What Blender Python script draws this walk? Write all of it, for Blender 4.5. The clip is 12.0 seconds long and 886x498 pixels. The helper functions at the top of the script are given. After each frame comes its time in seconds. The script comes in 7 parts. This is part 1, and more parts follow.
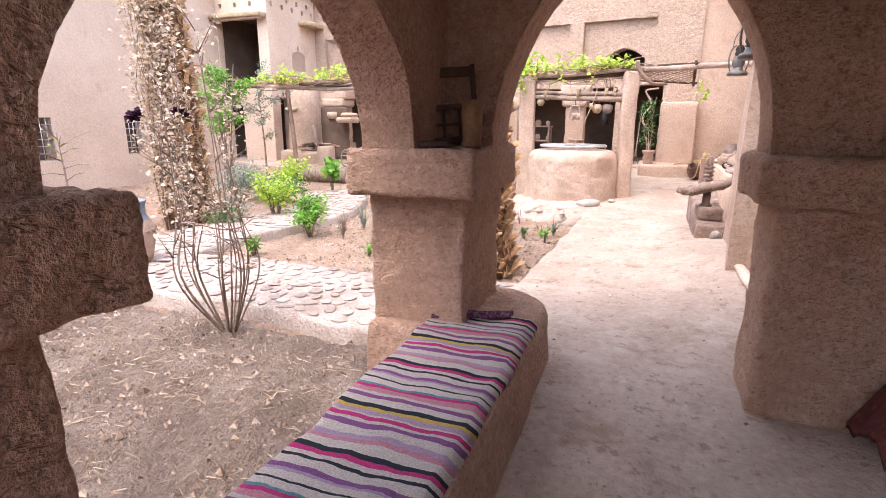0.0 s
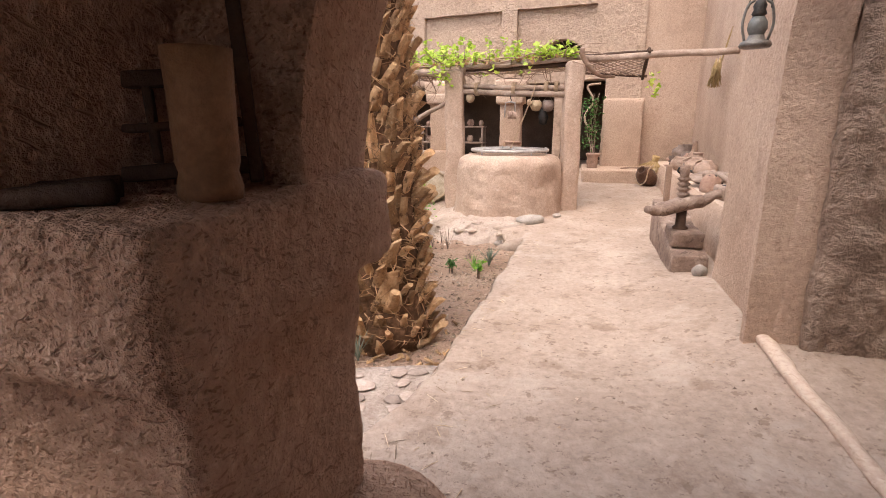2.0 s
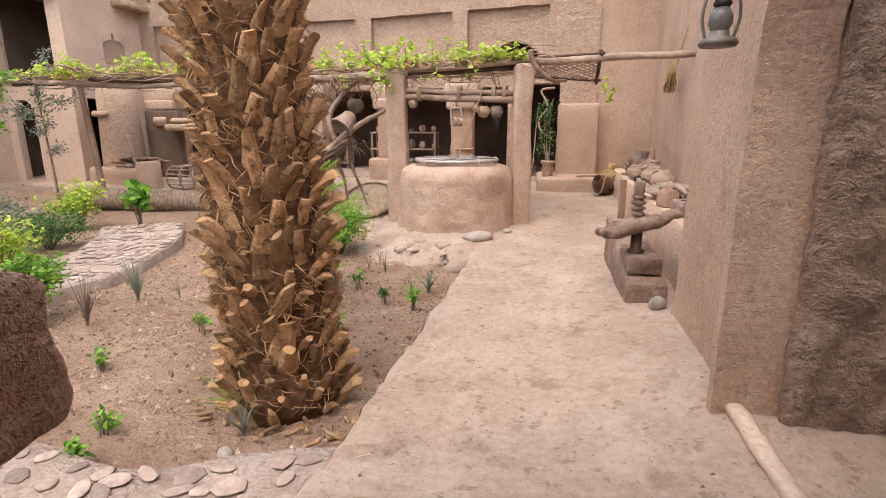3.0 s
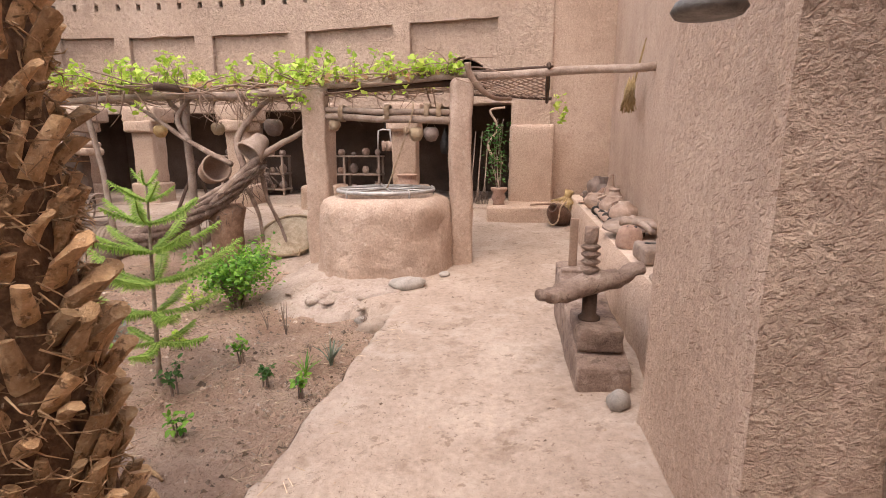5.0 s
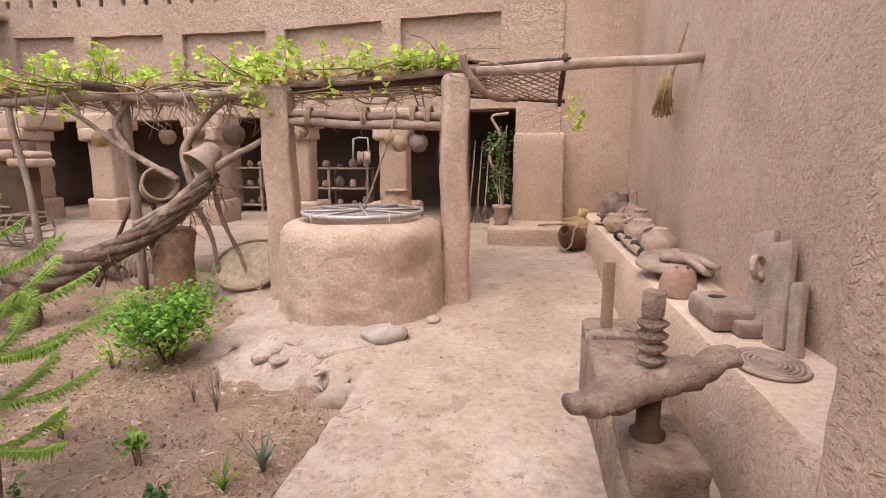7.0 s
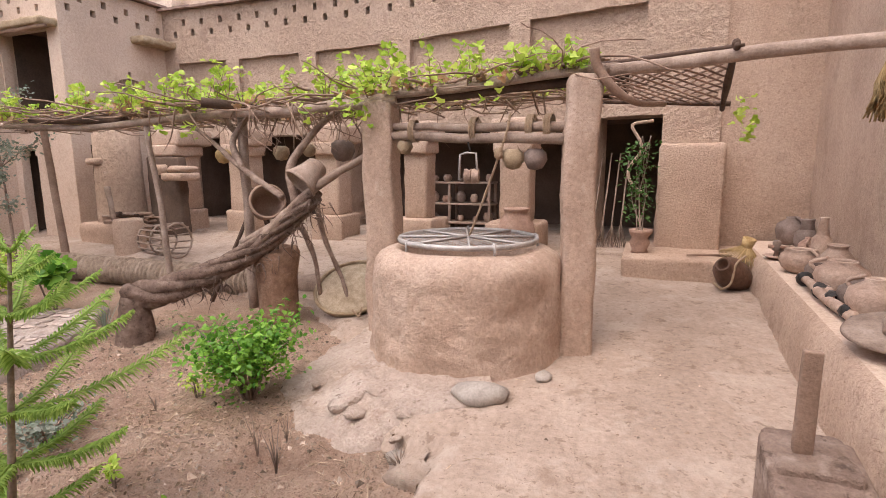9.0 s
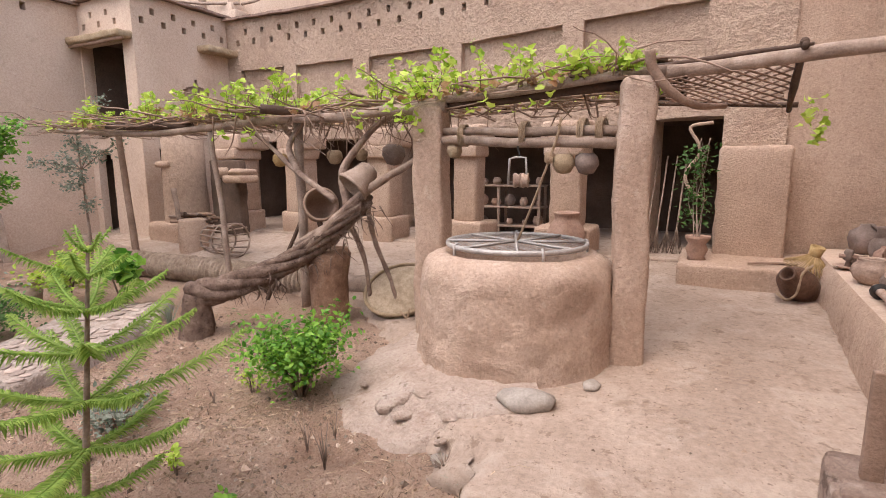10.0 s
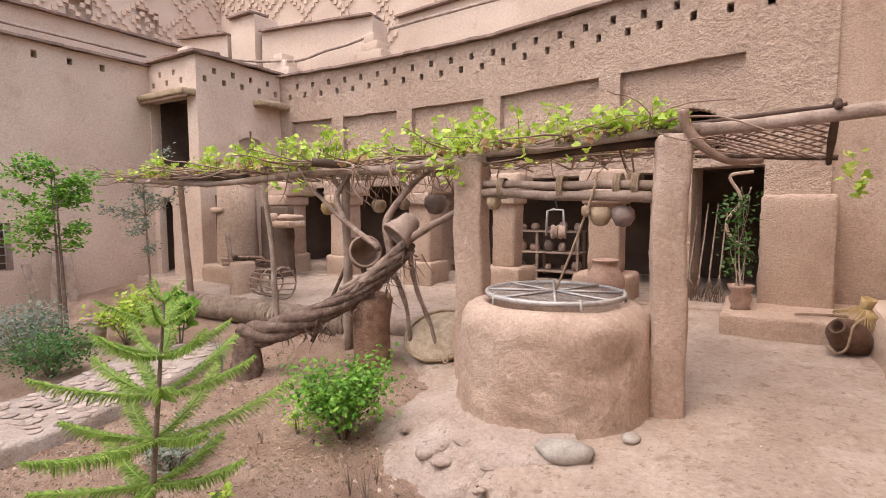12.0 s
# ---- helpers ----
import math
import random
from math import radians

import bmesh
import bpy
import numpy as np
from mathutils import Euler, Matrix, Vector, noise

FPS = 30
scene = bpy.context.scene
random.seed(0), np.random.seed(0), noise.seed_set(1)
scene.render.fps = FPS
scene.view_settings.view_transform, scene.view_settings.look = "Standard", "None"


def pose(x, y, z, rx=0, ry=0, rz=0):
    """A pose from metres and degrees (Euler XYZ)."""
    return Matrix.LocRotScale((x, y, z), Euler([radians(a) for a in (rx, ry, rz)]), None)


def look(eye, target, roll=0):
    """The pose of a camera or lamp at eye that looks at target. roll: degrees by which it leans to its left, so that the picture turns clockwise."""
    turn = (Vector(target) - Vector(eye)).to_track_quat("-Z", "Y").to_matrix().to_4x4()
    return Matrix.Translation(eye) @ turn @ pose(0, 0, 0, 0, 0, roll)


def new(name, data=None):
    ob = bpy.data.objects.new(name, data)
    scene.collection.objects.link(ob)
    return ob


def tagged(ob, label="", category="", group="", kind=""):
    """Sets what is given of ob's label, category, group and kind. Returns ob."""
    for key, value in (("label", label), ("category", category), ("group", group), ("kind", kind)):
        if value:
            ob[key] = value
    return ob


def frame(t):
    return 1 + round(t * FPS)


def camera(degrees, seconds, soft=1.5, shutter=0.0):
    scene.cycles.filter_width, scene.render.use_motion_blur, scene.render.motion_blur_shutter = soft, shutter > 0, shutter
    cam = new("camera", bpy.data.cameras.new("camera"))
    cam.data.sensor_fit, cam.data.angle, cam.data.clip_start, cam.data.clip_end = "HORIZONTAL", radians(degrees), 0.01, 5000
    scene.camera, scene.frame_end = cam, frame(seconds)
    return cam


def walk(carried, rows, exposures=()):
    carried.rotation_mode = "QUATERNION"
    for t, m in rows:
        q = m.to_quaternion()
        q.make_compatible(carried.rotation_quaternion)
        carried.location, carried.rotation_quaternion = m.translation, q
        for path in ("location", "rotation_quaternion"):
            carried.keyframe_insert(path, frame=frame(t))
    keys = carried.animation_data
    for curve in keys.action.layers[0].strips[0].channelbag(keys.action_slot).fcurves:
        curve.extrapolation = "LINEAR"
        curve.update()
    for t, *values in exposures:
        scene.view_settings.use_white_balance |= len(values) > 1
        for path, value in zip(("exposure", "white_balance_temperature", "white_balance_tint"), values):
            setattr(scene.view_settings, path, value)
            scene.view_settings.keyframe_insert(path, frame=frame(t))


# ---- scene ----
cam = camera(81.3, 12.0, soft=0.9)
PATH = [
    (0, (0.641, 1.426, 1.17), (-0.043, 3.241, 0.682), 0.4),
    (0.5, (0.534, 1.831, 1.131), (-0.058, 3.679, 0.645), 0.3),
    (1, (0.462, 2.293, 1.141), (-0.075, 4.156, 0.653), 0.3),
    (1.5, (0.386, 2.737, 1.157), (-0.107, 4.613, 0.67), 0.5),
    (2, (0.409, 3.244, 1.157), (-0.059, 5.127, 0.672), 0.1),
    (2.5, (0.465, 3.677, 1.187), (0.025, 5.567, 0.701), 0.1),
    (3, (0.582, 4.008, 1.222), (0.239, 5.921, 0.747), 0.0),
    (3.5, (0.723, 4.301, 1.236), (0.482, 6.229, 0.765), 0.0),
    (5.5, (0.885, 5.606, 1.289), (0.657, 7.555, 0.904), -0.1),
    (6, (0.862, 5.957, 1.328), (0.628, 7.906, 0.944), -0.0),
    (6.5, (0.857, 6.229, 1.263), (0.637, 8.183, 0.896), 0.0),
    (8.5, (0.873, 7.279, 1.332), (0.329, 9.173, 0.991), -0.3),
    (9, (0.876, 7.369, 1.337), (0.146, 9.203, 1.013), -0.2),
    (9.5, (0.87, 7.376, 1.351), (0.018, 9.158, 1.036), -0.1),
    (10, (0.887, 7.36, 1.36), (-0.015, 9.117, 1.043), -0.2),
    (10.5, (0.904, 7.329, 1.394), (-0.024, 9.074, 1.087), -0.2),
    (11, (0.917, 7.276, 1.426), (-0.036, 9.012, 1.147), -0.1),
    (11.5, (0.938, 7.237, 1.45), (-0.057, 8.958, 1.222), -0.2),
    (12, (0.95, 7.207, 1.458), (-0.088, 8.908, 1.297), -0.2),
]
EXPOSURES = [(0.0, 1.68, 5700, 12), (1.0, 1.28, 6000, 11), (1.5, 1.2, 6200, 11), (2.5, 0.95, 6350, 11), (3.5, 0.8, 6350, 11), (5.5, 0.86, 6300, 12), (6.5, 0.84, 6250, 12), (8.5, 0.75, 6200, 13), (10.0, 0.7, 6150, 12), (12.0, 0.76, 6150, 12)]
walk(cam, [(t, look(eye, target, roll)) for t, eye, target, roll in PATH], EXPOSURES)

# ---------------------------------------------------------------- light
world = bpy.data.worlds.new("overcast_sky")
scene.world = world
world.use_nodes = True
wn = world.node_tree
sky = wn.nodes.new("ShaderNodeTexSky")
sky.sky_type = "NISHITA"
sky.sun_disc = False
sky.sun_elevation, sky.sun_rotation = radians(66), radians(197)
sky.air_density, sky.dust_density, sky.ozone_density = 1.0, 6.0, 0.6
wn.nodes["Background"].inputs["Strength"].default_value = 0.15
wn.links.new(sky.outputs["Color"], wn.nodes["Background"].inputs["Color"])
sun = new("sun", bpy.data.lights.new("sun", "SUN"))
sun.data.energy, sun.data.angle, sun.data.color = 2.0, radians(150), (1.0, 0.965, 0.94)
sun.matrix_world = look((-1.5, 3, 12), (0, 8, 0))

# ---------------------------------------------------------------- small tools


def mesh_ob(name, bm, mat, parent=None, smooth=True):
    bmesh.ops.recalc_face_normals(bm, faces=bm.faces)
    me = bpy.data.meshes.new(name)
    bm.to_mesh(me)
    bm.free()
    me.materials.append(mat)
    if smooth:
        me.polygons.foreach_set("use_smooth", [True] * len(me.polygons))
    ob = new(name, me)
    if parent:
        ob.parent = parent
    return ob


def part(name, bm, mat, parent, label="", smooth=True):
    return tagged(mesh_ob(name, bm, mat, parent, smooth), label)


def thing(name, label, category, group=""):
    return tagged(new(name), label, category, group)


def raw(name, verts, faces, mat, parent=None, smooth=True):
    me = bpy.data.meshes.new(name)
    me.from_pydata([tuple(v) for v in verts], [], faces)
    me.materials.append(mat)
    if smooth:
        me.polygons.foreach_set("use_smooth", [True] * len(me.polygons))
    ob = new(name, me)
    if parent:
        ob.parent = parent
    return ob


def wob(p, scale, amp, seed=0.0):
    return noise.noise(Vector((p[0] * scale + seed, p[1] * scale - seed, p[2] * scale + 2 * seed))) * amp


def rbox(lo, hi, r=0.03, cell=0.12, amp=0.008, seed=0.0, m=None, taper=0.0, nscale=5.0):
    """A rounded, slightly lumpy box. taper narrows it towards the top."""
    lo, hi = Vector(lo), Vector(hi)
    r = min(r, 0.49 * min(hi - lo))
    n = [max(2, min(64, int((hi[i] - lo[i]) / cell) + 1)) for i in range(3)]
    bm = bmesh.new()
    ticks = []
    for i in range(3):
        inner = [lo[i] + r + (hi[i] - lo[i] - 2 * r) * k / (n[i] - 1) for k in range(n[i])]
        ticks.append([lo[i], lo[i] + r * 0.4] + inner + [hi[i] - r * 0.4, hi[i]])
    seen = {}

    def vert(i, j, k):
        key = (i, j, k)
        if key not in seen:
            p = Vector((ticks[0][i], ticks[1][j], ticks[2][k]))
            c = Vector([min(max(p[a], lo[a] + r), hi[a] - r) for a in range(3)])
            d = p - c
            if d.length > 1e-9:
                d.normalize()
                p = c + d * (r + wob(p, nscale, amp, seed) + wob(p, nscale * 4, amp * 0.45, seed) + wob(p, nscale * 11, amp * 0.22, seed))
            if taper:
                f = 1 - taper * (p.z - lo.z) / (hi.z - lo.z)
                mid = (lo + hi) / 2
                p.x, p.y = mid.x + (p.x - mid.x) * f, mid.y + (p.y - mid.y) * f
            seen[key] = bm.verts.new(m @ p if m else p)
        return seen[key]

    N = [len(t) for t in ticks]
    for a, b, c in ((0, 1, 2), (0, 2, 1), (1, 2, 0)):
        for e in (0, N[c] - 1):
            for i in range(N[a] - 1):
                for j in range(N[b] - 1):
                    q = []
                    for di, dj in ((0, 0), (1, 0), (1, 1), (0, 1)):
                        key = [0, 0, 0]
                        key[a], key[b], key[c] = i + di, j + dj, e
                        q.append(vert(*key))
                    bm.faces.new(q)
    return bm


def lathe(profile, seg=24, m=None, amp=0.0, nscale=4.0, seed=0.0, sx=1.0, sy=1.0, bm=None):
    """A turned body from (radius, height) pairs; open radii of 0 close it."""
    bm = bm or bmesh.new()
    rings = []
    for r, z in profile:
        ring = []
        for k in range(1 if r == 0 else seg):
            a = 2 * math.pi * k / seg
            p = Vector((r * sx * math.cos(a), r * sy * math.sin(a), z))
            if amp:
                f = 1 + wob(p + Vector((0, 0, seed)), nscale, amp, seed) / max(r, 0.02)
                p.x, p.y = p.x * f, p.y * f
                p.z += wob(p, nscale, amp * 0.5, seed + 9)
            ring.append(bm.verts.new(m @ p if m else p))
        rings.append(ring)
    for a, b in zip(rings, rings[1:]):
        if len(a) == 1 and len(b) == 1:
            continue
        for k in range(seg):
            q = [a[k % len(a)], a[(k + 1) % len(a)], b[(k + 1) % len(b)], b[k % len(b)]]
            q = list(dict.fromkeys(q))
            if len(q) > 2:
                bm.faces.new(q)
    return bm


def smooth_path(pts, n=6):
    """Catmull-Rom points through pts."""
    P = [Vector(p) for p in pts]
    P = [P[0] * 2 - P[1]] + P + [P[-1] * 2 - P[-2]]
    out = []
    for i in range(1, len(P) - 2):
        a, b, c, d = P[i - 1:i + 3]
        for k in range(n):
            t = k / n
            out.append(0.5 * (2 * b + (c - a) * t + (2 * a - 5 * b + 4 * c - d) * t * t + (3 * b - a - 3 * c + d) * t ** 3))
    out.append(P[-2])
    return out


def tube(pts, radii, seg=8, bm=None, amp=0.0, nscale=6.0, seed=0.0, flat=1.0):
    bm = bm or bmesh.new()
    pts = [Vector(p) for p in pts]
    if isinstance(radii, (int, float)):
        radii = [radii] * len(pts)
    if len(radii) == 2 and len(pts) > 2:
        radii = [radii[0] + (radii[1] - radii[0]) * k / (len(pts) - 1) for k in range(len(pts))]
    rings, up = [], Vector((0.13, 0.21, 0.97))
    for i, p in enumerate(pts):
        d = (pts[min(i + 1, len(pts) - 1)] - pts[max(i - 1, 0)]).normalized()
        if abs(d.dot(up)) > 0.97:
            up = Vector((1, 0.1, 0))
        s = d.cross(up).normalized()
        up = s.cross(d).normalized()
        ring = []
        for k in range(seg):
            a = 2 * math.pi * k / seg
            o = (s * math.cos(a) + up * math.sin(a) * flat) * radii[i]
            if amp:
                o *= 1 + wob(p + o * 3, nscale, amp, seed) / max(radii[i], 0.01)
            ring.append(bm.verts.new(p + o))
        rings.append(ring)
    for a, b in zip(rings, rings[1:]):
        for k in range(seg):
            bm.faces.new((a[k], a[(k + 1) % seg], b[(k + 1) % seg], b[k]))
    bm.faces.new(rings[0][::-1])
    bm.faces.new(rings[-1])
    return bm


def pole(a, b, r0, r1=None, bend=0.02, seed=0.0, seg=8, n=7, amp=0.15, bm=None):
    a, b = Vector(a), Vector(b)
    r1 = r0 if r1 is None else r1
    pts = [a.lerp(b, k / n) + Vector((wob((k * 0.4, seed, 1), 1, bend), wob((k * 0.4, seed, 7), 1, bend), wob((k * 0.4, seed, 13), 1, bend))) for k in range(n + 1)]
    return tube(pts, [r0 + (r1 - r0) * k / n for k in range(n + 1)], seg, bm, amp=amp * r0, nscale=5, seed=seed)


# ---------------------------------------------------------------- materials


def surf(name, dark, mid, light, scale=1.5, rough=0.95, bump=0.4, fine=40.0, streak=0.0, vary=0.0, stretch=None, metal=0.0, spread=0.25, blotch=None, relief=0.02):
    """Two scales of colour, fine relief, optional straw-like strokes, spread between pieces."""
    m = bpy.data.materials.new(name)
    m.use_nodes = True
    nt = m.node_tree
    N, L = nt.nodes, nt.links
    bs = N["Principled BSDF"]
    bs.inputs["Roughness"].default_value = rough
    bs.inputs["Metallic"].default_value = metal
    bs.inputs["Specular IOR Level"].default_value = 0.25
    geo = N.new("ShaderNodeNewGeometry")
    pos = geo.outputs["Position"]
    if stretch:
        tc = N.new("ShaderNodeTexCoord")
        mp = N.new("ShaderNodeMapping")
        mp.inputs["Scale"].default_value = stretch
        L.new(tc.outputs["Object"], mp.inputs["Vector"])
        pos = mp.outputs["Vector"]
    big = N.new("ShaderNodeTexNoise")
    big.inputs["Scale"].default_value, big.inputs["Detail"].default_value, big.inputs["Roughness"].default_value = scale, 6, 0.62
    L.new(pos, big.inputs["Vector"])
    ramp = N.new("ShaderNodeValToRGB")
    ramp.color_ramp.elements[0].position, ramp.color_ramp.elements[0].color = 0.5 - spread, (*dark, 1)
    ramp.color_ramp.elements[1].position, ramp.color_ramp.elements[1].color = 0.5 + spread, (*light, 1)
    e = ramp.color_ramp.elements.new(0.5)
    e.color = (*mid, 1)
    L.new(big.outputs["Fac"], ramp.inputs["Fac"])
    col = ramp.outputs["Color"]
    small = N.new("ShaderNodeTexNoise")
    small.inputs["Scale"].default_value, small.inputs["Detail"].default_value, small.inputs["Roughness"].default_value = fine, 4, 0.7
    L.new(pos, small.inputs["Vector"])
    mix = N.new("ShaderNodeMix")
    mix.data_type, mix.blend_type = "RGBA", "OVERLAY"
    mix.inputs["Factor"].default_value = 0.45
    L.new(col, mix.inputs["A"])
    L.new(small.outputs["Fac"], mix.inputs["B"])
    col = mix.outputs["Result"]
    for tone, bscale, cut, amount in ([blotch] if blotch and not isinstance(blotch, list) else blotch or []):
        bn = N.new("ShaderNodeTexNoise")
        bn.inputs["Scale"].default_value, bn.inputs["Detail"].default_value, bn.inputs["Roughness"].default_value = bscale, 8, 0.68
        L.new(geo.outputs["Position"], bn.inputs["Vector"])
        br = N.new("ShaderNodeMapRange")
        br.inputs["From Min"].default_value, br.inputs["From Max"].default_value, br.inputs["To Max"].default_value = cut, cut + (0.10 if bscale < 8 else 0.05), amount
        L.new(bn.outputs["Fac"], br.inputs["Value"])
        bx_ = N.new("ShaderNodeMix")
        bx_.data_type = "RGBA"
        L.new(br.outputs["Result"], bx_.inputs["Factor"])
        L.new(col, bx_.inputs["A"])
        bx_.inputs["B"].default_value = (*tone, 1)
        col = bx_.outputs["Result"]
    height = small.outputs["Fac"]
    if streak:
        total = None
        for k, (rot, sc) in enumerate((((0.5, 0.9, 0.3), 110), ((1.4, 0.2, 1.1), 95), ((0.1, 1.5, 2.0), 120), ((1.0, -0.8, 0.6), 80))):
            mp = N.new("ShaderNodeMapping")
            mp.vector_type = "TEXTURE"
            mp.inputs["Rotation"].default_value, mp.inputs["Scale"].default_value = rot, (1 / sc, 1 / sc, 7 / sc)
            L.new(geo.outputs["Position"], mp.inputs["Vector"])
            nz = N.new("ShaderNodeTexNoise")
            nz.inputs["Scale"].default_value, nz.inputs["Detail"].default_value = 1.0, 1
            L.new(mp.outputs["Vector"], nz.inputs["Vector"])
            th = N.new("ShaderNodeMapRange")
            th.inputs["From Min"].default_value, th.inputs["From Max"].default_value = 0.665, 0.72
            L.new(nz.outputs["Fac"], th.inputs["Value"])
            if total is None:
                total = th.outputs["Result"]
            else:
                mx = N.new("ShaderNodeMath")
                mx.operation = "MAXIMUM"
                L.new(total, mx.inputs[0])
                L.new(th.outputs["Result"], mx.inputs[1])
                total = mx.outputs["Value"]
        ad = N.new("ShaderNodeMath")
        ad.operation = "MULTIPLY_ADD"
        ad.inputs[1].default_value = -streak
        L.new(total, ad.inputs[0])
        L.new(height, ad.inputs[2])
        height = ad.outputs["Value"]
        dk = N.new("ShaderNodeMix")
        dk.data_type, dk.blend_type = "RGBA", "MIX"
        fm = N.new("ShaderNodeMath")
        fm.operation = "MULTIPLY"
        fm.inputs[1].default_value = 0.6 * min(1.0, streak)
        L.new(total, fm.inputs[0])
        L.new(fm.outputs["Value"], dk.inputs["Factor"])
        L.new(col, dk.inputs["A"])
        dk.inputs["B"].default_value = (dark[0] * 0.7, dark[1] * 0.6, dark[2] * 0.55, 1)
        col = dk.outputs["Result"]
    if vary:
        info = N.new("ShaderNodeObjectInfo")
        ad = N.new("ShaderNodeMath")
        ad.operation = "ADD"
        L.new(info.outputs["Random"], ad.inputs[0])
        L.new(geo.outputs["Random Per Island"], ad.inputs[1])
        fr = N.new("ShaderNodeMath")
        fr.operation = "FRACT"
        L.new(ad.outputs["Value"], fr.inputs[0])
        mr = N.new("ShaderNodeMapRange")
        mr.inputs["To Min"].default_value, mr.inputs["To Max"].default_value = 1 - vary, 1 + vary
        L.new(fr.outputs["Value"], mr.inputs["Value"])
        hs = N.new("ShaderNodeHueSaturation")
        L.new(mr.outputs["Result"], hs.inputs["Value"])
        L.new(col, hs.inputs["Color"])
        col = hs.outputs["Color"]
    L.new(col, bs.inputs["Base Color"])
    bp = N.new("ShaderNodeBump")
    bp.inputs["Strength"].default_value, bp.inputs["Distance"].default_value = bump, relief
    mixh = N.new("ShaderNodeMath")
    mixh.operation = "MULTIPLY_ADD"
    mixh.inputs[1].default_value = 1.6
    L.new(big.outputs["Fac"], mixh.inputs[0])
    L.new(height, mixh.inputs[2])
    L.new(mixh.outputs["Value"], bp.inputs["Height"])
    L.new(bp.outputs["Normal"], bs.inputs["Normal"])
    return m


def leafy(name, dark, light, gloss=0.45):
    m = bpy.data.materials.new(name)
    m.use_nodes = True
    N, L = m.node_tree.nodes, m.node_tree.links
    bs = N["Principled BSDF"]
    geo = N.new("ShaderNodeNewGeometry")
    ramp = N.new("ShaderNodeValToRGB")
    ramp.color_ramp.elements[0].color, ramp.color_ramp.elements[1].color = (*dark, 1), (*light, 1)
    L.new(geo.outputs["Random Per Island"], ramp.inputs["Fac"])
    nz = N.new("ShaderNodeTexNoise")
    nz.inputs["Scale"].default_value = 60
    L.new(geo.outputs["Position"], nz.inputs["Vector"])
    mx = N.new("ShaderNodeMix")
    mx.data_type, mx.blend_type = "RGBA", "OVERLAY"
    mx.inputs["Factor"].default_value = 0.3
    L.new(ramp.outputs["Color"], mx.inputs["A"])
    L.new(nz.outputs["Fac"], mx.inputs["B"])
    L.new(mx.outputs["Result"], bs.inputs["Base Color"])
    bs.inputs["Roughness"].default_value = gloss
    bs.inputs["Specular IOR Level"].default_value = 0.3
    tr = N.new("ShaderNodeBsdfTranslucent")
    L.new(mx.outputs["Result"], tr.inputs["Color"])
    sh = N.new("ShaderNodeMixShader")
    sh.inputs["Fac"].default_value = 0.4
    L.new(bs.outputs["BSDF"], sh.inputs[1])
    L.new(tr.outputs["BSDF"], sh.inputs[2])
    L.new(sh.outputs["Shader"], N["Material Output"].inputs["Surface"])
    return m


MUD = surf("mud_plaster", (0.414, 0.289, 0.213), (0.521, 0.375, 0.282), (0.605, 0.454, 0.349), 1.1, 0.95, 0.6, 34, 0.8, blotch=[((0.347, 0.235, 0.168), 2.2, 0.55, 0.5), ((0.269, 0.174, 0.123), 24.0, 0.59, 0.55), ((0.627, 0.482, 0.381), 9.0, 0.60, 0.5)], relief=0.045)
MUD_FAR = surf("mud_plaster_coarse", (0.448, 0.316, 0.233), (0.543, 0.394, 0.297), (0.616, 0.465, 0.358), 0.8, 0.95, 0.75, 14, 0.35, blotch=[((0.37, 0.252, 0.185), 1.6, 0.54, 0.55), ((0.302, 0.202, 0.146), 13.0, 0.585, 0.5), ((0.65, 0.504, 0.403), 6.0, 0.60, 0.45)], relief=0.16)
MUD_PALE = surf("pale_mud_plaster", (0.508, 0.379, 0.288), (0.599, 0.458, 0.356), (0.667, 0.525, 0.418), 0.7, 0.95, 0.4, 30, 0.5, blotch=((0.429, 0.305, 0.226), 1.8, 0.57, 0.5), relief=0.03)
MUD_DEEP = surf("deep_red_mud", (0.414, 0.252, 0.168), (0.538, 0.342, 0.237), (0.627, 0.426, 0.314), 1.6, 0.95, 0.85, 26, 1.3, blotch=[((0.28, 0.168, 0.112), 3.0, 0.56, 0.35), ((0.213, 0.123, 0.084), 18.0, 0.60, 0.55), ((0.672, 0.482, 0.37), 26.0, 0.60, 0.5)], relief=0.07)
WELLMUD = surf("well_mud", (0.404, 0.282, 0.211), (0.498, 0.362, 0.277), (0.583, 0.446, 0.357), 2.0, 0.95, 0.6, 30, 0.8, blotch=[((0.357, 0.24, 0.174), 3.0, 0.56, 0.5), ((0.254, 0.164, 0.117), 14.0, 0.60, 0.4), ((0.62, 0.498, 0.404), 9.0, 0.59, 0.45)], relief=0.04)
STONEWALL = surf("rough_stone_wall", (0.26, 0.18, 0.135), (0.4, 0.285, 0.215), (0.5, 0.375, 0.29), 5.0, 0.95, 1.0, 22, 0.0, blotch=((0.09, 0.058, 0.043), 7.0, 0.56, 0.6), relief=0.09)
SOIL = surf("garden_soil", (0.38, 0.235, 0.163), (0.53, 0.36, 0.262), (0.63, 0.46, 0.352), 1.6, 1.0, 0.9, 55, 0.9, blotch=[((0.40, 0.29, 0.225), 0.9, 0.54, 0.4), ((0.25, 0.165, 0.118), 5.5, 0.58, 0.45), ((0.15, 0.095, 0.066), 26.0, 0.59, 0.55), ((0.68, 0.55, 0.45), 34.0, 0.60, 0.6)], relief=0.08)
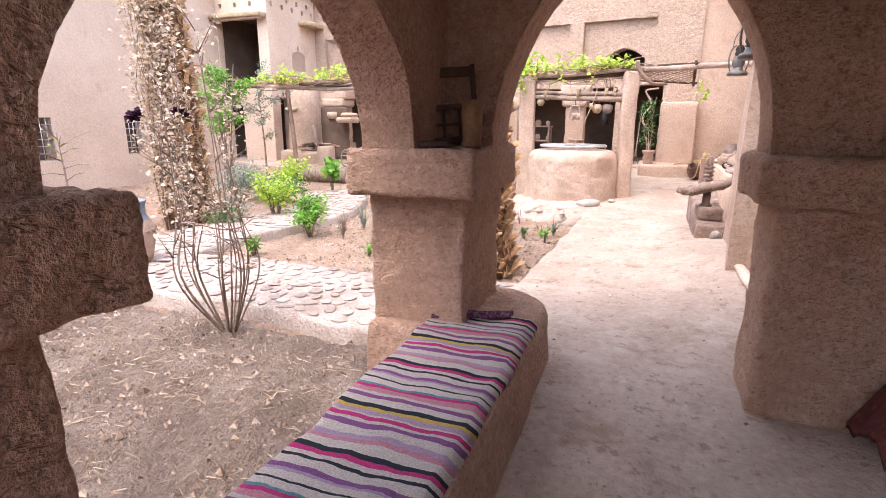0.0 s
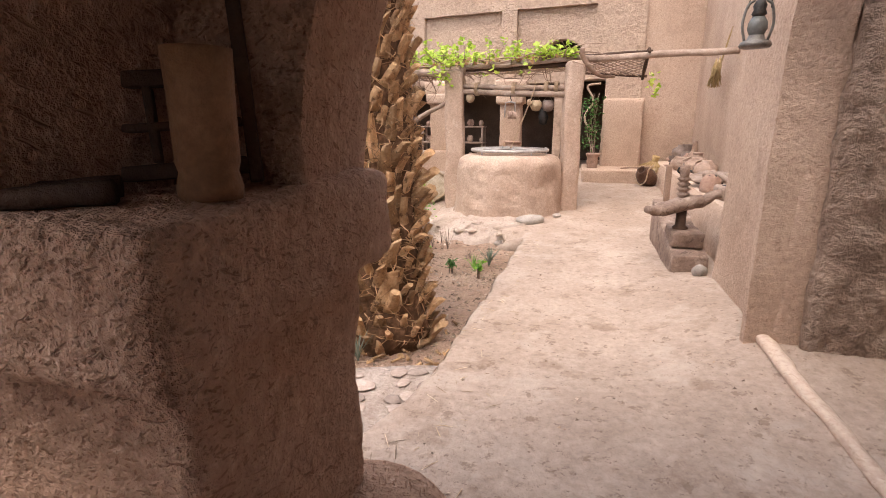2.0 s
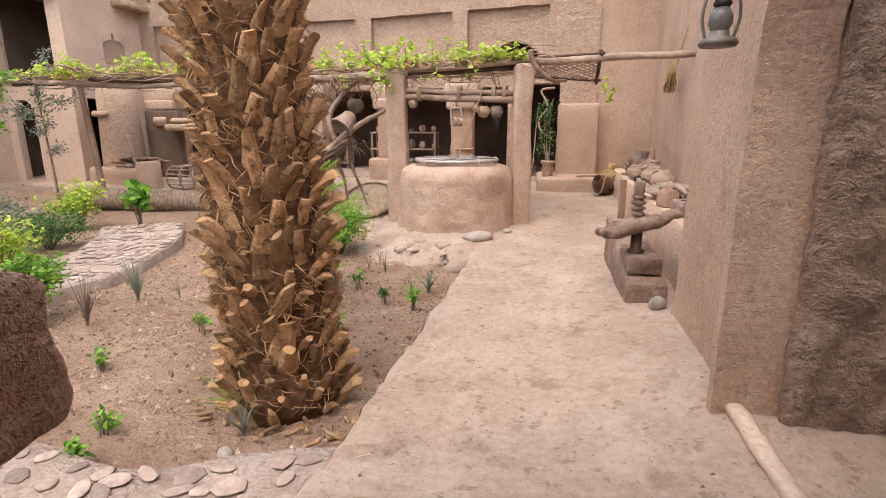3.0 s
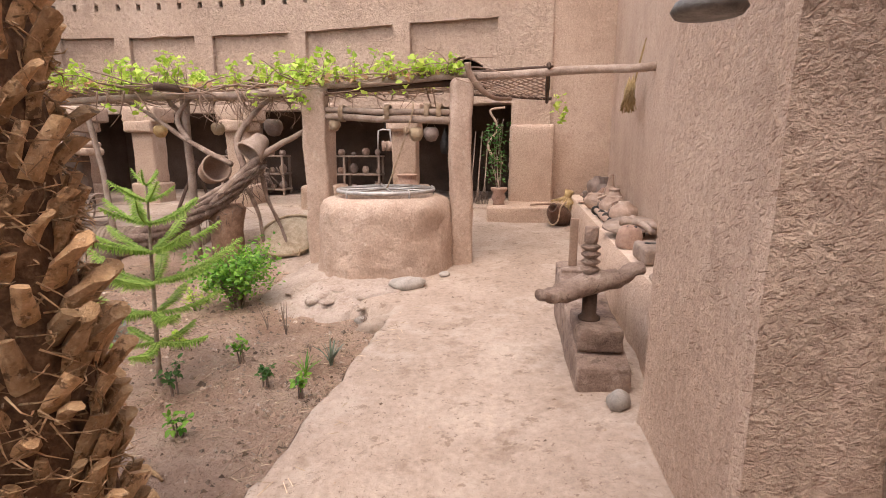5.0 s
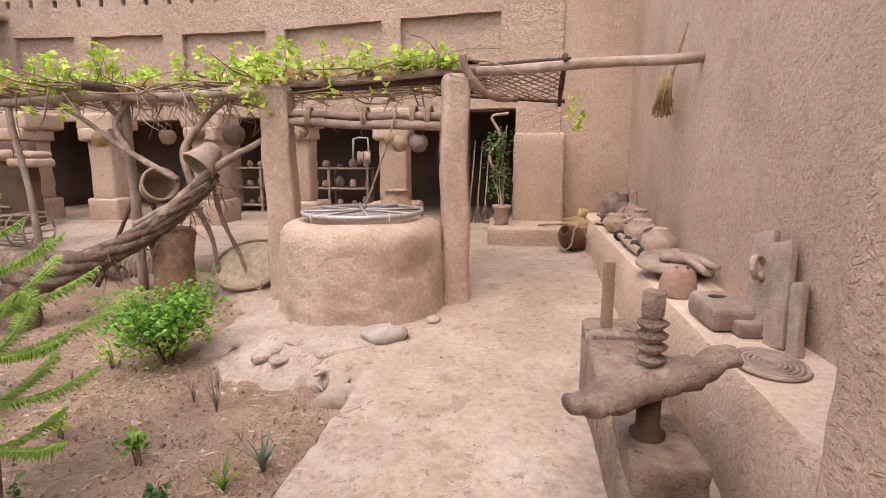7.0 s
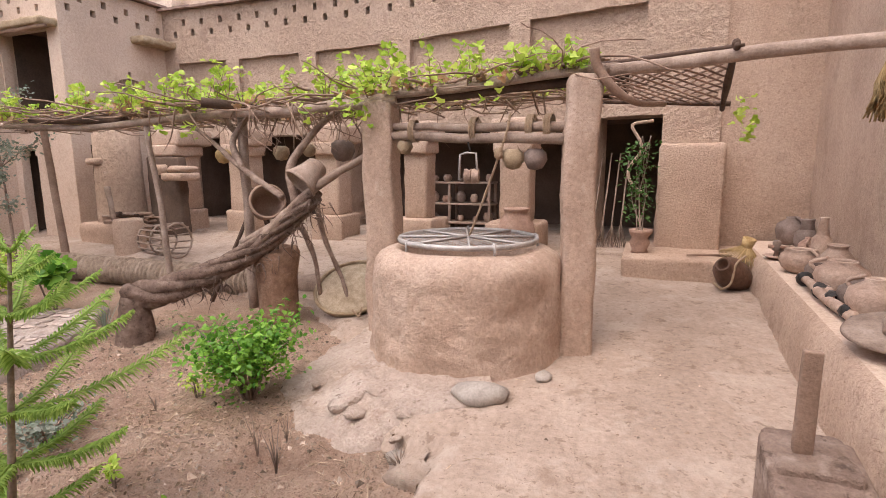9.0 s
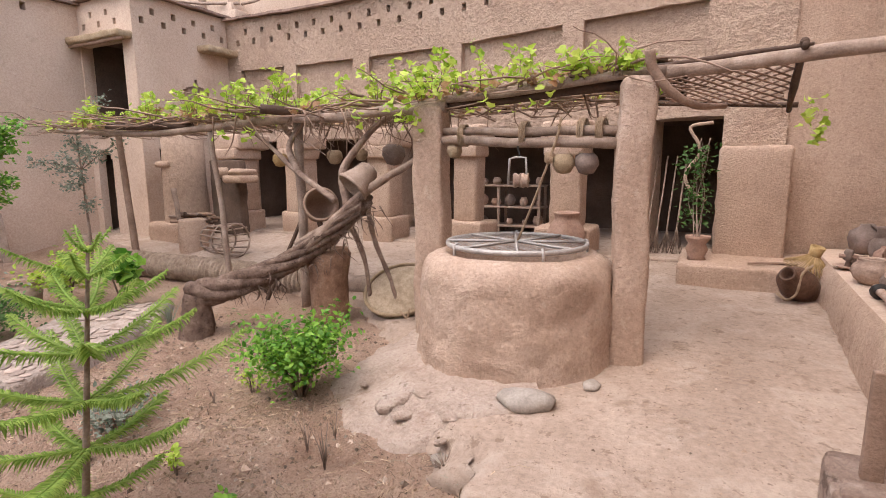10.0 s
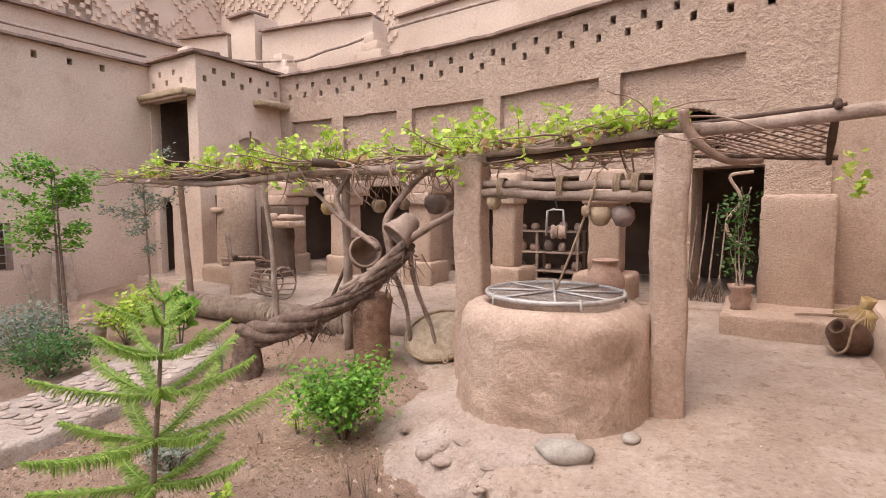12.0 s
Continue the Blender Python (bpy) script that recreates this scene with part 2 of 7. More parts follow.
PACKED = surf("packed_earth", (0.307, 0.226, 0.173), (0.395, 0.299, 0.236), (0.465, 0.367, 0.296), 1.3, 0.95, 0.45, 22, 0.35, blotch=[((0.484, 0.391, 0.321), 2.3, 0.54, 0.6), ((0.233, 0.16, 0.114), 3.0, 0.56, 0.6), ((0.186, 0.126, 0.0884), 9.0, 0.585, 0.6), ((0.149, 0.0977, 0.0698), 30.0, 0.605, 0.65)], relief=0.045)
MORTAR = surf("lime_mortar", (0.34, 0.255, 0.205), (0.45, 0.36, 0.30), (0.55, 0.46, 0.40), 2.5, 0.95, 0.7, 40, 0.0, blotch=[((0.27, 0.185, 0.14), 4.0, 0.55, 0.6), ((0.19, 0.13, 0.095), 22.0, 0.61, 0.6)], relief=0.05)
LIME = surf("pale_lime_plaster", (0.45, 0.345, 0.275), (0.57, 0.45, 0.37), (0.67, 0.56, 0.48), 3.0, 0.95, 0.8, 30, 0.3, blotch=[((0.42, 0.295, 0.22), 3.2, 0.54, 0.7), ((0.24, 0.165, 0.12), 14.0, 0.60, 0.65)], relief=0.07)
COBBLE = surf("cobble", (0.264, 0.196, 0.16), (0.368, 0.288, 0.24), (0.48, 0.4, 0.348), 6.0, 0.9, 0.5, 30, 0.0, vary=0.32)
# Unlit ceilings and the loft floor carry their shade in this colour.
CEILING = surf("shade_dark_mud", (0.1, 0.065, 0.048), (0.15, 0.098, 0.072), (0.2, 0.135, 0.1), 2.0, 0.95, 0.4, 30, 0.0)
# Room shade put into the base colour; also the soot of the hearth.
DARKIN = surf("shade_and_soot_mud", (0.07, 0.047, 0.036), (0.125, 0.085, 0.063), (0.18, 0.125, 0.094), 1.5, 0.95, 0.5, 30, 0.0)
WOOD = surf("weathered_wood", (0.17, 0.105, 0.07), (0.30, 0.20, 0.145), (0.42, 0.30, 0.225), 3.0, 0.8, 0.5, 60, 0.0, vary=0.15)
WOODGREY = surf("grey_weathered_wood", (0.20, 0.14, 0.105), (0.34, 0.25, 0.195), (0.46, 0.36, 0.295), 6.0, 0.85, 0.6, 70, 0.0, vary=0.12)
WOODDARK = surf("dark_old_wood", (0.045, 0.026, 0.018), (0.08, 0.048, 0.033), (0.13, 0.08, 0.055), 5.0, 0.7, 0.5, 60, 0.0, vary=0.1)
WOODWARM = surf("turned_brown_wood", (0.14, 0.07, 0.035), (0.24, 0.13, 0.07), (0.33, 0.19, 0.10), 6.0, 0.6, 0.3, 60, 0.0)
BARK = surf("vine_bark", (0.075, 0.047, 0.035), (0.20, 0.135, 0.103), (0.36, 0.265, 0.21), 9.0, 0.95, 1.0, 80, 0.0, blotch=((0.06, 0.038, 0.028), 30.0, 0.56, 0.6))
PALMSTUB = surf("palm_leaf_base", (0.22, 0.11, 0.05), (0.50, 0.305, 0.155), (0.70, 0.49, 0.30), 9.0, 0.9, 0.8, 60, 0.0, vary=0.4, blotch=[((0.08, 0.038, 0.018), 15.0, 0.57, 0.7), ((0.76, 0.58, 0.39), 40.0, 0.60, 0.4)], relief=0.03)
PALMCORE = surf("palm_fibre", (0.0595, 0.0306, 0.017), (0.153, 0.0816, 0.0425), (0.34, 0.196, 0.111), 14.0, 1.0, 1.0, 60, 0.0)
CLAY = surf("fired_clay", (0.31, 0.205, 0.155), (0.42, 0.30, 0.232), (0.51, 0.39, 0.312), 7.0, 0.92, 0.5, 45, 0.3, vary=0.12, blotch=((0.22, 0.145, 0.11), 6.0, 0.57, 0.55))
CLAYRED = surf("red_clay", (0.29, 0.175, 0.125), (0.38, 0.245, 0.185), (0.46, 0.32, 0.25), 6.0, 0.92, 0.5, 45, 0.3, blotch=((0.19, 0.12, 0.09), 7.0, 0.57, 0.5))
CLAYGREY = surf("sooty_clay", (0.12, 0.085, 0.07), (0.20, 0.15, 0.125), (0.29, 0.22, 0.19), 7.0, 0.85, 0.3, 60, 0.0, vary=0.1)
STONE = surf("river_stone", (0.24, 0.20, 0.175), (0.34, 0.295, 0.255), (0.44, 0.385, 0.335), 8.0, 0.7, 0.15, 60, 0.0, vary=0.1)
ROPE = surf("rope", (0.30, 0.20, 0.12), (0.42, 0.30, 0.20), (0.52, 0.39, 0.28), 20, 0.95, 0.8, 200, 0.0)
STRAW = surf("woven_palm_straw", (0.30, 0.21, 0.125), (0.43, 0.32, 0.205), (0.54, 0.42, 0.29), 10, 0.9, 0.9, 120, 0.0)
STRAWYELLOW = surf("yellow_raffia", (0.3, 0.19, 0.08), (0.43, 0.295, 0.135), (0.54, 0.4, 0.22), 14, 0.85, 0.6, 120, 0.0, vary=0.2)
IRON = surf("grey_painted_iron", (0.32, 0.29, 0.27), (0.45, 0.415, 0.39), (0.58, 0.545, 0.52), 12, 0.55, 0.2, 90, 0.0, metal=0.4)
IRONDARK = surf("dark_iron", (0.03, 0.027, 0.025), (0.055, 0.05, 0.046), (0.10, 0.085, 0.075), 12, 0.6, 0.2, 90, 0.0, metal=0.6)
TWIG = surf("dry_twig", (0.14, 0.095, 0.07), (0.24, 0.175, 0.135), (0.36, 0.285, 0.235), 12, 0.95, 0.3, 60, 0.0, vary=0.2)
BLUEGLAZE = surf("worn_blue_glaze", (0.10, 0.13, 0.17), (0.17, 0.205, 0.25), (0.32, 0.32, 0.33), 9, 0.45, 0.3, 60, 0.0, blotch=((0.30, 0.235, 0.19), 14.0, 0.57, 0.6))
CLOTHRED = surf("red_brown_textile", (0.06, 0.02, 0.018), (0.12, 0.035, 0.03), (0.20, 0.07, 0.05), 30, 1.0, 0.5, 150, 0.0)
CLOTHCREAM = surf("cream_textile", (0.40, 0.30, 0.24), (0.52, 0.41, 0.33), (0.60, 0.49, 0.41), 25, 1.0, 0.5, 150, 0.0)
GREYTILE = surf("coping_tile", (0.19, 0.125, 0.095), (0.28, 0.19, 0.15), (0.36, 0.26, 0.21), 5, 0.9, 0.5, 40, 0.0, vary=0.15)
VINE = leafy("vine_leaf", (0.27, 0.43, 0.03), (0.62, 0.72, 0.14))
VINEDRY = leafy("withered_leaf", (0.40, 0.20, 0.10), (0.58, 0.38, 0.22))
GREEN = leafy("shrub_leaf", (0.07, 0.21, 0.022), (0.30, 0.52, 0.07))
GREENDARK = leafy("dark_leaf", (0.045, 0.12, 0.028), (0.14, 0.26, 0.07))
NEEDLE = leafy("araucaria_needle", (0.17, 0.30, 0.04), (0.46, 0.60, 0.14), 0.6)
SAGE = leafy("grey_green_leaf", (0.16, 0.21, 0.14), (0.36, 0.38, 0.32), 0.7)
DRYLEAF = leafy("papery_dry_leaf", (0.38, 0.27, 0.17), (0.72, 0.61, 0.48), 0.8)
PURPLE = leafy("purple_flower", (0.03, 0.006, 0.02), (0.06, 0.015, 0.04), 0.7)

# ---------------------------------------------------------------- ground heights


def ramp(v, *knots):
    for (a, p), (b, q) in zip(knots, knots[1:]):
        if v <= b:
            return p + (q - p) * max(0.0, (v - a) / (b - a))
    return knots[-1][1]


def path_edge(y):
    """Left edge of the beaten path."""
    return ramp(y, (-3, -0.28), (3.7, -0.28), (4.1, -0.62), (4.4, -0.62), (5.0, -0.52), (6.0, -0.34), (7.6, -0.24), (9.95, -0.12), (10.35, -0.75), (10.9, -1.45), (11.6, -1.75), (12.4, -2.7), (13.0, -7.0), (13.6, -11.3), (17, -11.3))


def path_z(x, y):
    right = ramp(y, (-3, -0.25), (8.0, -0.22), (11.5, -0.17), (14.0, -0.06), (15.0, 0.06), (18, 0.08))
    slope = ramp(y, (-3, 0.0), (4.5, 0.0), (6.0, 0.09), (11.5, 0.10), (13.5, 0.0), (18, 0.0))
    right += ramp(y, (-3, 0), (5.2, 0), (6.2, 0.15), (7.6, 0.15), (8.3, 0), (18, 0)) * max(0.0, min(1.0, (x - 0.9) / 0.65))
    return right - slope * max(0.0, min(3.0, (1.2 - x) / 1.5)) + wob((x, y, 0), 1.3, 0.012) + wob((x, y, 3), 5, 0.007) + wob((x, y, 6), 13, 0.004)


def soil_z(x, y):
    z = ramp(y, (-3, -0.50), (10.4, -0.50), (11.8, -0.42), (12.8, -0.34), (13.4, -0.2), (15, -0.02), (18, 0.0))
    z += wob((x, y, 5), 1.1, 0.04) + wob((x, y, 1), 4, 0.03)
    return z + 0.022 * max(-0.6, wob((x, y, 2), 9, 1.6)) + wob((x, y, 8), 21, 0.012)


def sheet(name, xs, ys, zfun, mat, skip=None):
    verts, faces = [], []
    for y in ys:
        for x in xs:
            verts.append((x, y, zfun(x, y)))
    w = len(xs)
    for j in range(len(ys) - 1):
        for i in range(w - 1):
            faces.append((j * w + i, j * w + i + 1, (j + 1) * w + i + 1, (j + 1) * w + i))
    return raw(name, verts, faces, mat)


far = [-200, -60, -25, -14]
xs = far + [-12 + 0.14 * k for k in range(50)] + [-5 + 0.045 * k for k in range(122)] + [0.6, 1.2, 2, 6, 14, 25, 60, 200]
ys = [-200, -60, -25, -10, -4] + [-3 + 0.12 * k for k in range(36)] + [1.32 + 0.045 * k for k in range(240)] + [12.15 + 0.12 * k for k in range(36)] + [18, 25, 60, 200]
tagged(sheet("ground", xs, ys, lambda x, y: soil_z(x, y) if -12.1 < x < 1 and -3.1 < y < 16.5 else -0.56, SOIL), "dry reddish garden soil with straw litter", "ground", kind="structure")

# darker earth with clods between the gallery and the cobbles
DARK_EARTH = surf("dark_clod_earth", (0.24, 0.168, 0.126), (0.36, 0.264, 0.204), (0.504, 0.39, 0.312), 2.2, 1.0, 1.0, 45, 0.8, blotch=[((0.168, 0.113, 0.084), 7.0, 0.56, 0.6), ((0.12, 0.0792, 0.0576), 24.0, 0.58, 0.55), ((0.66, 0.54, 0.444), 30.0, 0.61, 0.6)], relief=0.10)


def dark_earth_z(x, y):
    inner = min(1.0, max(0.0, (x + 7.0) / 0.8), max(0.0, (4.78 - y + wob((x, 0, 2), 1.5, 0.12)) / 0.25), max(0.0, (y + 1.9) / 0.4))
    clod = 0.05 * max(0.0, wob((x, y, 4), 3.2, 1.5)) + 0.03 * max(0.0, wob((x, y, 9), 9, 1.6)) + wob((x, y, 3), 24, 0.016)
    return soil_z(x, y) - 0.05 + inner * (0.065 + clod)


tagged(sheet("ground_dark_earth", [-7 + 0.1 * k for k in range(25)] + [-4.5 + 0.035 * k for k in range(124)], [-1.9 + 0.12 * k for k in range(25)] + [1.1 + 0.035 * k for k in range(106)], dark_earth_z, DARK_EARTH), "darker garden earth with clods", "ground", kind="structure")

# the beaten path: columns run from its left edge to the walls on the right
pv, pf = [], []
pys = [-2.5 + 0.1 * k for k in range(61)] + [3.6 + 0.08 * k for k in range(176)]
cols = 70
for y in pys:
    e = path_edge(y)
    ragged = wob((y, 0, 4), 2.2, 0.05) + wob((y, 0, 9), 9, 0.025)
    for k in range(-3, cols + 1):
        if k < 0:
            x = e + ragged - ((0.015, 0.03, 0.10) if y < 9.8 else (0.10, 0.26, 0.50))[-k - 1]
            z = path_z(e, y) - ((0.03, 0.10, 0.30) if y < 9.8 else (0.04, 0.12, 0.32))[-k - 1] + (wob((x, y, 7), 5, 0.04) if y >= 9.8 else 0)
        else:
            f = (k / cols) ** 1.3
            x = e + ragged + (4.2 - e) * f
            z = path_z(x, y) - (0.012 if k == 0 else 0)
        pv.append((x, y, z))
    pv[-cols - 4:-cols - 1] = pv[-cols - 4:-cols - 1][::-1]
w = cols + 4
for j in range(len(pys) - 1):
    for i in range(w - 1):
        pf.append((j * w + i, j * w + i + 1, (j + 1) * w + i + 1, (j + 1) * w + i))
tagged(raw("pavement", pv, pf, PACKED), "beaten pale earth path with scuffed dark patches", "path", kind="structure")

# ---------------------------------------------------------------- walls


class Wall:
    """A wall along a plan line. Cells between the grid lines are solid, set back or open."""

    def __init__(self, line, thick, z0, z1, flip=1):
        self.line = [Vector((*p, 0)) for p in line]
        self.thick, self.z0, self.z1, self.flip = thick, z0, z1, flip
        self.us = [0.0]
        for a, b in zip(self.line, self.line[1:]):
            self.us.append(self.us[-1] + (b - a).length)
        self.cut = []

    def at(self, u, d, z):
        """Place u along, d behind the front face."""
        i = 0
        while i < len(self.us) - 2 and u > self.us[i + 1] + 1e-6:
            i += 1
        a, b = self.line[i], self.line[i + 1]
        t = (b - a).normalized()
        n = Vector((-t.y, t.x, 0)) * self.flip
        p = a + t * (u - self.us[i]) + n * d
        return Vector((p.x, p.y, z))

    def hole(self, u0, u1, z0, z1, depth=None):
        self.cut.append((u0, u1, z0, z1, depth))
        return self

    def build(self, name, mat, label="", cell=0.5, amp=0.015):
        U = set(self.us) | {c for h in self.cut for c in h[:2]}
        Z = {self.z0, self.z1} | {c for h in self.cut for c in h[2:4]}

        def fill(s, step):
            s = sorted(s)
            out = []
            for a, b in zip(s, s[1:]):
                if b - a < 1e-4:
                    continue
                n = max(1, int((b - a) / step))
                out += [a + (b - a) * k / n for k in range(n)]
            return out + [s[-1]]
        U, Z = fill(U, cell), fill(Z, cell)
        U = [u for u in U if 0 <= u <= self.us[-1] + 1e-6]

        def depth(i, j):
            if i < 0 or j < 0 or i >= len(U) - 1 or j >= len(Z) - 1:
                return self.thick
            u, z = (U[i] + U[i + 1]) / 2, (Z[j] + Z[j + 1]) / 2
            d = 0.0
            for u0, u1, z0, z1, dd in self.cut:
                if u0 < u < u1 and z0 < z < z1:
                    d = self.thick if dd is None else dd
            return d
        verts, faces, seen = [], [], {}

        def v(i, d, j):
            key = (i, round(d, 4), j)
            if key not in seen:
                p = self.at(U[i], d, Z[j])
                if d < self.thick - 1e-6:
                    o = self.at(U[i], d - 1, Z[j]) - p
                    p = p + o * (wob(p, 0.9, amp * 1.3) + wob(p, 3.5, amp * 0.7) + (wob(p, 8.0, amp * 0.55, 6) if cell < 0.3 else 0))
                    p.z += wob(p, 2.5, amp * 0.8, 3) if self.z0 < Z[j] else 0
                seen[key] = len(verts)
                verts.append(p)
            return seen[key]
        for i in range(-1, len(U) - 1):
            for j in range(-1, len(Z) - 1):
                d = depth(i, j)
                if i >= 0 and j >= 0:
                    if d < self.thick:
                        faces.append((v(i, d, j), v(i + 1, d, j), v(i + 1, d, j + 1), v(i, d, j + 1)))
                        faces.append((v(i, self.thick, j), v(i, self.thick, j + 1), v(i + 1, self.thick, j + 1), v(i + 1, self.thick, j)))
                if j >= 0:
                    e = depth(i + 1, j)
                    if e != d:
                        faces.append((v(i + 1, d, j), v(i + 1, e, j), v(i + 1, e, j + 1), v(i + 1, d, j + 1)))
                if i >= 0:
                    e = depth(i, j + 1)
                    if e != d:
                        faces.append((v(i, d, j + 1), v(i, e, j + 1), v(i + 1, e, j + 1), v(i + 1, d, j + 1)))
        ob = raw(name, verts, faces, mat)
        bm = bmesh.new()
        bm.from_mesh(ob.data)
        bmesh.ops.recalc_face_normals(bm, faces=bm.faces)
        bm.to_mesh(ob.data)
        bm.free()
        ob.data.set_sharp_from_angle(angle=radians(42))
        return tagged(ob, label, "wall", kind="structure")


def arch_wall(name, along, u0, u1, d0, d1, foot, z1, a0, a1, spring, rise, mat, label, sharp=2.0, steps=22, step=0.1, amp=0.012):
    """A wall with one arched opening from a0 to a1. along 'x' or 'y'; d0..d1 is its thickness."""
    us = [u0] + ([u0 + (a0 - u0) * k / 4 for k in range(1, 4)] if a0 - u0 > 0.05 else [])
    arch = []
    for k in range(steps + 1):
        t = math.pi * k / steps
        u = (a0 + a1) / 2 - (a1 - a0) / 2 * math.cos(t)
        arch.append((u, spring + rise * abs(math.sin(t)) ** (2 / sharp)))
    bm = bmesh.new()

    def P(u, d, z):
        q = Vector((u, d, z)) if along == "x" else Vector((d, u, z))
        s = wob(q, 2.3, amp) + wob(q, 8, amp * 0.6)
        return q + Vector((s, s, wob(q, 3, amp, 5)))

    def strip(ua, ub, za, zb, lower=True):
        n = max(1, int((z1 - min(za, zb)) / step))
        m = max(1, int((d1 - d0) / step))
        for k in range(n):
            z = [za + (z1 - za) * k / n, zb + (z1 - zb) * k / n, zb + (z1 - zb) * (k + 1) / n, za + (z1 - za) * (k + 1) / n]
            for d in (d0, d1):
                bm.faces.new([bm.verts.new(P(u, d, zz)) for u, zz in zip((ua, ub, ub, ua), z)])
        for k in range(m):
            da, db = d0 + (d1 - d0) * k / m, d0 + (d1 - d0) * (k + 1) / m
            bm.faces.new([bm.verts.new(P(u, d, zz)) for u, d, zz in ((ua, da, za), (ub, da, zb), (ub, db, zb), (ua, db, za))])
            bm.faces.new([bm.verts.new(P(u, d, z1)) for u, d in ((ua, da), (ub, da), (ub, db), (ua, db))])

    def pier(ua, ub):
        n = max(1, int((ub - ua) / step))
        for k in range(n):
            strip(ua + (ub - ua) * k / n, ua + (ub - ua) * (k + 1) / n, foot, foot)
        for u in (ua, ub):
            n = max(1, int((z1 - foot) / step))
            m = max(1, int((d1 - d0) / step))
            for k in range(n):
                za, zb = foot + (z1 - foot) * k / n, foot + (z1 - foot) * (k + 1) / n
                if u in (a0, a1) and za > spring + 0.02:
                    continue
                for j in range(m):
                    da, db = d0 + (d1 - d0) * j / m, d0 + (d1 - d0) * (j + 1) / m
                    bm.faces.new([bm.verts.new(P(u, d, z)) for d, z in ((da, za), (db, za), (db, zb), (da, zb))])
    if a0 - u0 > 0.02:
        pier(u0, a0)
    if u1 - a1 > 0.02:
        pier(a1, u1)
    for (ua, za), (ub, zb) in zip(arch, arch[1:]):
        strip(ua, ub, za, zb)
    bmesh.ops.remove_doubles(bm, verts=bm.verts, dist=0.002)
    return tagged(mesh_ob(name, bm, mat, smooth=False), label, "wall", kind="structure")

# ---------------------------------------------------------------- gallery (where the walk begins)
arch_wall("wall_gallery_north", "x", -0.67, 3.3, 4.2, 4.52, 1.0, 2.75, -0.12, 1.2, 1.0, 0.98, MUD_DEEP, "mud wall with a round arch opening on the path")
arch_wall("wall_gallery_west", "y", -0.6, 4.195, -0.67, -0.39, 1.0, 2.75, 2.05, 3.76, 1.0, 0.76, MUD_DEEP, "mud wall with a round arch opening on the garden")


def pillar(name, lo, hi, cap_lo, cap_hi, label):
    p = thing(name, label, "pillar")
    part("shaft", rbox(lo, hi, 0.03, 0.026, 0.018, lo[0] + 3), MUD_DEEP, p)
    part("capital", rbox(cap_lo, cap_hi, 0.03, 0.022, 0.018, lo[1]), MUD_DEEP, p)
    return p


pillar("pillar", (-0.69, 3.84, -0.6), (-0.15, 4.52, 0.83), (-0.77, 3.73, 0.79), (-0.07, 4.60, 1.03), "straw-tempered red mud pillar with a square block capital")
pillar("pillar", (-0.74, 1.25, -0.6), (-0.35, 2.0, 0.83), (-0.80, 1.15, 0.80), (-0.28, 2.17, 1.03), "dark shaded mud pillar with a block capital")
pillar("pillar", (1.24, 4.08, -0.6), (3.3, 4.52, 0.83), (1.13, 3.99, 0.81), (3.3, 4.55, 1.02), "broad mud pier with a ledge capital beside the path")
W = Wall([(3.3, 4.1), (3.3, -2.3)], 0.3, -0.6, 2.6, 1).build("wall_gallery_east", MUD_DEEP, "plain mud wall of the gallery")
W = Wall([(4.2, -4.5), (-0.67, -4.5)], 0.3, -0.6, 2.8, 1).build("wall_yard_south", MUD_DEEP, "plain mud wall of the open yard")
W = Wall([(-0.39, -0.6), (-0.39, 1.3)], 0.28, -0.6, 1.02, 1).build("wall_gallery_parapet", MUD_DEEP, "solid mud wall of the gallery")
tagged(mesh_ob("ceiling", rbox((-0.66, -0.6, 2.5), (3.55, 4.3, 2.68), 0.01, 0.6, 0.0), CEILING), "mud ceiling of the gallery, painted shade-dark", "ceiling", kind="structure")
tagged(mesh_ob("roof", rbox((-0.8, -0.7, 2.76), (3.6, 4.6, 2.9), 0.02, 0.6, 0.0), MUD_FAR), "flat mud roof", "roof", kind="structure")

# rug bench with a rounded end that wraps the pillar
bm = bmesh.new()
line = [(0.22, 0.4 + 0.15 * k) for k in range(26)] + [(-0.12 + 0.34 * math.cos(a), 4.26 + 0.36 * math.sin(a)) for a in [math.pi * k / 16 for k in range(1, 13)]]
line += [(-0.68, 4.45), (-0.70, 3.80), (-0.44, 3.72)] + [(-0.40, 3.5 - 0.3 * k) for k in range(11)]
rings = []
for inset, z in ((-0.03, -0.62), (-0.02, -0.25), (0.0, -0.05), (0.004, 0.05), (0.02, 0.085), (0.05, 0.10)):
    ring = []
    for i, (x, y) in enumerate(line):
        a, b = Vector(line[i - 1]), Vector(line[(i + 1) % len(line)])
        t = (b - a).normalized()
        n = Vector((-t.y, t.x))
        s = inset + wob((x, y, z), 4, 0.018)
        ring.append(bm.verts.new((x + n.x * s, y + n.y * s, z + (wob((x, y, 2), 3, 0.008) if z > 0 else 0))))
    rings.append(ring)
for a, b in zip(rings, rings[1:]):
    for k in range(len(a)):
        bm.faces.new((a[k], a[(k + 1) % len(a)], b[(k + 1) % len(a)], b[k]))
bm.faces.new(rings[-1])
bench = thing("bench", "low mud bench with a rounded end round the pillar foot", "bench")
part("body", bm, MUD_DEEP, bench, smooth=False)

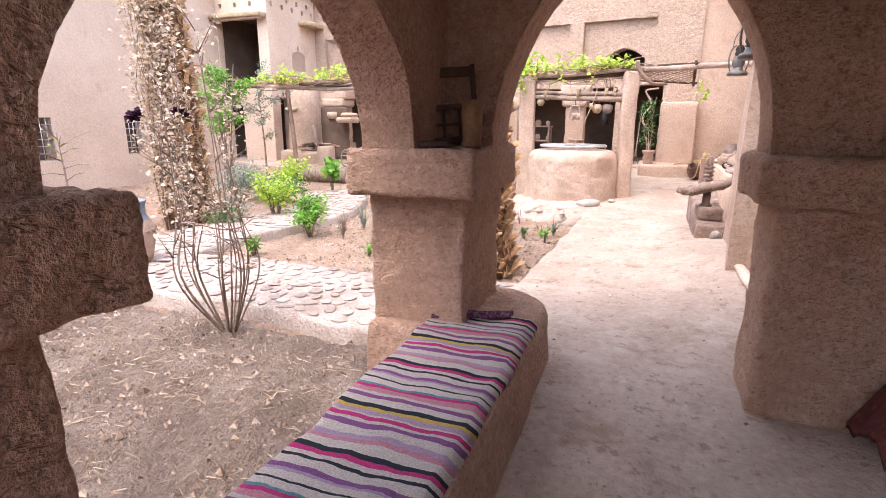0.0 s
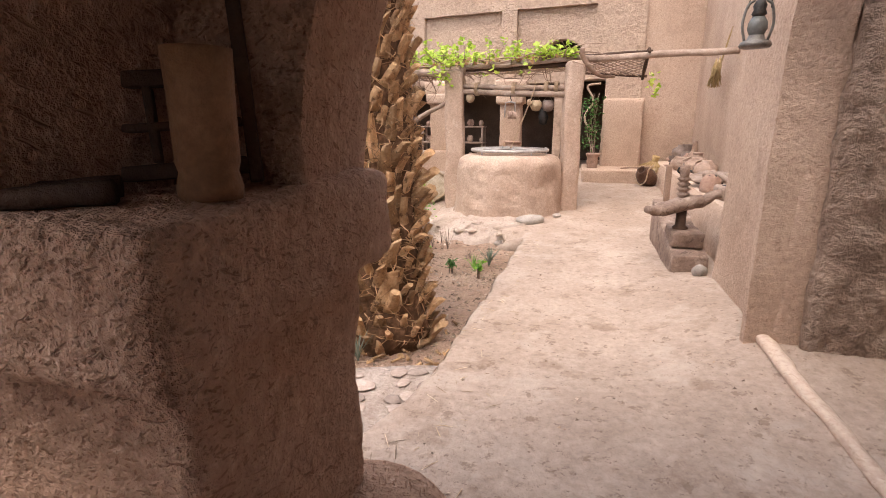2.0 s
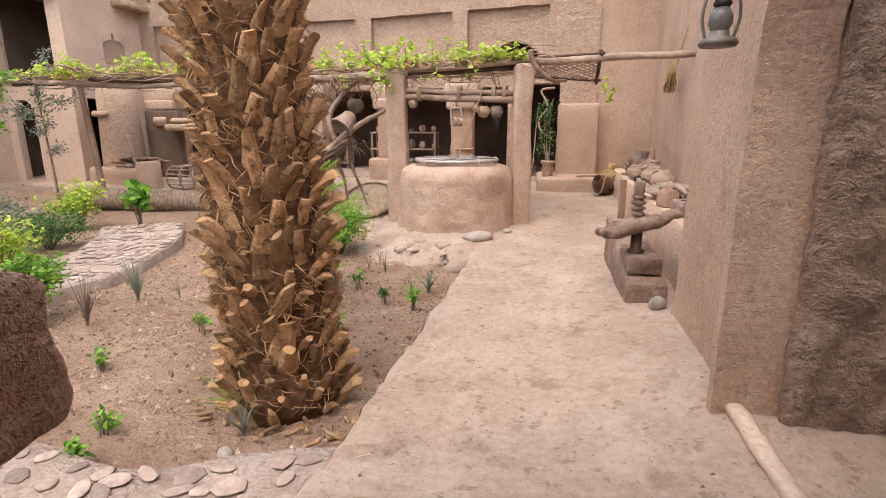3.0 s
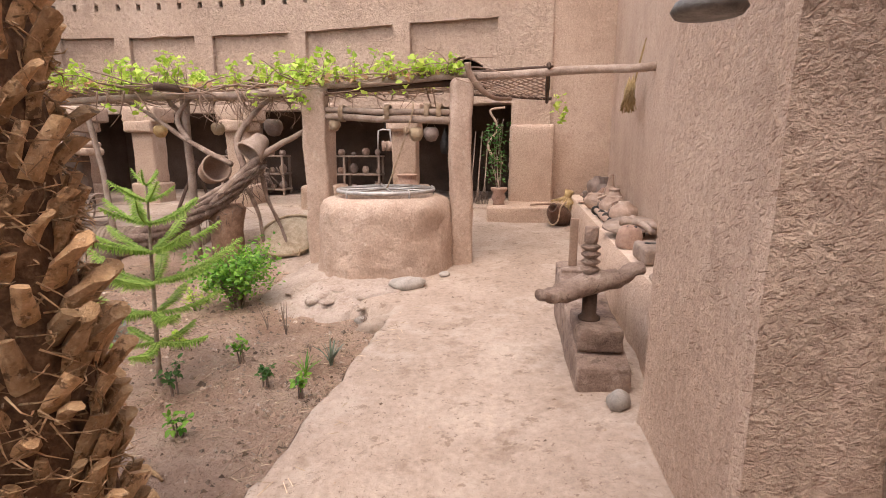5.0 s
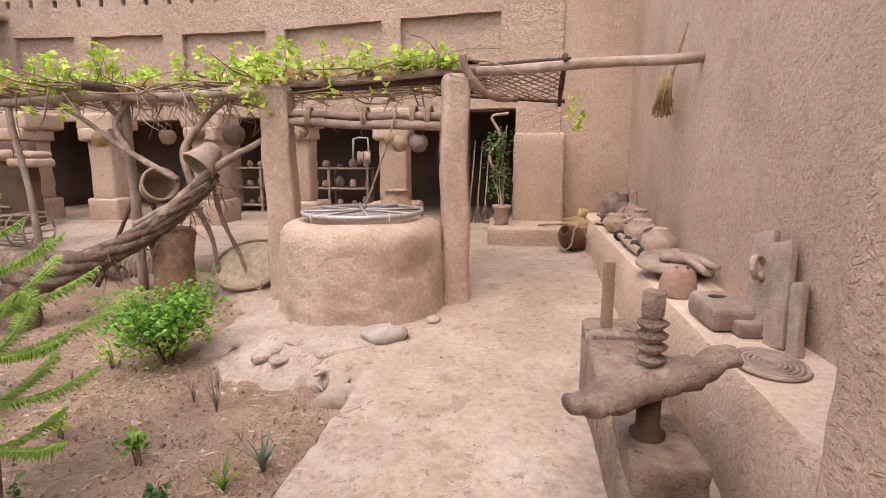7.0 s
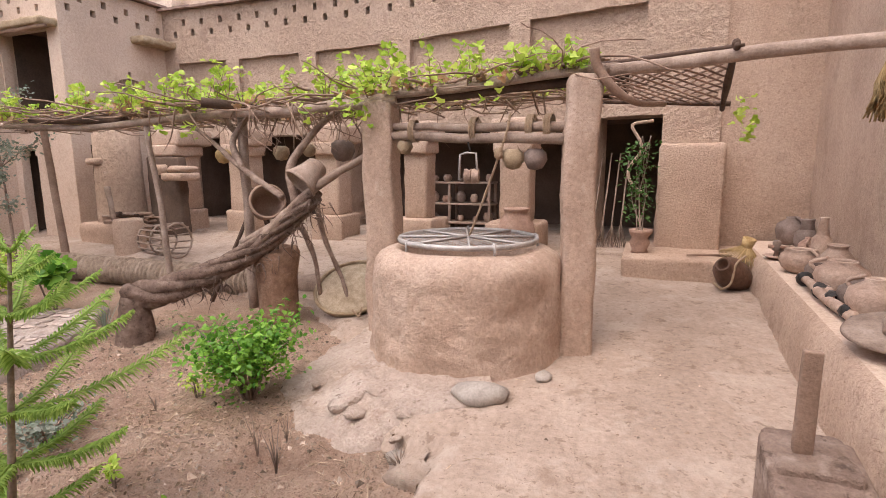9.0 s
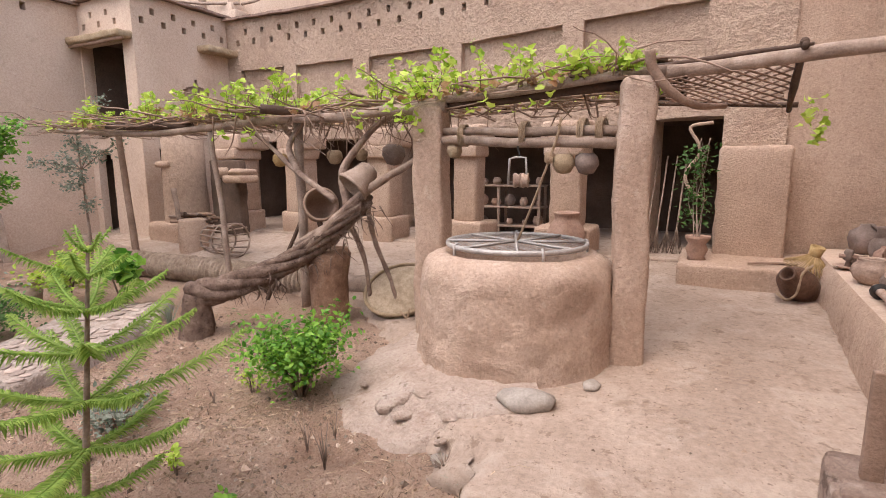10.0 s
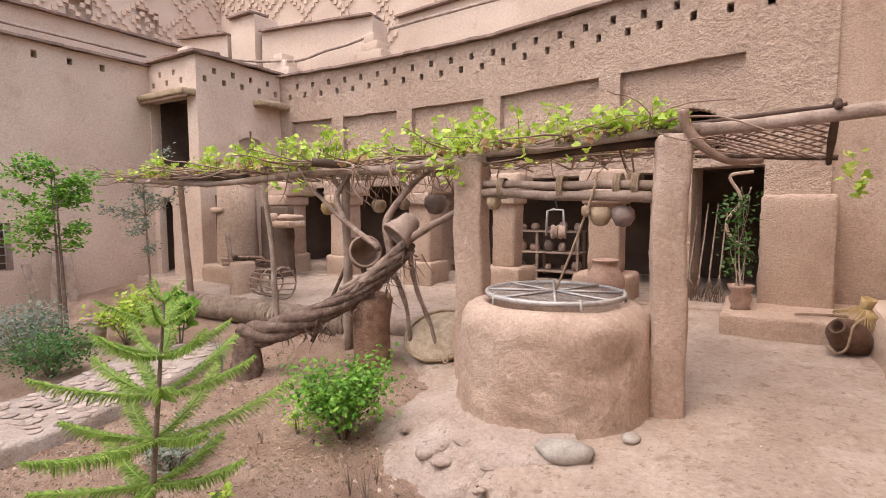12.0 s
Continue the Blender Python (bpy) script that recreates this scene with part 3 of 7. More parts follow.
# ---------------------------------------------------------------- right side: alcove, buttress, long wall
arch_wall("wall_alcove_arch", "y", 4.8, 6.4, 1.42, 1.70, -0.5, 4.6, 4.85, 6.34, 1.35, 1.0, MUD, "mud wall with an arch into a rough stone alcove")
tagged(mesh_ob("wall_alcove_stone", rbox((1.70, 6.25, -0.5), (3.4, 6.42, 3.0), 0.05, 0.03, 0.03, 3.3, nscale=9), STONEWALL), "rough unplastered stone and mud wall", "wall", kind="structure")
W = Wall([(3.3, 6.6), (3.3, 4.7)], 0.2, -0.5, 3.0, 1).build("wall_alcove_back", STONEWALL, "rough back wall of the alcove")
kerb = thing("kerb", "rounded pale mud kerb along the alcove floor", "kerb")
part("body", tube(smooth_path([(x, y, path_z(x, y) + 0.008) for x, y in ((1.53, 6.36), (1.54, 6.15), (1.57, 5.9), (1.61, 5.6), (1.64, 5.3), (1.67, 4.95))]), [0.05, 0.036], 14, amp=0.014, nscale=9, flat=0.75), MUD_PALE, kerb)
slab = thing("floor_slab", "worn grey cement floor of the alcove", "floor")
part("body", rbox((1.62, 4.85, -0.45), (3.3, 6.5, -0.20), 0.02, 0.12, 0.01, 8), MORTAR, slab)
bm = rbox((1.555, 6.33, -0.6), (3.4, 7.69, 5.0), 0.04, 0.09, 0.014, 5, nscale=3)
for v in bm.verts:
    v.co.x += 0.02 * (v.co.z + 0.2) * max(0.0, (3.4 - v.co.x) / 1.87)
tagged(mesh_ob("wall_buttress", bm, MUD), "tall buttress of straw-flecked mud plaster", "wall", kind="structure")
W = Wall([(2.34, 7.5), (2.45, 11.2), (2.87, 15.6)], 0.4, -0.5, 6.2, -1).build("wall_east", MUD, "tall mud-plaster wall above the pottery bench", 0.12, 0.018)

# ---------------------------------------------------------------- far side: curved wall with panels and parapet
BACK = [(-9.35, 16.3), (-7.5, 16.42), (-5.6, 16.42), (-3.5, 16.33), (-1.2, 15.85), (0.72, 15.5), (1.73, 15.45)]


def back_u(x):
    u = 0.0
    for a, b in zip(BACK, BACK[1:]):
        d = math.hypot(b[0] - a[0], b[1] - a[1])
        if x <= b[0]:
            return u + d * (x - a[0]) / (b[0] - a[0])
        u += d
    return u


def back_y(x):
    for a, b in zip(BACK, BACK[1:]):
        if x <= b[0]:
            return a[1] + (b[1] - a[1]) * (x - a[0]) / (b[0] - a[0])
    return BACK[-1][1]


wall = Wall(BACK, 0.55, -0.2, 4.66)
panels = ((-1.0, 0.72, 0.0, 0.50, 2.95), (-3.31, -1.35, -2.5, 0.3, 2.72), (-5.44, -3.7, -4.6, 0.26, 2.70), (-7.38, -5.85, -6.7, 0.26, 2.70), (-8.97, -7.72, -8.4, 0.2, 2.55))
for x0, x1, xc, half, apex in panels:
    wall.hole(back_u(x0), back_u(x1), 2.25, 3.56, 0.11)
for x0, x1, xc, half, apex in panels:
    n = 14
    for k in range(n):
        f0, f1 = -1 + 2 * k / n, -1 + 2 * (k + 1) / n
        fm = abs((f0 + f1) / 2)
        top = apex - 0.02 - (half * 0.55) * (0.55 * fm + 0.45 * fm ** 3)
        wall.hole(back_u(xc) + half * f0, back_u(xc) + half * f1, 2.28, top)
for x0, x1, z1 in ((0.10, 1.0, 2.02), (-4.7, -0.08, 1.98), (-9.1, -4.9, 1.95)):
    wall.hole(back_u(x0), back_u(x1), -0.2, z1)
k = 0
while 0.35 + 0.24 * k < back_u(1.5):
    u, z = 0.35 + 0.24 * k, (4.40 if k % 2 else 4.18)
    wall.hole(u - 0.045, u + 0.045, z - 0.065, z + 0.065, 0.35)
    k += 1
wall.build("wall_north", MUD_FAR, "curved mud wall with sunken panels and a pierced parapet", 0.12, 0.022)
W = Wall([(1.73, 15.5), (3.4, 15.55)], 0.5, -0.2, 6.2).build("wall_north_east", MUD, "tall mud wall behind the mud seat", 0.12, 0.02)

# added upper room behind the arched windows, its shade painted into the colour
W = Wall([(x, y + 1.7) for x, y in BACK], 0.2, 2.15, 4.3).build("wall_upper_back", DARKIN, "added back wall painted shade-dark behind the arched windows")
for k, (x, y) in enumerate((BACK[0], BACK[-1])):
    W = Wall([(x, y + 0.56), (x, y + 1.7)], 0.2, 2.15, 4.3, 1 if k == 0 else -1).build("wall_upper_end", DARKIN, "added end wall painted shade-dark behind the arched windows")
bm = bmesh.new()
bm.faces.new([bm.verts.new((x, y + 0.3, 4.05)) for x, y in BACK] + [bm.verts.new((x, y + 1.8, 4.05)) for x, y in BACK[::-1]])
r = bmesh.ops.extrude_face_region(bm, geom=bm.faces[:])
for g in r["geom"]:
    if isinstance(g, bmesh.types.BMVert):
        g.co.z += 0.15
tagged(mesh_ob("ceiling", bm, CEILING, smooth=False), "added ceiling painted shade-dark behind the arched windows", "ceiling", kind="structure")

# room behind the arcade; room shade is put into its wall colour
W = Wall([(-9.4, 18.3), (1.9, 18.3)], 0.3, -0.3, 2.4).build("wall_arcade_back", DARKIN, "back wall of the arcade room, painted shade-dark")
W = Wall([(1.7, 18.3), (1.7, 15.9)], 0.3, -0.3, 2.4, -1).build("wall_arcade_side", DARKIN, "side wall of the arcade room, painted shade-dark")
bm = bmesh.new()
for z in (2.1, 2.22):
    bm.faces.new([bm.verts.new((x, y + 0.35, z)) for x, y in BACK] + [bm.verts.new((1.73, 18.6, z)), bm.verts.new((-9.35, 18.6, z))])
tagged(mesh_ob("ceiling", bm, CEILING, smooth=False), "ceiling of the arcade room, painted shade-dark", "ceiling", kind="structure")
W = Wall([(-9.2, 16.4), (-9.2, 18.3)], 0.3, -0.3, 2.4, 1).build("wall_arcade_west", DARKIN, "end wall of the arcade room, painted shade-dark")
tagged(mesh_ob("floor", rbox((-9.5, 14.95, -0.3), (2.0, 18.6, 0.085), 0.03, 0.5, 0.004), PACKED), "beaten earth floor of the arcade", "floor", kind="structure")

# ---------------------------------------------------------------- left side: tower and long wall
TOWER = [(-9.35, 14.05), (-9.35, 16.35)]
tw = Wall(TOWER, 0.35, -0.3, 4.72)
for k in range(9):
    u, z = 0.2 + 0.24 * k, (4.45 if k % 2 else 4.24)
    tw.hole(u - 0.05, u + 0.05, z - 0.065, z + 0.065, 0.28)
for k in range(9):
    f = -1 + 2 * (k + 0.5) / 9
    tw.hole(1.35 + 0.33 * (f - 0.11), 1.35 + 0.33 * (f + 0.11), 2.55, 2.95 + 0.17 * math.sqrt(1 - f * f) + (0.14 if abs(f) < 0.15 else 0), 0.14)
for u0, u1, z1 in ((0.35, 0.95, 1.75),):
    tw.hole(u0, u1, -0.3, z1)
tw.build("wall_tower_east", MUD_PALE, "tower wall with a lobed niche and pierced parapet", 0.14, 0.02)
tf = Wall([(-11.15, 14.05), (-9.36, 14.05)], 0.16, -0.3, 4.72)
tf.hole(0.04, 1.62, 2.0, 3.86)
for k in range(10):
    f = -1 + 2 * (k + 0.5) / 10
    tf.hole(0.46 + 0.26 * (f - 0.1), 0.46 + 0.26 * (f + 0.1), -0.3, 1.4 + 0.32 * math.sqrt(1 - f * f))
for k in range(6):
    u, z = 0.2 + 0.26 * k, (4.45 if k % 2 else 4.24)
    tf.hole(u - 0.045, u + 0.045, z - 0.06, z + 0.06, 0.13)
tf.build("wall_tower_south", MUD_PALE, "tower wall with a deep loft opening above a dark doorway", 0.3, 0.015)
# Loft inside painted dark to carry the shade of the deep opening.
W = Wall([(-12.9, 16.6), (-9.9, 16.6)], 0.3, -0.3, 4.7).build("wall_tower_inside", DARKIN, "inner wall of the tower, painted shade-dark")
W = Wall([(-11.16, 14.215), (-11.16, 16.6)], 0.2, -0.3, 4.7, 1).build("wall_tower_inside_west", DARKIN, "inner wall of the tower, painted shade-dark")
tagged(mesh_ob("ceiling", rbox((-11.3, 14.1, 4.0), (-9.4, 16.6, 4.1), 0.01, 0.6, 0.0), CEILING), "tower loft ceiling, painted shade-dark", "ceiling", kind="structure")
tagged(mesh_ob("floor", rbox((-11.3, 14.1, 1.82), (-9.4, 16.6, 1.96), 0.01, 0.6, 0.0), CEILING), "tower loft floor, painted shade-dark", "floor", kind="structure")
lw = Wall([(-11.15, -2.3), (-11.15, 14.3)], 0.5, -0.6, 4.68, 1)
k = 0
while 0.5 + 0.62 * k < 16:
    u = 0.5 + 0.62 * k
    lw.hole(u - 0.05, u + 0.05, 4.38, 4.52, 0.3)
    k += 1
WINDOWS = ((8.45, 9.05, 0.25, 1.15), (10.75, 11.3, 0.28, 1.2), (5.6, 6.2, 0.25, 1.15))
for y0, y1, z0, z1 in WINDOWS:
    lw.hole(y0 + 2.3, y1 + 2.3, z0, z1, 0.42)
lw.build("wall_west", MUD_PALE, "long pale mud wall with small grilled windows", 0.5, 0.025)
W = Wall([(-0.67, -2.3), (-11.15, -2.3)], 0.4, -0.6, 4.6, 1).build("wall_south", MUD_FAR, "plain mud wall that closes the garden")

# tile coping along the parapets
def coping(name, line, z, out, flip, label):
    w2 = Wall(line, 0.45, z, z + 0.07, flip)
    bm = bmesh.new()
    n = int(w2.us[-1] / 0.22)
    for k in range(n):
        u0, u1 = w2.us[-1] * k / n, w2.us[-1] * (k + 1) / n
        lift = wob((k * 3.1, z, 0), 1, 0.014)
        ring = []
        for u in (u0, u1 - 0.004):
            ring.append([bm.verts.new(w2.at(u, d, z + dz + lift)) for d, dz in ((-out, 0.0), (0.5, 0.05), (0.5, 0.10), (-out, 0.05))])
        a, b = ring
        for i in range(4):
            bm.faces.new((a[i], a[(i + 1) % 4], b[(i + 1) % 4], b[i]))
        bm.faces.new(a)
        bm.faces.new(b)
    return tagged(mesh_ob(name, bm, GREYTILE, smooth=False), label, "trim", kind="structure")


coping("trim_north", BACK, 4.66, 0.14, 1, "thin slate coping along the parapet")
coping("trim_tower", TOWER, 4.73, 0.14, 1, "thin slate coping on the tower")
coping("trim_tower_south", [(-11.15, 14.05), (-9.2, 14.05)], 4.73, 0.14, 1, "thin slate coping on the tower")
coping("trim_west", [(-11.15, -2.3), (-11.15, 14.1)], 4.68, 0.14, 1, "thin slate coping along the long wall")

# ---------------------------------------------------------------- well and pergola posts
well = thing("well", "round mud-plastered well with an iron grate cover", "well")
WC = Vector((-0.58, 11.62, 0))
rough = [(0.93, -0.6), (0.90, -0.36), (0.87, -0.24), (0.845, 0.0), (0.83, 0.3), (0.82, 0.45), (0.80, 0.53), (0.755, 0.59), (0.69, 0.625), (0.62, 0.635), (0.575, 0.60), (0.56, 0.45), (0.56, -0.5)]
prof = []
for (ra, za), (rb, zb) in zip(rough, rough[1:]):
    n = max(1, int(math.hypot(rb - ra, zb - za) / 0.028)) if ra > 0.57 else 1
    prof += [(ra + (rb - ra) * k / n, za + (zb - za) * k / n) for k in range(n)]
bm = lathe(prof + [(0.56, -0.5), (0, -0.5)], 150, Matrix.Translation(WC), 0.032, 2.6, 2)
for v in bm.verts:
    d = Vector((v.co.x - WC.x, v.co.y - WC.y, 0))
    if d.length > 0.6:
        v.co += d.normalized() * (wob(v.co, 7, 0.014, 3) + wob(v.co, 17, 0.009, 5) - 0.05 * max(0.0, wob(v.co, 5, 1, 8) - 0.32) * (v.co.z < 0.1))
part("body", bm, WELLMUD, well)
gz = 0.70
bm = tube([WC + Vector((0.60 * math.cos(a), 0.60 * math.sin(a), gz)) for a in [2 * math.pi * k / 48 for k in range(49)]], 0.018, 6, flat=1.3)
grate = part("grate", bm, IRON, well, "round iron mesh grate")
bm = bmesh.new()
for k in range(8):
    a = math.pi * 2 * k / 8 + 0.35
    tube([WC + Vector((0, 0, gz + 0.012)), WC + Vector((0.59 * math.cos(a), 0.59 * math.sin(a), gz + 0.012))], 0.012, 4, bm)
part("spoke", bm, IRON, grate)
bm = bmesh.new()
for k in range(-10, 11):
    c = k * 0.056
    h = math.sqrt(max(0.0, 0.59 ** 2 - c * c))
    for t in (Vector((1, 1, 0)).normalized(), Vector((1, -1, 0)).normalized()):
        n = Vector((-t.y, t.x, 0))
        tube([WC + n * c - t * h + Vector((0, 0, gz)), WC + n * c + t * h + Vector((0, 0, gz))], 0.0024, 3, bm)
part("mesh_wire", bm, IRON, grate)
for a in (-2.2, -0.9, 0.4, 1.9):
    bm = bmesh.new()
    p = WC + Vector((0.615 * math.cos(a), 0.615 * math.sin(a), 0))
    tube([p + Vector((0, 0, 0.60)), p + Vector((0, 0, gz + 0.02)), p + Vector((-0.03 * math.cos(a), -0.03 * math.sin(a), gz + 0.03))], 0.012, 5, bm)
    part("clip", bm, IRON, well)


def mud_post(x, y, z0, z1, r, seed, label, turn):
    p = thing("pergola_post", label, "post", "pergola mud posts")
    bm = rbox((-r * 0.86, -r * 0.86, z0), (r * 0.86, r * 0.86, z1), 0.055, 0.035, 0.014, seed, None, 0.06, 4)
    m = pose(x, y, 0, 0, 0, turn)
    for v in bm.verts:
        v.co = m @ (v.co + Vector((wob((0, seed, v.co.z), 1.1, 0.035), wob((5, seed, v.co.z), 1.1, 0.03), 0)))
    part("shaft", bm, WELLMUD, p)
    return p


mud_post(0.35, 11.66, -0.4, 2.02, 0.16, 1, "tapering mud post beside the well", 14)
mud_post(-1.53, 11.85, -0.5, 1.92, 0.185, 2, "mud post behind the well under the vine", 8)

# mud seat and pottery bench
seat = thing("mud_seat", "low rounded mud seat against the wall", "seat")
part("body", rbox((0.60, 14.05, -0.3), (2.3, 15.5, 0.20), 0.05, 0.12, 0.02, 4), MUD, seat)
stub = thing("mud_partition", "low mud partition with a sloping shoulder", "wall")
part("body", rbox((0.98, 15.0, 0.1), (1.78, 15.5, 1.60), 0.05, 0.12, 0.02, 14), MUD, stub)
sec = []
for k in range(121):
    y = 7.5 + 7.9 * k / 120
    xf = ramp(y, (7.7, 1.84), (10, 1.90), (14.7, 2.07), (16, 2.1))
    xb = ramp(y, (7.7, 2.4), (11.2, 2.5), (15.6, 2.95))
    g = path_z(xf, y) - 0.1
    zt = 0.30 - 0.02 * wob((0, y, 0), 1, 1)
    w1 = wob((1, y, 0), 2.2, 0.04)
    sec.append([Vector(p) for p in ((xf - 0.05 + w1, y, g), (xf - 0.03 + w1 + wob((2, y, 0), 7, 0.03), y, (g + zt) / 2), (xf + wob((4, y, 0), 5, 0.02), y, zt - 0.05), (xf + 0.05, y, zt), ((xf + xb) / 2, y, zt + 0.01), (xb, y, zt + 0.015))])
pb = thing("pottery_bench", "long mud bench along the wall with crumbling front", "bench")
for name, i0, i1, m in (("front", 0, 3, MUD), ("top", 3, 5, MUD_PALE)):
    bm = bmesh.new()
    rows = [[bm.verts.new(p) for p in row[i0:i1 + 1]] for row in sec]
    for a, b in zip(rows, rows[1:]):
        for i in range(i1 - i0):
            bm.faces.new((a[i], b[i], b[i + 1], a[i + 1]))
    part(name, bm, m, pb)

# ---------------------------------------------------------------- arcade columns
def column(x, y, w, base_w, z0, label, bracket=True):
    c = thing("column", label, "column", "arcade columns")
    part("base", rbox((x - base_w / 2, y - base_w / 2, z0 - 0.15), (x + base_w / 2, y + base_w / 2, z0 + 0.40), 0.06, 0.1, 0.02, x), MUD, c)
    part("shaft", rbox((x - w / 2, y - w / 2, z0 + 0.38), (x + w / 2, y + w / 2, 2.0), 0.05, 0.12, 0.018, x + 1), MUD, c)
    if bracket:
        part("bracket", rbox((x - w * 0.68, y - w * 0.72, 1.50), (x + w * 0.62, y + w * 0.6, 1.72), 0.05, 0.08, 0.02, x + 2), MUD, c)
        part("capital", rbox((x - w * 0.8, y - w * 0.6, 1.70), (x + w * 0.75, y + w * 0.9, 2.0), 0.05, 0.08, 0.02, x + 3), MUD, c)
    return c


for x, y, w, bw in ((-0.98, 15.1, 0.46, 0.82), (-2.60, 15.1, 0.40, 0.74), (-4.30, 15.2, 0.46, 0.64), (-6.40, 15.35, 0.46, 0.60), (-7.75, 15.0, 0.55, 0.70)):
    column(x, y, w, bw, 0.08, "mud column on a square base with a bracket capital")
pier = thing("hearth_pier", "stout rounded mud pier beside the hearth", "column")
part("shaft", lathe([(0.46, -0.2), (0.43, 0.4), (0.40, 1.1), (0.38, 2.0), (0, 2.02)], 18, Matrix.Translation((-8.55, 14.35, 0)), 0.03, 2), MUD_FAR, pier)
part("ledge", rbox((-9.0, 13.75, -0.2), (-7.7, 14.3, 0.28), 0.08, 0.12, 0.03, 4), MUD, pier)
part("bracket", rbox((-8.85, 13.9, 1.35), (-8.45, 14.2, 1.47), 0.05, 0.08, 0.02, 6), MUD, pier)

# ---------------------------------------------------------------- palm trunks


def stub_mesh(seed):
    rnd = random.Random(seed)
    w, h, d = rnd.uniform(0.04, 0.062), rnd.uniform(0.11, 0.18), rnd.uniform(0.022, 0.038)
    out = rnd.uniform(0.055, 0.115)
    v = []
    for f, ww, dd in ((-0.35, 1.35, 0.5), (0.35, 1.0, 1.0), (1.0, 0.72, 1.05)):
        x = out * max(0, f) ** 1.1
        z = h * f + (rnd.uniform(-0.03, 0.02) if f == 1 else 0)
        tip = rnd.uniform(-0.035, 0.035) if f == 1 else 0
        for sy, sx in ((-1, 0), (-0.55, 1), (0, 1.25), (0.55, 1), (1, 0), (0.4, -0.7), (-0.4, -0.7)):
            v.append((x + sx * d * dd, sy * w * ww / 1.0, z + tip * sy))
    f = []
    for r in range(2):
        for k in range(7):
            f.append((r * 7 + k, r * 7 + (k + 1) % 7, r * 7 + 7 + (k + 1) % 7, r * 7 + 7 + k))
    f.append(tuple(range(14, 21)))
    me = bpy.data.meshes.new("leaf_base")
    me.from_pydata(v, [], f)
    me.materials.append(PALMSTUB)
    return me


STUBS = [stub_mesh(k) for k in range(8)]


def palm(foot, top, r0, r1, rows, per, label, size=1.0, seed=0):
    foot, top = Vector(foot), Vector(top)
    p = thing("palm_tree", label, "palm tree")
    n = 26
    pts = [foot.lerp(top, k / n) for k in range(n + 1)]
    rad = [r0 * (1.12 if k < 2 else 1) + (r1 - r0) * k / n for k in range(n + 1)]
    part("trunk", tube(pts, rad, 20, amp=0.03, nscale=9), PALMCORE, p, "fibrous brown palm trunk")
    rnd = random.Random(seed)
    rest_v, rest_f = [], []
    for i in range(rows):
        f = (i + 0.3) / rows
        c = foot.lerp(top, f)
        r = (r0 + (r1 - r0) * f) * (1.1 if f < 0.06 else 1.0)
        for k in range(per):
            a = 2 * math.pi * (k + 0.5 * (i % 2) + 0.17 * i + rnd.uniform(-0.16, 0.16)) / per
            s = size * rnd.uniform(0.7, 1.25)
            me = STUBS[rnd.randrange(8)]
            q = c + Vector((math.cos(a), math.sin(a), 0)) * (r - 0.012) + Vector((0, 0, rnd.uniform(-0.04, 0.04)))
            mm_ = Matrix.Translation(q) @ Euler((rnd.uniform(-0.3, 0.3), rnd.uniform(-0.15, 0.32), a)).to_matrix().to_4x4() @ Matrix.Diagonal((s, s * rnd.uniform(0.6, 1.0), s * rnd.uniform(0.7, 1.0), 1))
            if i * per + k < 300:
                ob = new("leaf_base", me)
                ob.parent = p
                ob.matrix_basis = mm_
            else:
                o_ = len(rest_v)
                rest_v += [mm_ @ v.co for v in me.vertices]
                rest_f += [tuple(o_ + j for j in pl_.vertices) for pl_ in me.polygons]
    if rest_v:
        tagged(raw("upper_leaf_base", rest_v, rest_f, PALMSTUB, p, False), kind="stuff")
    # loose fibres between the leaf bases
    bm = bmesh.new()
    for k in range(2600):
        f, a = rnd.random(), rnd.uniform(0, 6.28)
        c = foot.lerp(top, f)
        r = r0 + (r1 - r0) * f
        d = Vector((math.cos(a), math.sin(a), 0))
        t = Vector((-d.y, d.x, 0)) * rnd.uniform(-0.14, 0.14) + Vector((0, 0, rnd.uniform(-0.12, 0.05)))
        q = c + d * (r + 0.025)
        tube([q, q + t * 0.5 + d * rnd.uniform(0.02, 0.06), q + t + d * rnd.uniform(0.0, 0.07)], [0.005, 0.0015], 3, bm)
    tagged(part("fibre", bm, PALMSTUB, p), kind="stuff")
    return p


palm((-0.93, 6.82, -0.55), (-1.24, 7.0, 3.9), 0.31, 0.265, 40, 13, "rough palm trunk studded with cut leaf bases", 0.98, 3)
palm((-5.95, 7.6, -0.55), (-6.5, 7.9, 4.2), 0.30, 0.25, 26, 9, "leaning palm trunk behind a dry climber", 1.0, 8)

# ---------------------------------------------------------------- rug on the bench
rugmat = surf("striped_rag_rug", (0.5, 0.4, 0.4), (0.55, 0.45, 0.45), (0.6, 0.5, 0.5), 30, 1.0, 0.9, 160)
nt = rugmat.node_tree
rr = nt.nodes.new("ShaderNodeValToRGB")
rr.color_ramp.interpolation = "CONSTANT"
CREAM, PINK, MAG, PUR, BLK, YEL, TEAL, LIL = (0.56, 0.48, 0.42), (0.52, 0.22, 0.26), (0.50, 0.04, 0.17), (0.23, 0.09, 0.22), (0.025, 0.028, 0.035), (0.55, 0.38, 0.08), (0.13, 0.24, 0.27), (0.40, 0.28, 0.37)
seq = [CREAM, MAG, BLK, CREAM, CREAM, PINK, LIL, CREAM, CREAM, PUR, CREAM, MAG, CREAM, LIL, YEL, BLK, CREAM, CREAM, PUR, CREAM, PINK, MAG, TEAL, CREAM, BLK, CREAM, LIL, PUR, CREAM, BLK]
e = rr.color_ramp.elements
e[0].color, e[0].position = (*seq[0], 1), 0.0
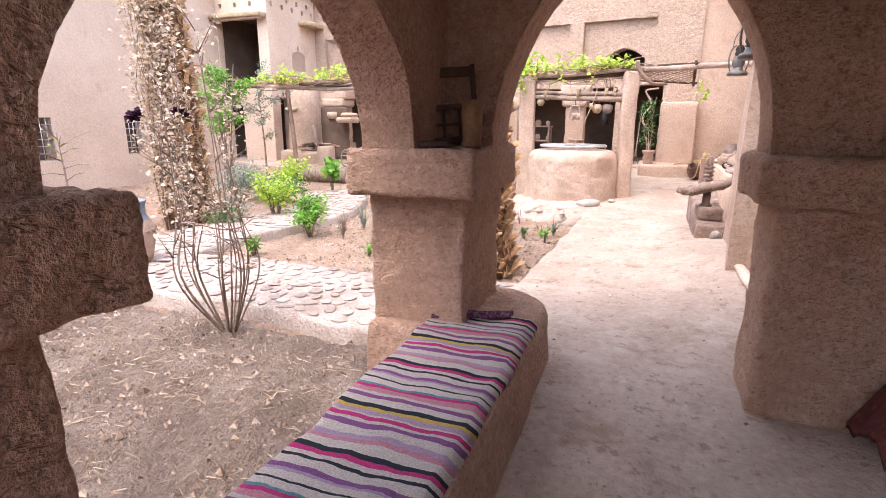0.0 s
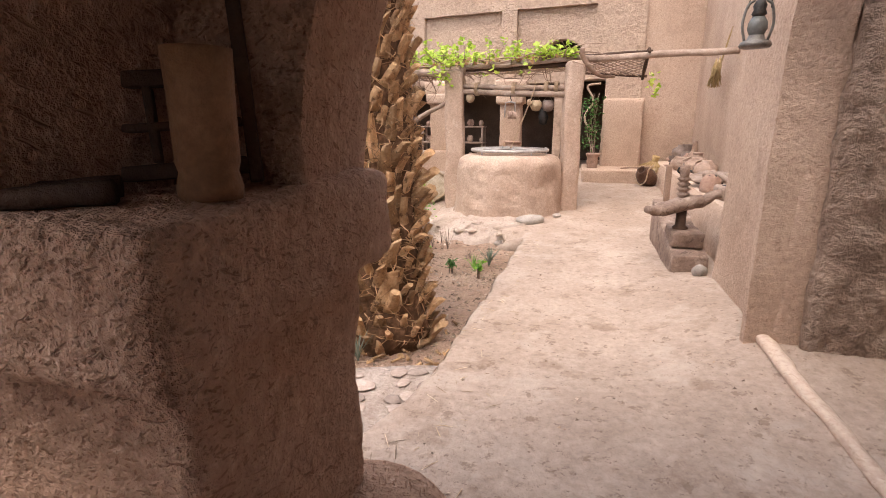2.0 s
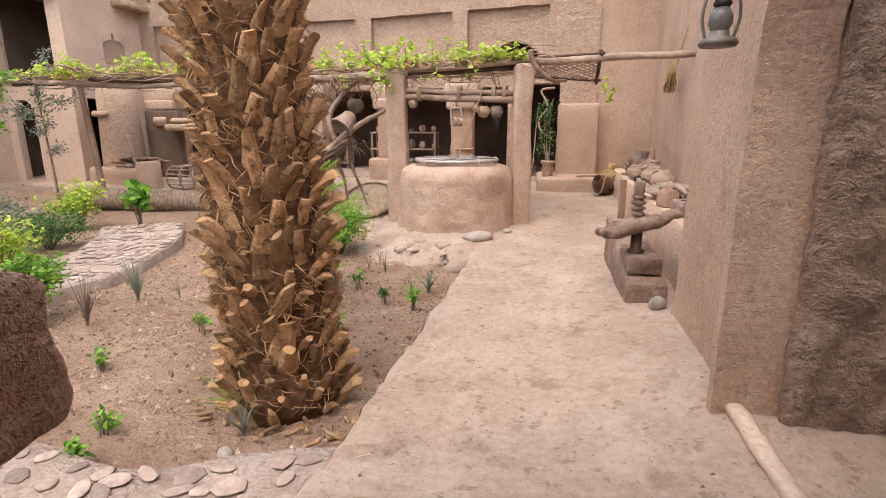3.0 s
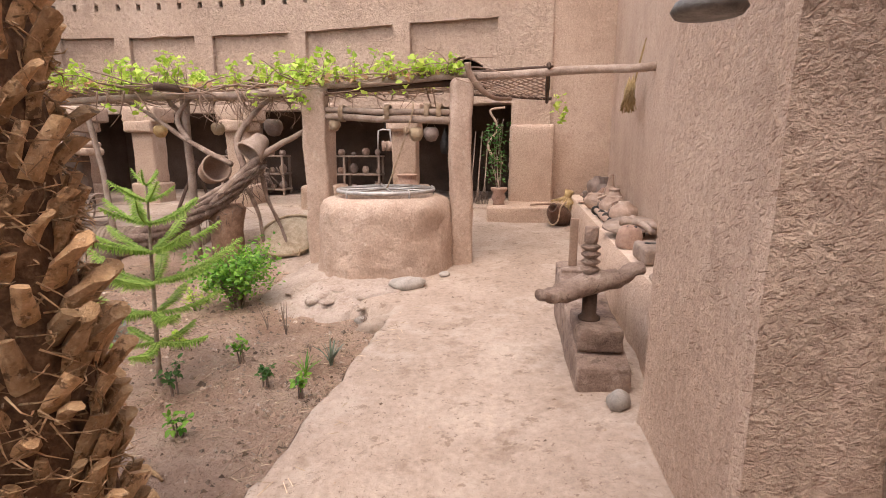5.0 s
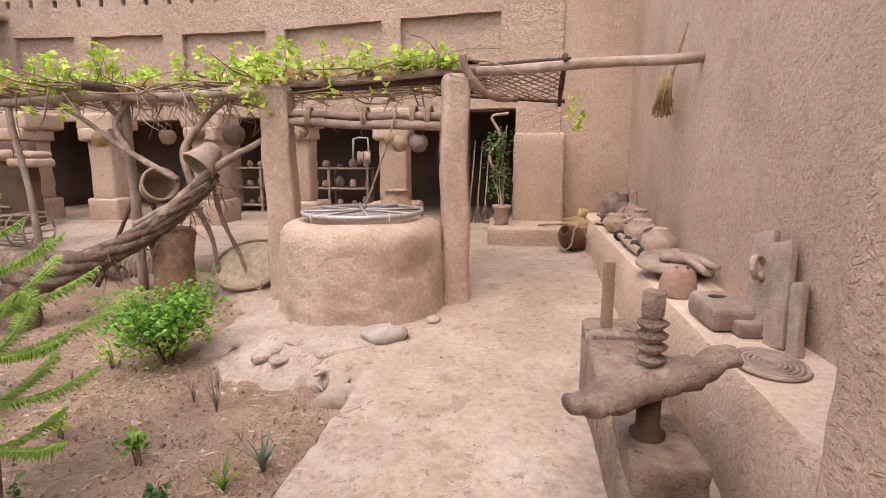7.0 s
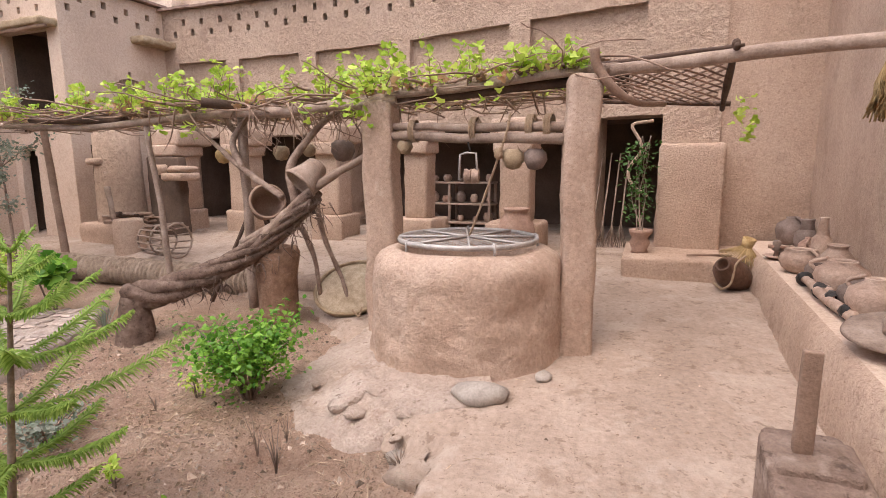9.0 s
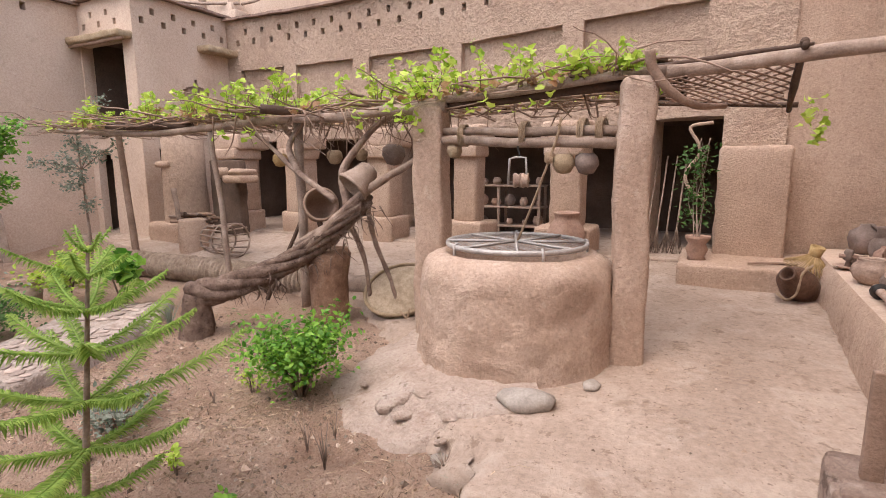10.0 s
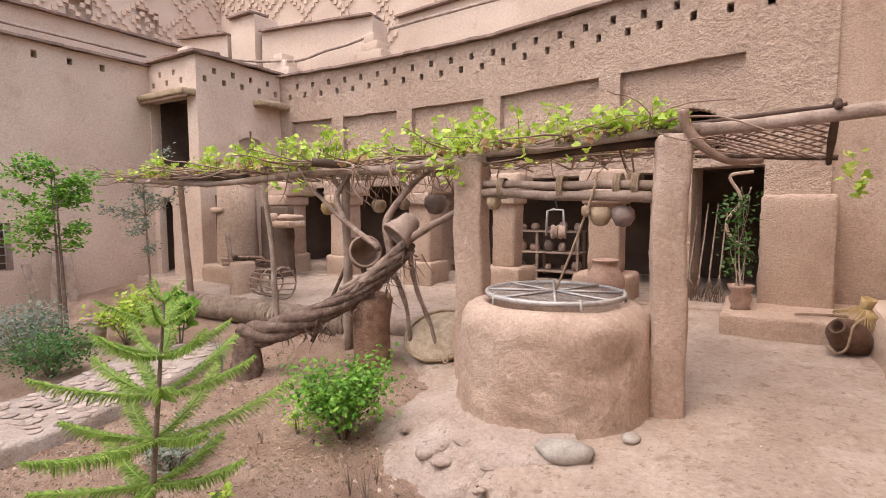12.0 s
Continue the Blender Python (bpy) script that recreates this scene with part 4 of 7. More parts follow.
e[1].color, e[1].position = (*seq[1], 1), 1 / 30
rnd = random.Random(5)
for k in range(2, 30):
    q = e.new(min(0.995, (k + rnd.uniform(-0.4, 0.3)) / 30))
    q.color = (*seq[k], 1)
geo = nt.nodes.new("ShaderNodeNewGeometry")
sp = nt.nodes.new("ShaderNodeSeparateXYZ")
nz = nt.nodes.new("ShaderNodeTexNoise")
nz.inputs["Scale"].default_value, nz.inputs["Detail"].default_value = 9.0, 5
ml = nt.nodes.new("ShaderNodeMath")
ml.operation = "MULTIPLY_ADD"
ml.inputs[1].default_value = 0.04
fr = nt.nodes.new("ShaderNodeMath")
fr.operation = "MULTIPLY"
fr.inputs[1].default_value = 1 / 0.66
fc = nt.nodes.new("ShaderNodeMath")
fc.operation = "FRACT"
nt.links.new(geo.outputs["Position"], sp.inputs["Vector"])
nt.links.new(geo.outputs["Position"], nz.inputs["Vector"])
nt.links.new(nz.outputs["Fac"], ml.inputs[0])
nt.links.new(sp.outputs["Y"], ml.inputs[2])
nt.links.new(ml.outputs["Value"], fr.inputs[0])
nt.links.new(fr.outputs["Value"], fc.inputs[0])
nt.links.new(fc.outputs["Value"], rr.inputs["Fac"])
mixn = [n for n in nt.nodes if n.type == "MIX"][0]
nt.links.new(rr.outputs["Color"], mixn.inputs["A"])
mixn.inputs["Factor"].default_value = 0.75


def cloth(nu, nv, fun, thick, mat, name, parent, label=""):
    """A sheet with thickness from fun(u, v)."""
    v, f = [], []
    for layer in (0, 1):
        for j in range(nv + 1):
            for i in range(nu + 1):
                p = Vector(fun(i / nu, j / nv))
                v.append(p - Vector((0, 0, thick * layer)))
    w = nu + 1
    o = w * (nv + 1)
    for j in range(nv):
        for i in range(nu):
            q = (j * w + i, j * w + i + 1, (j + 1) * w + i + 1, (j + 1) * w + i)
            f.append(q)
            f.append(tuple(o + k for k in q[::-1]))
    for i in range(nu):
        f += [(i, o + i, o + i + 1, i + 1), (nv * w + i, nv * w + i + 1, o + nv * w + i + 1, o + nv * w + i)]
    for j in range(nv):
        f += [(j * w, (j + 1) * w, o + (j + 1) * w, o + j * w), (j * w + nu, o + j * w + nu, o + (j + 1) * w + nu, (j + 1) * w + nu)]
    ob = raw(name, v, f, mat, parent)
    return tagged(ob, label)


rug = thing("rug", "striped pink, cream and purple rag rug on the mud bench", "rug")
cloth(26, 90, lambda u, v: (-0.36 + 0.55 * u + wob((u, v * 6, 0), 1.5, 0.02) + 0.03 * (v - 0.5), 1.0 + 3.02 * v + (0.05 * (1 - u)) * (v > 0.97) - 0.10 * (1 - u) * v, 0.125 + wob((u * 2, v * 14, 2), 1.6, 0.016) - 0.03 * max(0, u - 0.93) / 0.07), 0.018, rugmat, "cloth", rug)
cloth(14, 6, lambda u, v: (-0.33 + 0.40 * u, 3.83 + 0.055 * v + 0.15 * u, 0.148 + 0.018 * math.sin(v * 3.1) + wob((u * 3, v, 4), 2, 0.015)), 0.012, surf("purple_hem", (0.03, 0.012, 0.025), (0.14, 0.05, 0.10), (0.45, 0.30, 0.34), 60, 1.0, 0.9, 150), "folded_hem", rug, "folded purple hem")

# ---------------------------------------------------------------- things on the pillar ledges
cup = thing("wooden_beaker", "turned brown wooden beaker on the pillar ledge", "beaker")
part("body", lathe([(0, 1.03), (0.05, 1.03), (0.052, 1.05), (0.046, 1.075), (0.05, 1.09), (0.051, 1.2), (0.053, 1.265), (0.046, 1.265), (0.045, 1.1), (0, 1.09)], 24, Matrix.Translation((-0.17, 3.98, 0))), WOODWARM, cup)
chair = thing("carved_panel", "old dark carved wooden panel leaning on the wall", "panel")
m = Matrix.Translation((-0.30, 4.08, 1.03)) @ Euler((radians(-9), radians(-4), radians(28))).to_matrix().to_4x4()
for x0, x1, z0, z1, nm in ((-0.14, -0.115, 0, 0.42, "stile"), (0.115, 0.14, 0, 0.42, "stile"), (-0.115, 0.115, 0.36, 0.41, "rail"), (-0.115, 0.115, 0.19, 0.22, "rail"), (-0.115, 0.115, 0.02, 0.05, "rail"), (-0.05, -0.035, 0.05, 0.19, "slat"), (0.035, 0.05, 0.05, 0.19, "slat"), (-0.115, 0.115, 0.11, 0.125, "slat")):
    part(nm, rbox((x0, -0.014, z0), (x1, 0.014, z1), 0.005, 0.1, 0.002, x0, m), WOODDARK, chair)
for k, (a, b) in enumerate((((-0.46, 3.82, 1.045), (-0.30, 3.93, 1.05)), ((-0.38, 3.80, 1.045), (-0.24, 3.86, 1.055)))):
    t = thing("wooden_tool", "short dark wooden stick lying on the ledge", "tool")
    part("stick", pole(a, b, 0.016, 0.02, 0.004, k), WOODDARK, t)
for x in (1.66, 1.83):
    t = thing("clay_cup", "small dusty clay cup on the shaded ledge", "cup")
    part("body", lathe([(0, 1.02), (0.05, 1.02), (0.055, 1.06), (0.058, 1.14), (0.05, 1.14), (0.045, 1.05), (0, 1.04)], 16, Matrix.Translation((x, 4.09, 0))), CLAYGREY, t)
t = thing("wooden_fish_tool", "dark wooden tool hung on the gallery wall", "tool")
part("body", tube(smooth_path([(1.55, 4.17, 1.52), (1.68, 4.16, 1.54), (1.8, 4.16, 1.53), (1.95, 4.17, 1.55)]), [0.015, 0.03, 0.04, 0.04, 0.045, 0.045, 0.045, 0.04, 0.035, 0.03, 0.03, 0.028, 0.026, 0.024, 0.022, 0.02, 0.02, 0.02, 0.015], 8, amp=0.004), WOODDARK, t)
sofa = thing("gallery_bench", "low mud bench under the gallery wall", "bench")
part("body", rbox((1.80, 3.72, -0.4), (3.3, 4.11, 0.06), 0.06, 0.12, 0.02, 9), MUD_DEEP, sofa)
bl = thing("blanket", "folded red and cream woven blanket on the bench", "blanket")
for k, (mt, dz) in enumerate(((CLOTHRED, 0.0), (CLOTHCREAM, 0.04), (CLOTHRED, 0.06), (CLOTHRED, 0.13))):
    cloth(18, 12, lambda u, v, dz=dz, k=k: (1.64 + 0.04 * k + 0.75 * u, 3.66 + 0.40 * v, 0.08 + dz + 0.05 * math.sin(v * 5 + k) * (1 - u) + (0.04 - 0.24 * max(0, 0.16 - u) / 0.16) + wob((u * 3, v * 4, k), 1.5, 0.025)), 0.03, mt, "fold", bl)


TIN = surf("tarnished_tin", (0.09, 0.08, 0.072), (0.17, 0.155, 0.14), (0.28, 0.26, 0.235), 14, 0.5, 0.3, 90, 0.0, metal=0.5)


def lantern(x, y, z, top):
    t = thing("hurricane_lantern", "old grey hurricane lantern hung on a wire", "lantern")
    m = Matrix.Translation((x, y, z)) @ Matrix.Scale(0.85, 4)
    part("tank", lathe([(0, 0), (0.085, 0.0), (0.095, 0.015), (0.085, 0.035), (0.05, 0.05), (0.045, 0.075), (0, 0.08)], 20, m), TIN, t)
    part("globe", lathe([(0.04, 0.075), (0.058, 0.11), (0.055, 0.15), (0.036, 0.185), (0.03, 0.185), (0.05, 0.14), (0.035, 0.075)], 16, m), surf("smoky_glass", (0.1, 0.1, 0.095), (0.16, 0.16, 0.15), (0.22, 0.22, 0.21), 8, 0.15, 0.05, 40), t)
    part("chimney", lathe([(0.03, 0.185), (0.045, 0.2), (0.034, 0.225), (0.04, 0.25), (0.025, 0.28), (0, 0.285)], 16, m), IRONDARK, t)
    for s in (-1, 1):
        part("side_tube", tube(smooth_path([(x + s * 0.055, y, z + 0.03), (x + s * 0.075, y, z + 0.12), (x + s * 0.06, y, z + 0.21), (x + s * 0.03, y, z + 0.24)]), 0.007, 6), TIN, t)
    part("bail", tube(smooth_path([(x - 0.055, y, z + 0.2), (x - 0.045, y, z + 0.3), (x, y, z + 0.36), (x + 0.045, y, z + 0.3), (x + 0.055, y, z + 0.2)]), 0.003, 4), IRONDARK, t)
    part("wire", tube([(x, y, z + 0.36), (x + 0.01, y, top)], 0.003, 4), IRONDARK, t)
    part("peg", tube([(x + 0.01, y, top), (1.62, y + 0.05, top + 0.02)], 0.014, 6), WOODDARK, t)


lantern(1.33, 6.55, 1.54, 2.5)
lantern(1.18, 4.93, 1.51, 2.3)
t = thing("wire_coil", "loose dark wire hung on the buttress", "wire")
part("loop", tube(smooth_path([(1.57, 6.62, 2.3), (1.56, 6.62, 1.95), (1.54, 6.66, 1.84), (1.53, 6.76, 1.90), (1.55, 6.8, 2.05), (1.57, 6.72, 2.3)]), 0.005, 4), IRONDARK, t)

# ---------------------------------------------------------------- pergola
perg = thing("pergola", "rustic pole pergola carrying a vine over the yard", "pergola")
part("wall_pole", pole((0.25, 11.74, 2.03), (2.52, 11.2, 2.07), 0.05, 0.045, 0.02, 3, 10), WOODGREY, perg, "long pale pole built into the wall")
for k, dz in enumerate((0.0, 0.03, 0.065)):
    part("front_beam", pole((0.55 + 0.1 * k, 11.63 + 0.05 * k, 2.05 + dz * 0.9), (-1.75 - 0.2 * k, 11.84 + 0.06 * k, 1.945 + dz * 0.8), 0.036 - 0.006 * k, 0.03 - 0.004 * k, 0.02, k), WOODGREY, perg)
part("heavy_beam", pole((0.25, 11.74, 1.99), (-1.5, 11.88, 1.93), 0.05, 0.045, 0.03, 8), WOODDARK, perg)
part("front_beam", pole((-1.35, 11.80, 1.91), (-4.05, 12.10, 1.90), 0.055, 0.05, 0.05, 5, 10), WOODGREY, perg)
part("front_beam", pole((-3.25, 12.15, 1.96), (-3.62, 11.70, 2.0), 0.05, 0.055, 0.01, 6, 10), WOODDARK, perg)
part("front_beam", tube(smooth_path([(-3.9, 12.14, 1.92), (-4.9, 12.05, 1.86), (-6.1, 12.05, 1.82), (-7.4, 12.05, 1.88), (-8.8, 12.1, 1.95)]), [0.05, 0.035], 8, amp=0.006), WOODGREY, perg)
part("front_beam", pole((-5.3, 12.1, 1.90), (-6.9, 11.95, 1.93), 0.05, 0.045, 0.02, 9), WOODDARK, perg)
part("fork", tube(smooth_path([(0.44, 11.5, 2.18), (0.46, 11.53, 2.06), (0.58, 11.56, 1.90), (0.74, 11.7, 1.80), (0.95, 12.1, 1.82)]), [0.04, 0.025], 8, amp=0.006), WOOD, perg)
part("post", pole((-3.58, 12.25, -0.5), (-3.54, 12.19, 1.92), 0.06, 0.055, 0.05, 2, 9), WOODGREY, perg, "forked pole post")
part("post", pole((-4.68, 12.05, -0.5), (-4.92, 12.09, 1.90), 0.042, 0.036, 0.03, 4, 8), WOODGREY, perg, "thin pale pole post")
part("post", pole((-7.55, 12.6, -0.4), (-7.75, 12.6, 1.95), 0.06, 0.05, 0.06, 12, 8), WOOD, perg)
part("fork", pole((-3.55, 12.2, 1.62), (-3.85, 12.2, 1.95), 0.04, 0.03, 0.02, 14), WOOD, perg)
rnd = random.Random(11)
for k in range(42):
    x = 0.45 - 0.212 * k + rnd.uniform(-0.06, 0.06)
    z = ramp(-x, (-0.5, 2.06), (1.6, 1.97), (4, 1.95), (9, 1.93))
    part("rafter", pole((x, 11.55 + rnd.uniform(-0.1, 0.15) + (0.35 if x < -1.6 else 0), z + 0.05), (x + rnd.uniform(-0.2, 0.2), 13.4 + rnd.uniform(-0.2, 0.2), z - 0.04 + rnd.uniform(-0.03, 0.03)), rnd.uniform(0.011, 0.02), 0.01, 0.06, k, 5, 5), WOOD, perg)
for k in range(9):
    y = 12.1 + 0.17 * k
    for x0, x1 in ((0.5, -2.6), (-2.2, -5.4), (-5.0, -8.6)):
        z0, z1 = [ramp(-x, (-0.5, 2.05), (1.6, 1.95), (4, 1.94), (9, 1.92)) + 0.03 for x in (x0, x1)]
        part("batten", pole((x0, y + rnd.uniform(-0.08, 0.08), z0), (x1, y + rnd.uniform(-0.08, 0.08), z1), 0.013, 0.009, 0.08, k + x0, 5, 8), WOOD, perg)
# diamond lattice panel
A, B, C, D = Vector((0.46, 11.72, 2.10)), Vector((1.36, 11.46, 2.11)), Vector((1.47, 12.92, 1.88)), Vector((0.45, 13.0, 1.96))


def bil(u, v):
    return A.lerp(B, u).lerp(D.lerp(C, u), v)


for k in range(-8, 11):
    u0, u1 = k / 9, k / 9 + 0.95
    for flip in (0, 1):
        a, b = (u0, u1) if not flip else (u1, u0)
        pts = [(a + (b - a) * t / 12, t / 12) for t in range(13)]
        pts = [q for q in pts if -0.01 <= q[0] <= 1.01]
        if len(pts) > 2:
            p0, p1 = bil(*pts[0]), bil(*pts[-1])
            part("lath", pole(p0 + Vector((0, 0, 0.012 * flip)), p1 + Vector((0, 0, 0.012 * flip)), 0.010, 0.008, 0.02, k, 5, 4), WOOD, perg)
for a, b, r in ((A, B, 0.022), (B + Vector((0, 0, -0.02)), C, 0.024), (C, D, 0.024)):
    part("lattice_rim", pole(a - (b - a) * 0.05, b + (b - a) * 0.06, r, r * 0.8, 0.02, r * 99), WOODDARK, perg)
part("lattice_rim", pole((1.36, 11.43, 2.13), (1.47, 12.97, 1.84), 0.026, 0.022, 0.01, 41), WOODDARK, perg)

# well head: beams, pulley, rope, gourds
wh = thing("well_beam", "pair of weathered poles across the well posts", "beam")
part("pole", pole((0.28, 11.64, 1.625), (-1.45, 11.80, 1.69), 0.042, 0.035, 0.03, 21), WOODGREY, wh)
part("pole", pole((0.24, 11.61, 1.535), (-1.42, 11.77, 1.60), 0.048, 0.04, 0.03, 22), WOODGREY, wh)
for x in (-1.15, -0.55, -0.05, 0.1):
    bm = bmesh.new()
    for j in range(4):
        y = 11.625 - 0.093 * (x - 0.24)
        tube([(x + 0.015 * j - 0.02 + 0.07 * math.cos(a) * 0.2, y + 0.065 * math.cos(a), 1.635 + 0.10 * math.sin(a)) for a in [6.283 * k / 10 for k in range(11)]], 0.008, 4, bm)
    part("lashing", bm, ROPE, wh)
pul = thing("well_pulley", "iron well pulley with a wooden wheel on a hook", "pulley")
PX, PY = -0.60, 11.68
part("hook", tube(smooth_path([(PX, PY, 1.58), (PX, PY, 1.50), (PX + 0.015, PY, 1.46), (PX, PY, 1.43)]), 0.008, 5), IRONDARK, pul)
part("yoke", tube([(PX - 0.085, PY, 1.20), (PX - 0.075, PY, 1.42), (PX - 0.02, PY, 1.435), (PX + 0.07, PY, 1.43), (PX + 0.085, PY, 1.21)], 0.011, 6), IRON, pul)
for s in (-0.035, 0.035):
    part("wheel", lathe([(0, -0.03), (0.06, -0.03), (0.066, -0.01), (0.05, 0.012), (0.066, 0.03), (0, 0.03)], 16, Matrix.Translation((PX + 0.03 + s, PY, 1.235)) @ Euler((0, radians(90), 0.2)).to_matrix().to_4x4()), CLAY, pul)
rp = thing("well_rope", "thin rope from the beam down through the well grate", "rope")
part("rope", tube(smooth_path([(-0.22, 11.62, 1.75), (-0.23, 11.58, 1.62), (-0.30, 11.58, 1.40), (-0.45, 11.60, 1.0), (-0.57, 11.62, 0.71)]), 0.011, 6), ROPE, rp)
part("knot", lathe([(0, -0.05), (0.035, -0.03), (0.04, 0.0), (0.03, 0.04), (0, 0.055)], 10, Matrix.Translation((-0.30, 11.57, 1.42)), 0.01, 20), ROPE, rp)


def gourd(x, y, z, r, mat, hang, label="dried hanging gourd bowl"):
    g = thing("gourd", label, "gourd", "hanging gourds")
    part("bowl", lathe([(0, -r * 0.95), (r * 0.6, -r * 0.8), (r, -r * 0.1), (r * 0.92, r * 0.5), (r * 0.6, r * 0.8), (r * 0.5, r * 0.8), (r * 0.8, r * 0.3), (r * 0.85, -r * 0.1), (0, -r * 0.8)], 18, Matrix.Translation((x, y, z)), 0.008, 8), mat, g)
    part("cord", tube([(x - r * 0.7, y, z + r * 0.6), (x, y, hang), (x + r * 0.7, y, z + r * 0.6)], 0.004, 4), ROPE, g)


gourd(-0.20, 11.66, 1.38, 0.095, STRAW, 1.55)
gourd(-0.02, 11.70, 1.38, 0.10, CLAYGREY, 1.55, "round dark woven pot hung from the beam")
gourd(-1.27, 11.80, 1.50, 0.075, STRAW, 1.66)
for x, z, r in ((-4.15, 1.45, 0.10), (-3.25, 1.48, 0.10), (-2.85, 1.5, 0.08)):
    gourd(x, 12.5, z, r, STRAWYELLOW if x < -4 else STRAW, 1.95)
gourd(-2.45, 12.6, 1.5, 0.14, CLAYGREY, 1.95, "dark woven pot hung under the pergola")

# ---------------------------------------------------------------- vine: trunk and crown
vine = thing("grape_vine", "old twisted grape vine sprawling over the pergola", "vine")
core = smooth_path([(-4.02, 11.0, -0.02), (-3.75, 11.15, 0.04), (-3.4, 11.35, 0.2), (-3.0, 11.55, 0.42), (-2.6, 11.68, 0.72), (-2.25, 11.74, 1.02)], 8)
part("stump", tube(smooth_path([(-4.05, 10.98, -0.62), (-4.02, 11.0, -0.35), (-4.0, 11.0, -0.1), (-3.95, 11.03, 0.03)]), [0.20, 0.12], 14, amp=0.03, nscale=14), BARK, vine)
for s in range(6):
    pts, rad = [], []
    for k, p in enumerate(core):
        f = k / (len(core) - 1)
        a = s * 1.05 + f * 7
        w0 = 0.10 * (1 - 0.4 * f)
        pts.append(p + Vector((0.4 * w0 * math.cos(a), w0 * math.cos(a), w0 * math.sin(a))))
        rad.append((0.085 if s < 3 else 0.06) * (1 - 0.5 * f))
    part("twisted_stem", tube(pts, rad, 8, amp=0.016, nscale=12, seed=s), BARK, vine)
LIMB = surf("pale_vine_limb", (0.16, 0.10, 0.075), (0.30, 0.215, 0.165), (0.44, 0.335, 0.27), 8.0, 0.9, 0.7, 70)
for pts, r in ((((-2.9, 11.55, 0.5), (-2.4, 11.7, 0.98), (-2.1, 11.76, 1.2), (-1.8, 11.8, 1.36), (-1.55, 11.82, 1.5)), (0.058, 0.028)),
               (((-2.5, 11.75, 0.95), (-2.62, 11.85, 1.3), (-2.5, 12.0, 1.6), (-2.25, 12.1, 1.85), (-2.0, 12.2, 2.0)), (0.05, 0.025)),
               (((-3.2, 11.7, 0.5), (-2.7, 11.9, 0.75), (-2.5, 12.0, 0.4), (-2.45, 12.05, -0.1)), (0.04, 0.02)),
               (((-2.7, 11.8, 1.0), (-3.4, 12.0, 1.3), (-3.9, 12.1, 1.6), (-4.4, 12.2, 1.85), (-5.0, 12.3, 2.0)), (0.038, 0.016)),
               (((-3.4, 12.0, 1.3), (-3.6, 12.1, 1.6), (-3.4, 12.2, 1.9), (-3.0, 12.3, 2.05)), (0.04, 0.02)),
               (((-2.3, 11.8, 1.1), (-2.35, 12.0, 0.6), (-2.2, 12.1, 0.1), (-2.1, 12.1, -0.25)), (0.03, 0.02))):
    part("limb", tube(smooth_path(pts), r, 8, amp=0.012, nscale=9), LIMB, vine)
rnd = random.Random(21)
bm = bmesh.new()
for k in range(110):
    p = core[rnd.randrange(10, len(core))] + Vector((rnd.uniform(-0.12, 0.25), rnd.uniform(-0.12, 0.1), rnd.uniform(-0.15, 0.1)))
    q = p + Vector((rnd.uniform(-0.12, 0.12), rnd.uniform(-0.08, 0.08), -rnd.uniform(0.02, 0.26)))
    tube(smooth_path([p, p.lerp(q, 0.5) + Vector((rnd.uniform(-0.09, 0.09), rnd.uniform(-0.05, 0.05), rnd.uniform(-0.04, 0.06))), q], 3), [rnd.uniform(0.004, 0.013), 0.002], 4, bm)
tagged(part("bark_shred", bm, BARK, vine, "shaggy hanging bark strips"), kind="stuff")
bm = bmesh.new()
for k in range(230):
    x = rnd.uniform(-8.3, 0.5)
    p = Vector((x, rnd.uniform(11.6, 13.3), ramp(-x, (-0.5, 2.06), (1.6, 1.98), (9, 1.95)) + rnd.uniform(0, 0.06)))
    pts = [p]
    d = Vector((rnd.uniform(-1, 1), rnd.uniform(-0.6, 0.6), 0)).normalized()
    for j in range(6):
        d = (d + Vector((rnd.uniform(-0.5, 0.5), rnd.uniform(-0.5, 0.5), rnd.uniform(-0.25, 0.25)))).normalized()
        pts.append(pts[-1] + d * 0.16)
        pts[-1].z = max(p.z - 0.12, min(pts[-1].z, p.z + 0.16))
    tube(pts, [rnd.uniform(0.007, 0.016), 0.004], 4, bm)
for k in range(90):
    x = rnd.uniform(-4.6, 0.1) if k % 2 else rnd.uniform(-3.6, -2.0)
    p = Vector((x, rnd.uniform(11.75, 12.6), 1.95))
    q = p + Vector((rnd.uniform(-0.35, 0.35), rnd.uniform(-0.15, 0.2), -rnd.uniform(0.08, 0.5)))
    tube(smooth_path([p, p.lerp(q, 0.5) + Vector((rnd.uniform(-0.15, 0.15), 0, -0.06)), q], 4), [rnd.uniform(0.006, 0.012), 0.003], 4, bm)
tagged(part("cane", bm, WOOD, vine, "tangled thin vine canes"), kind="stuff")


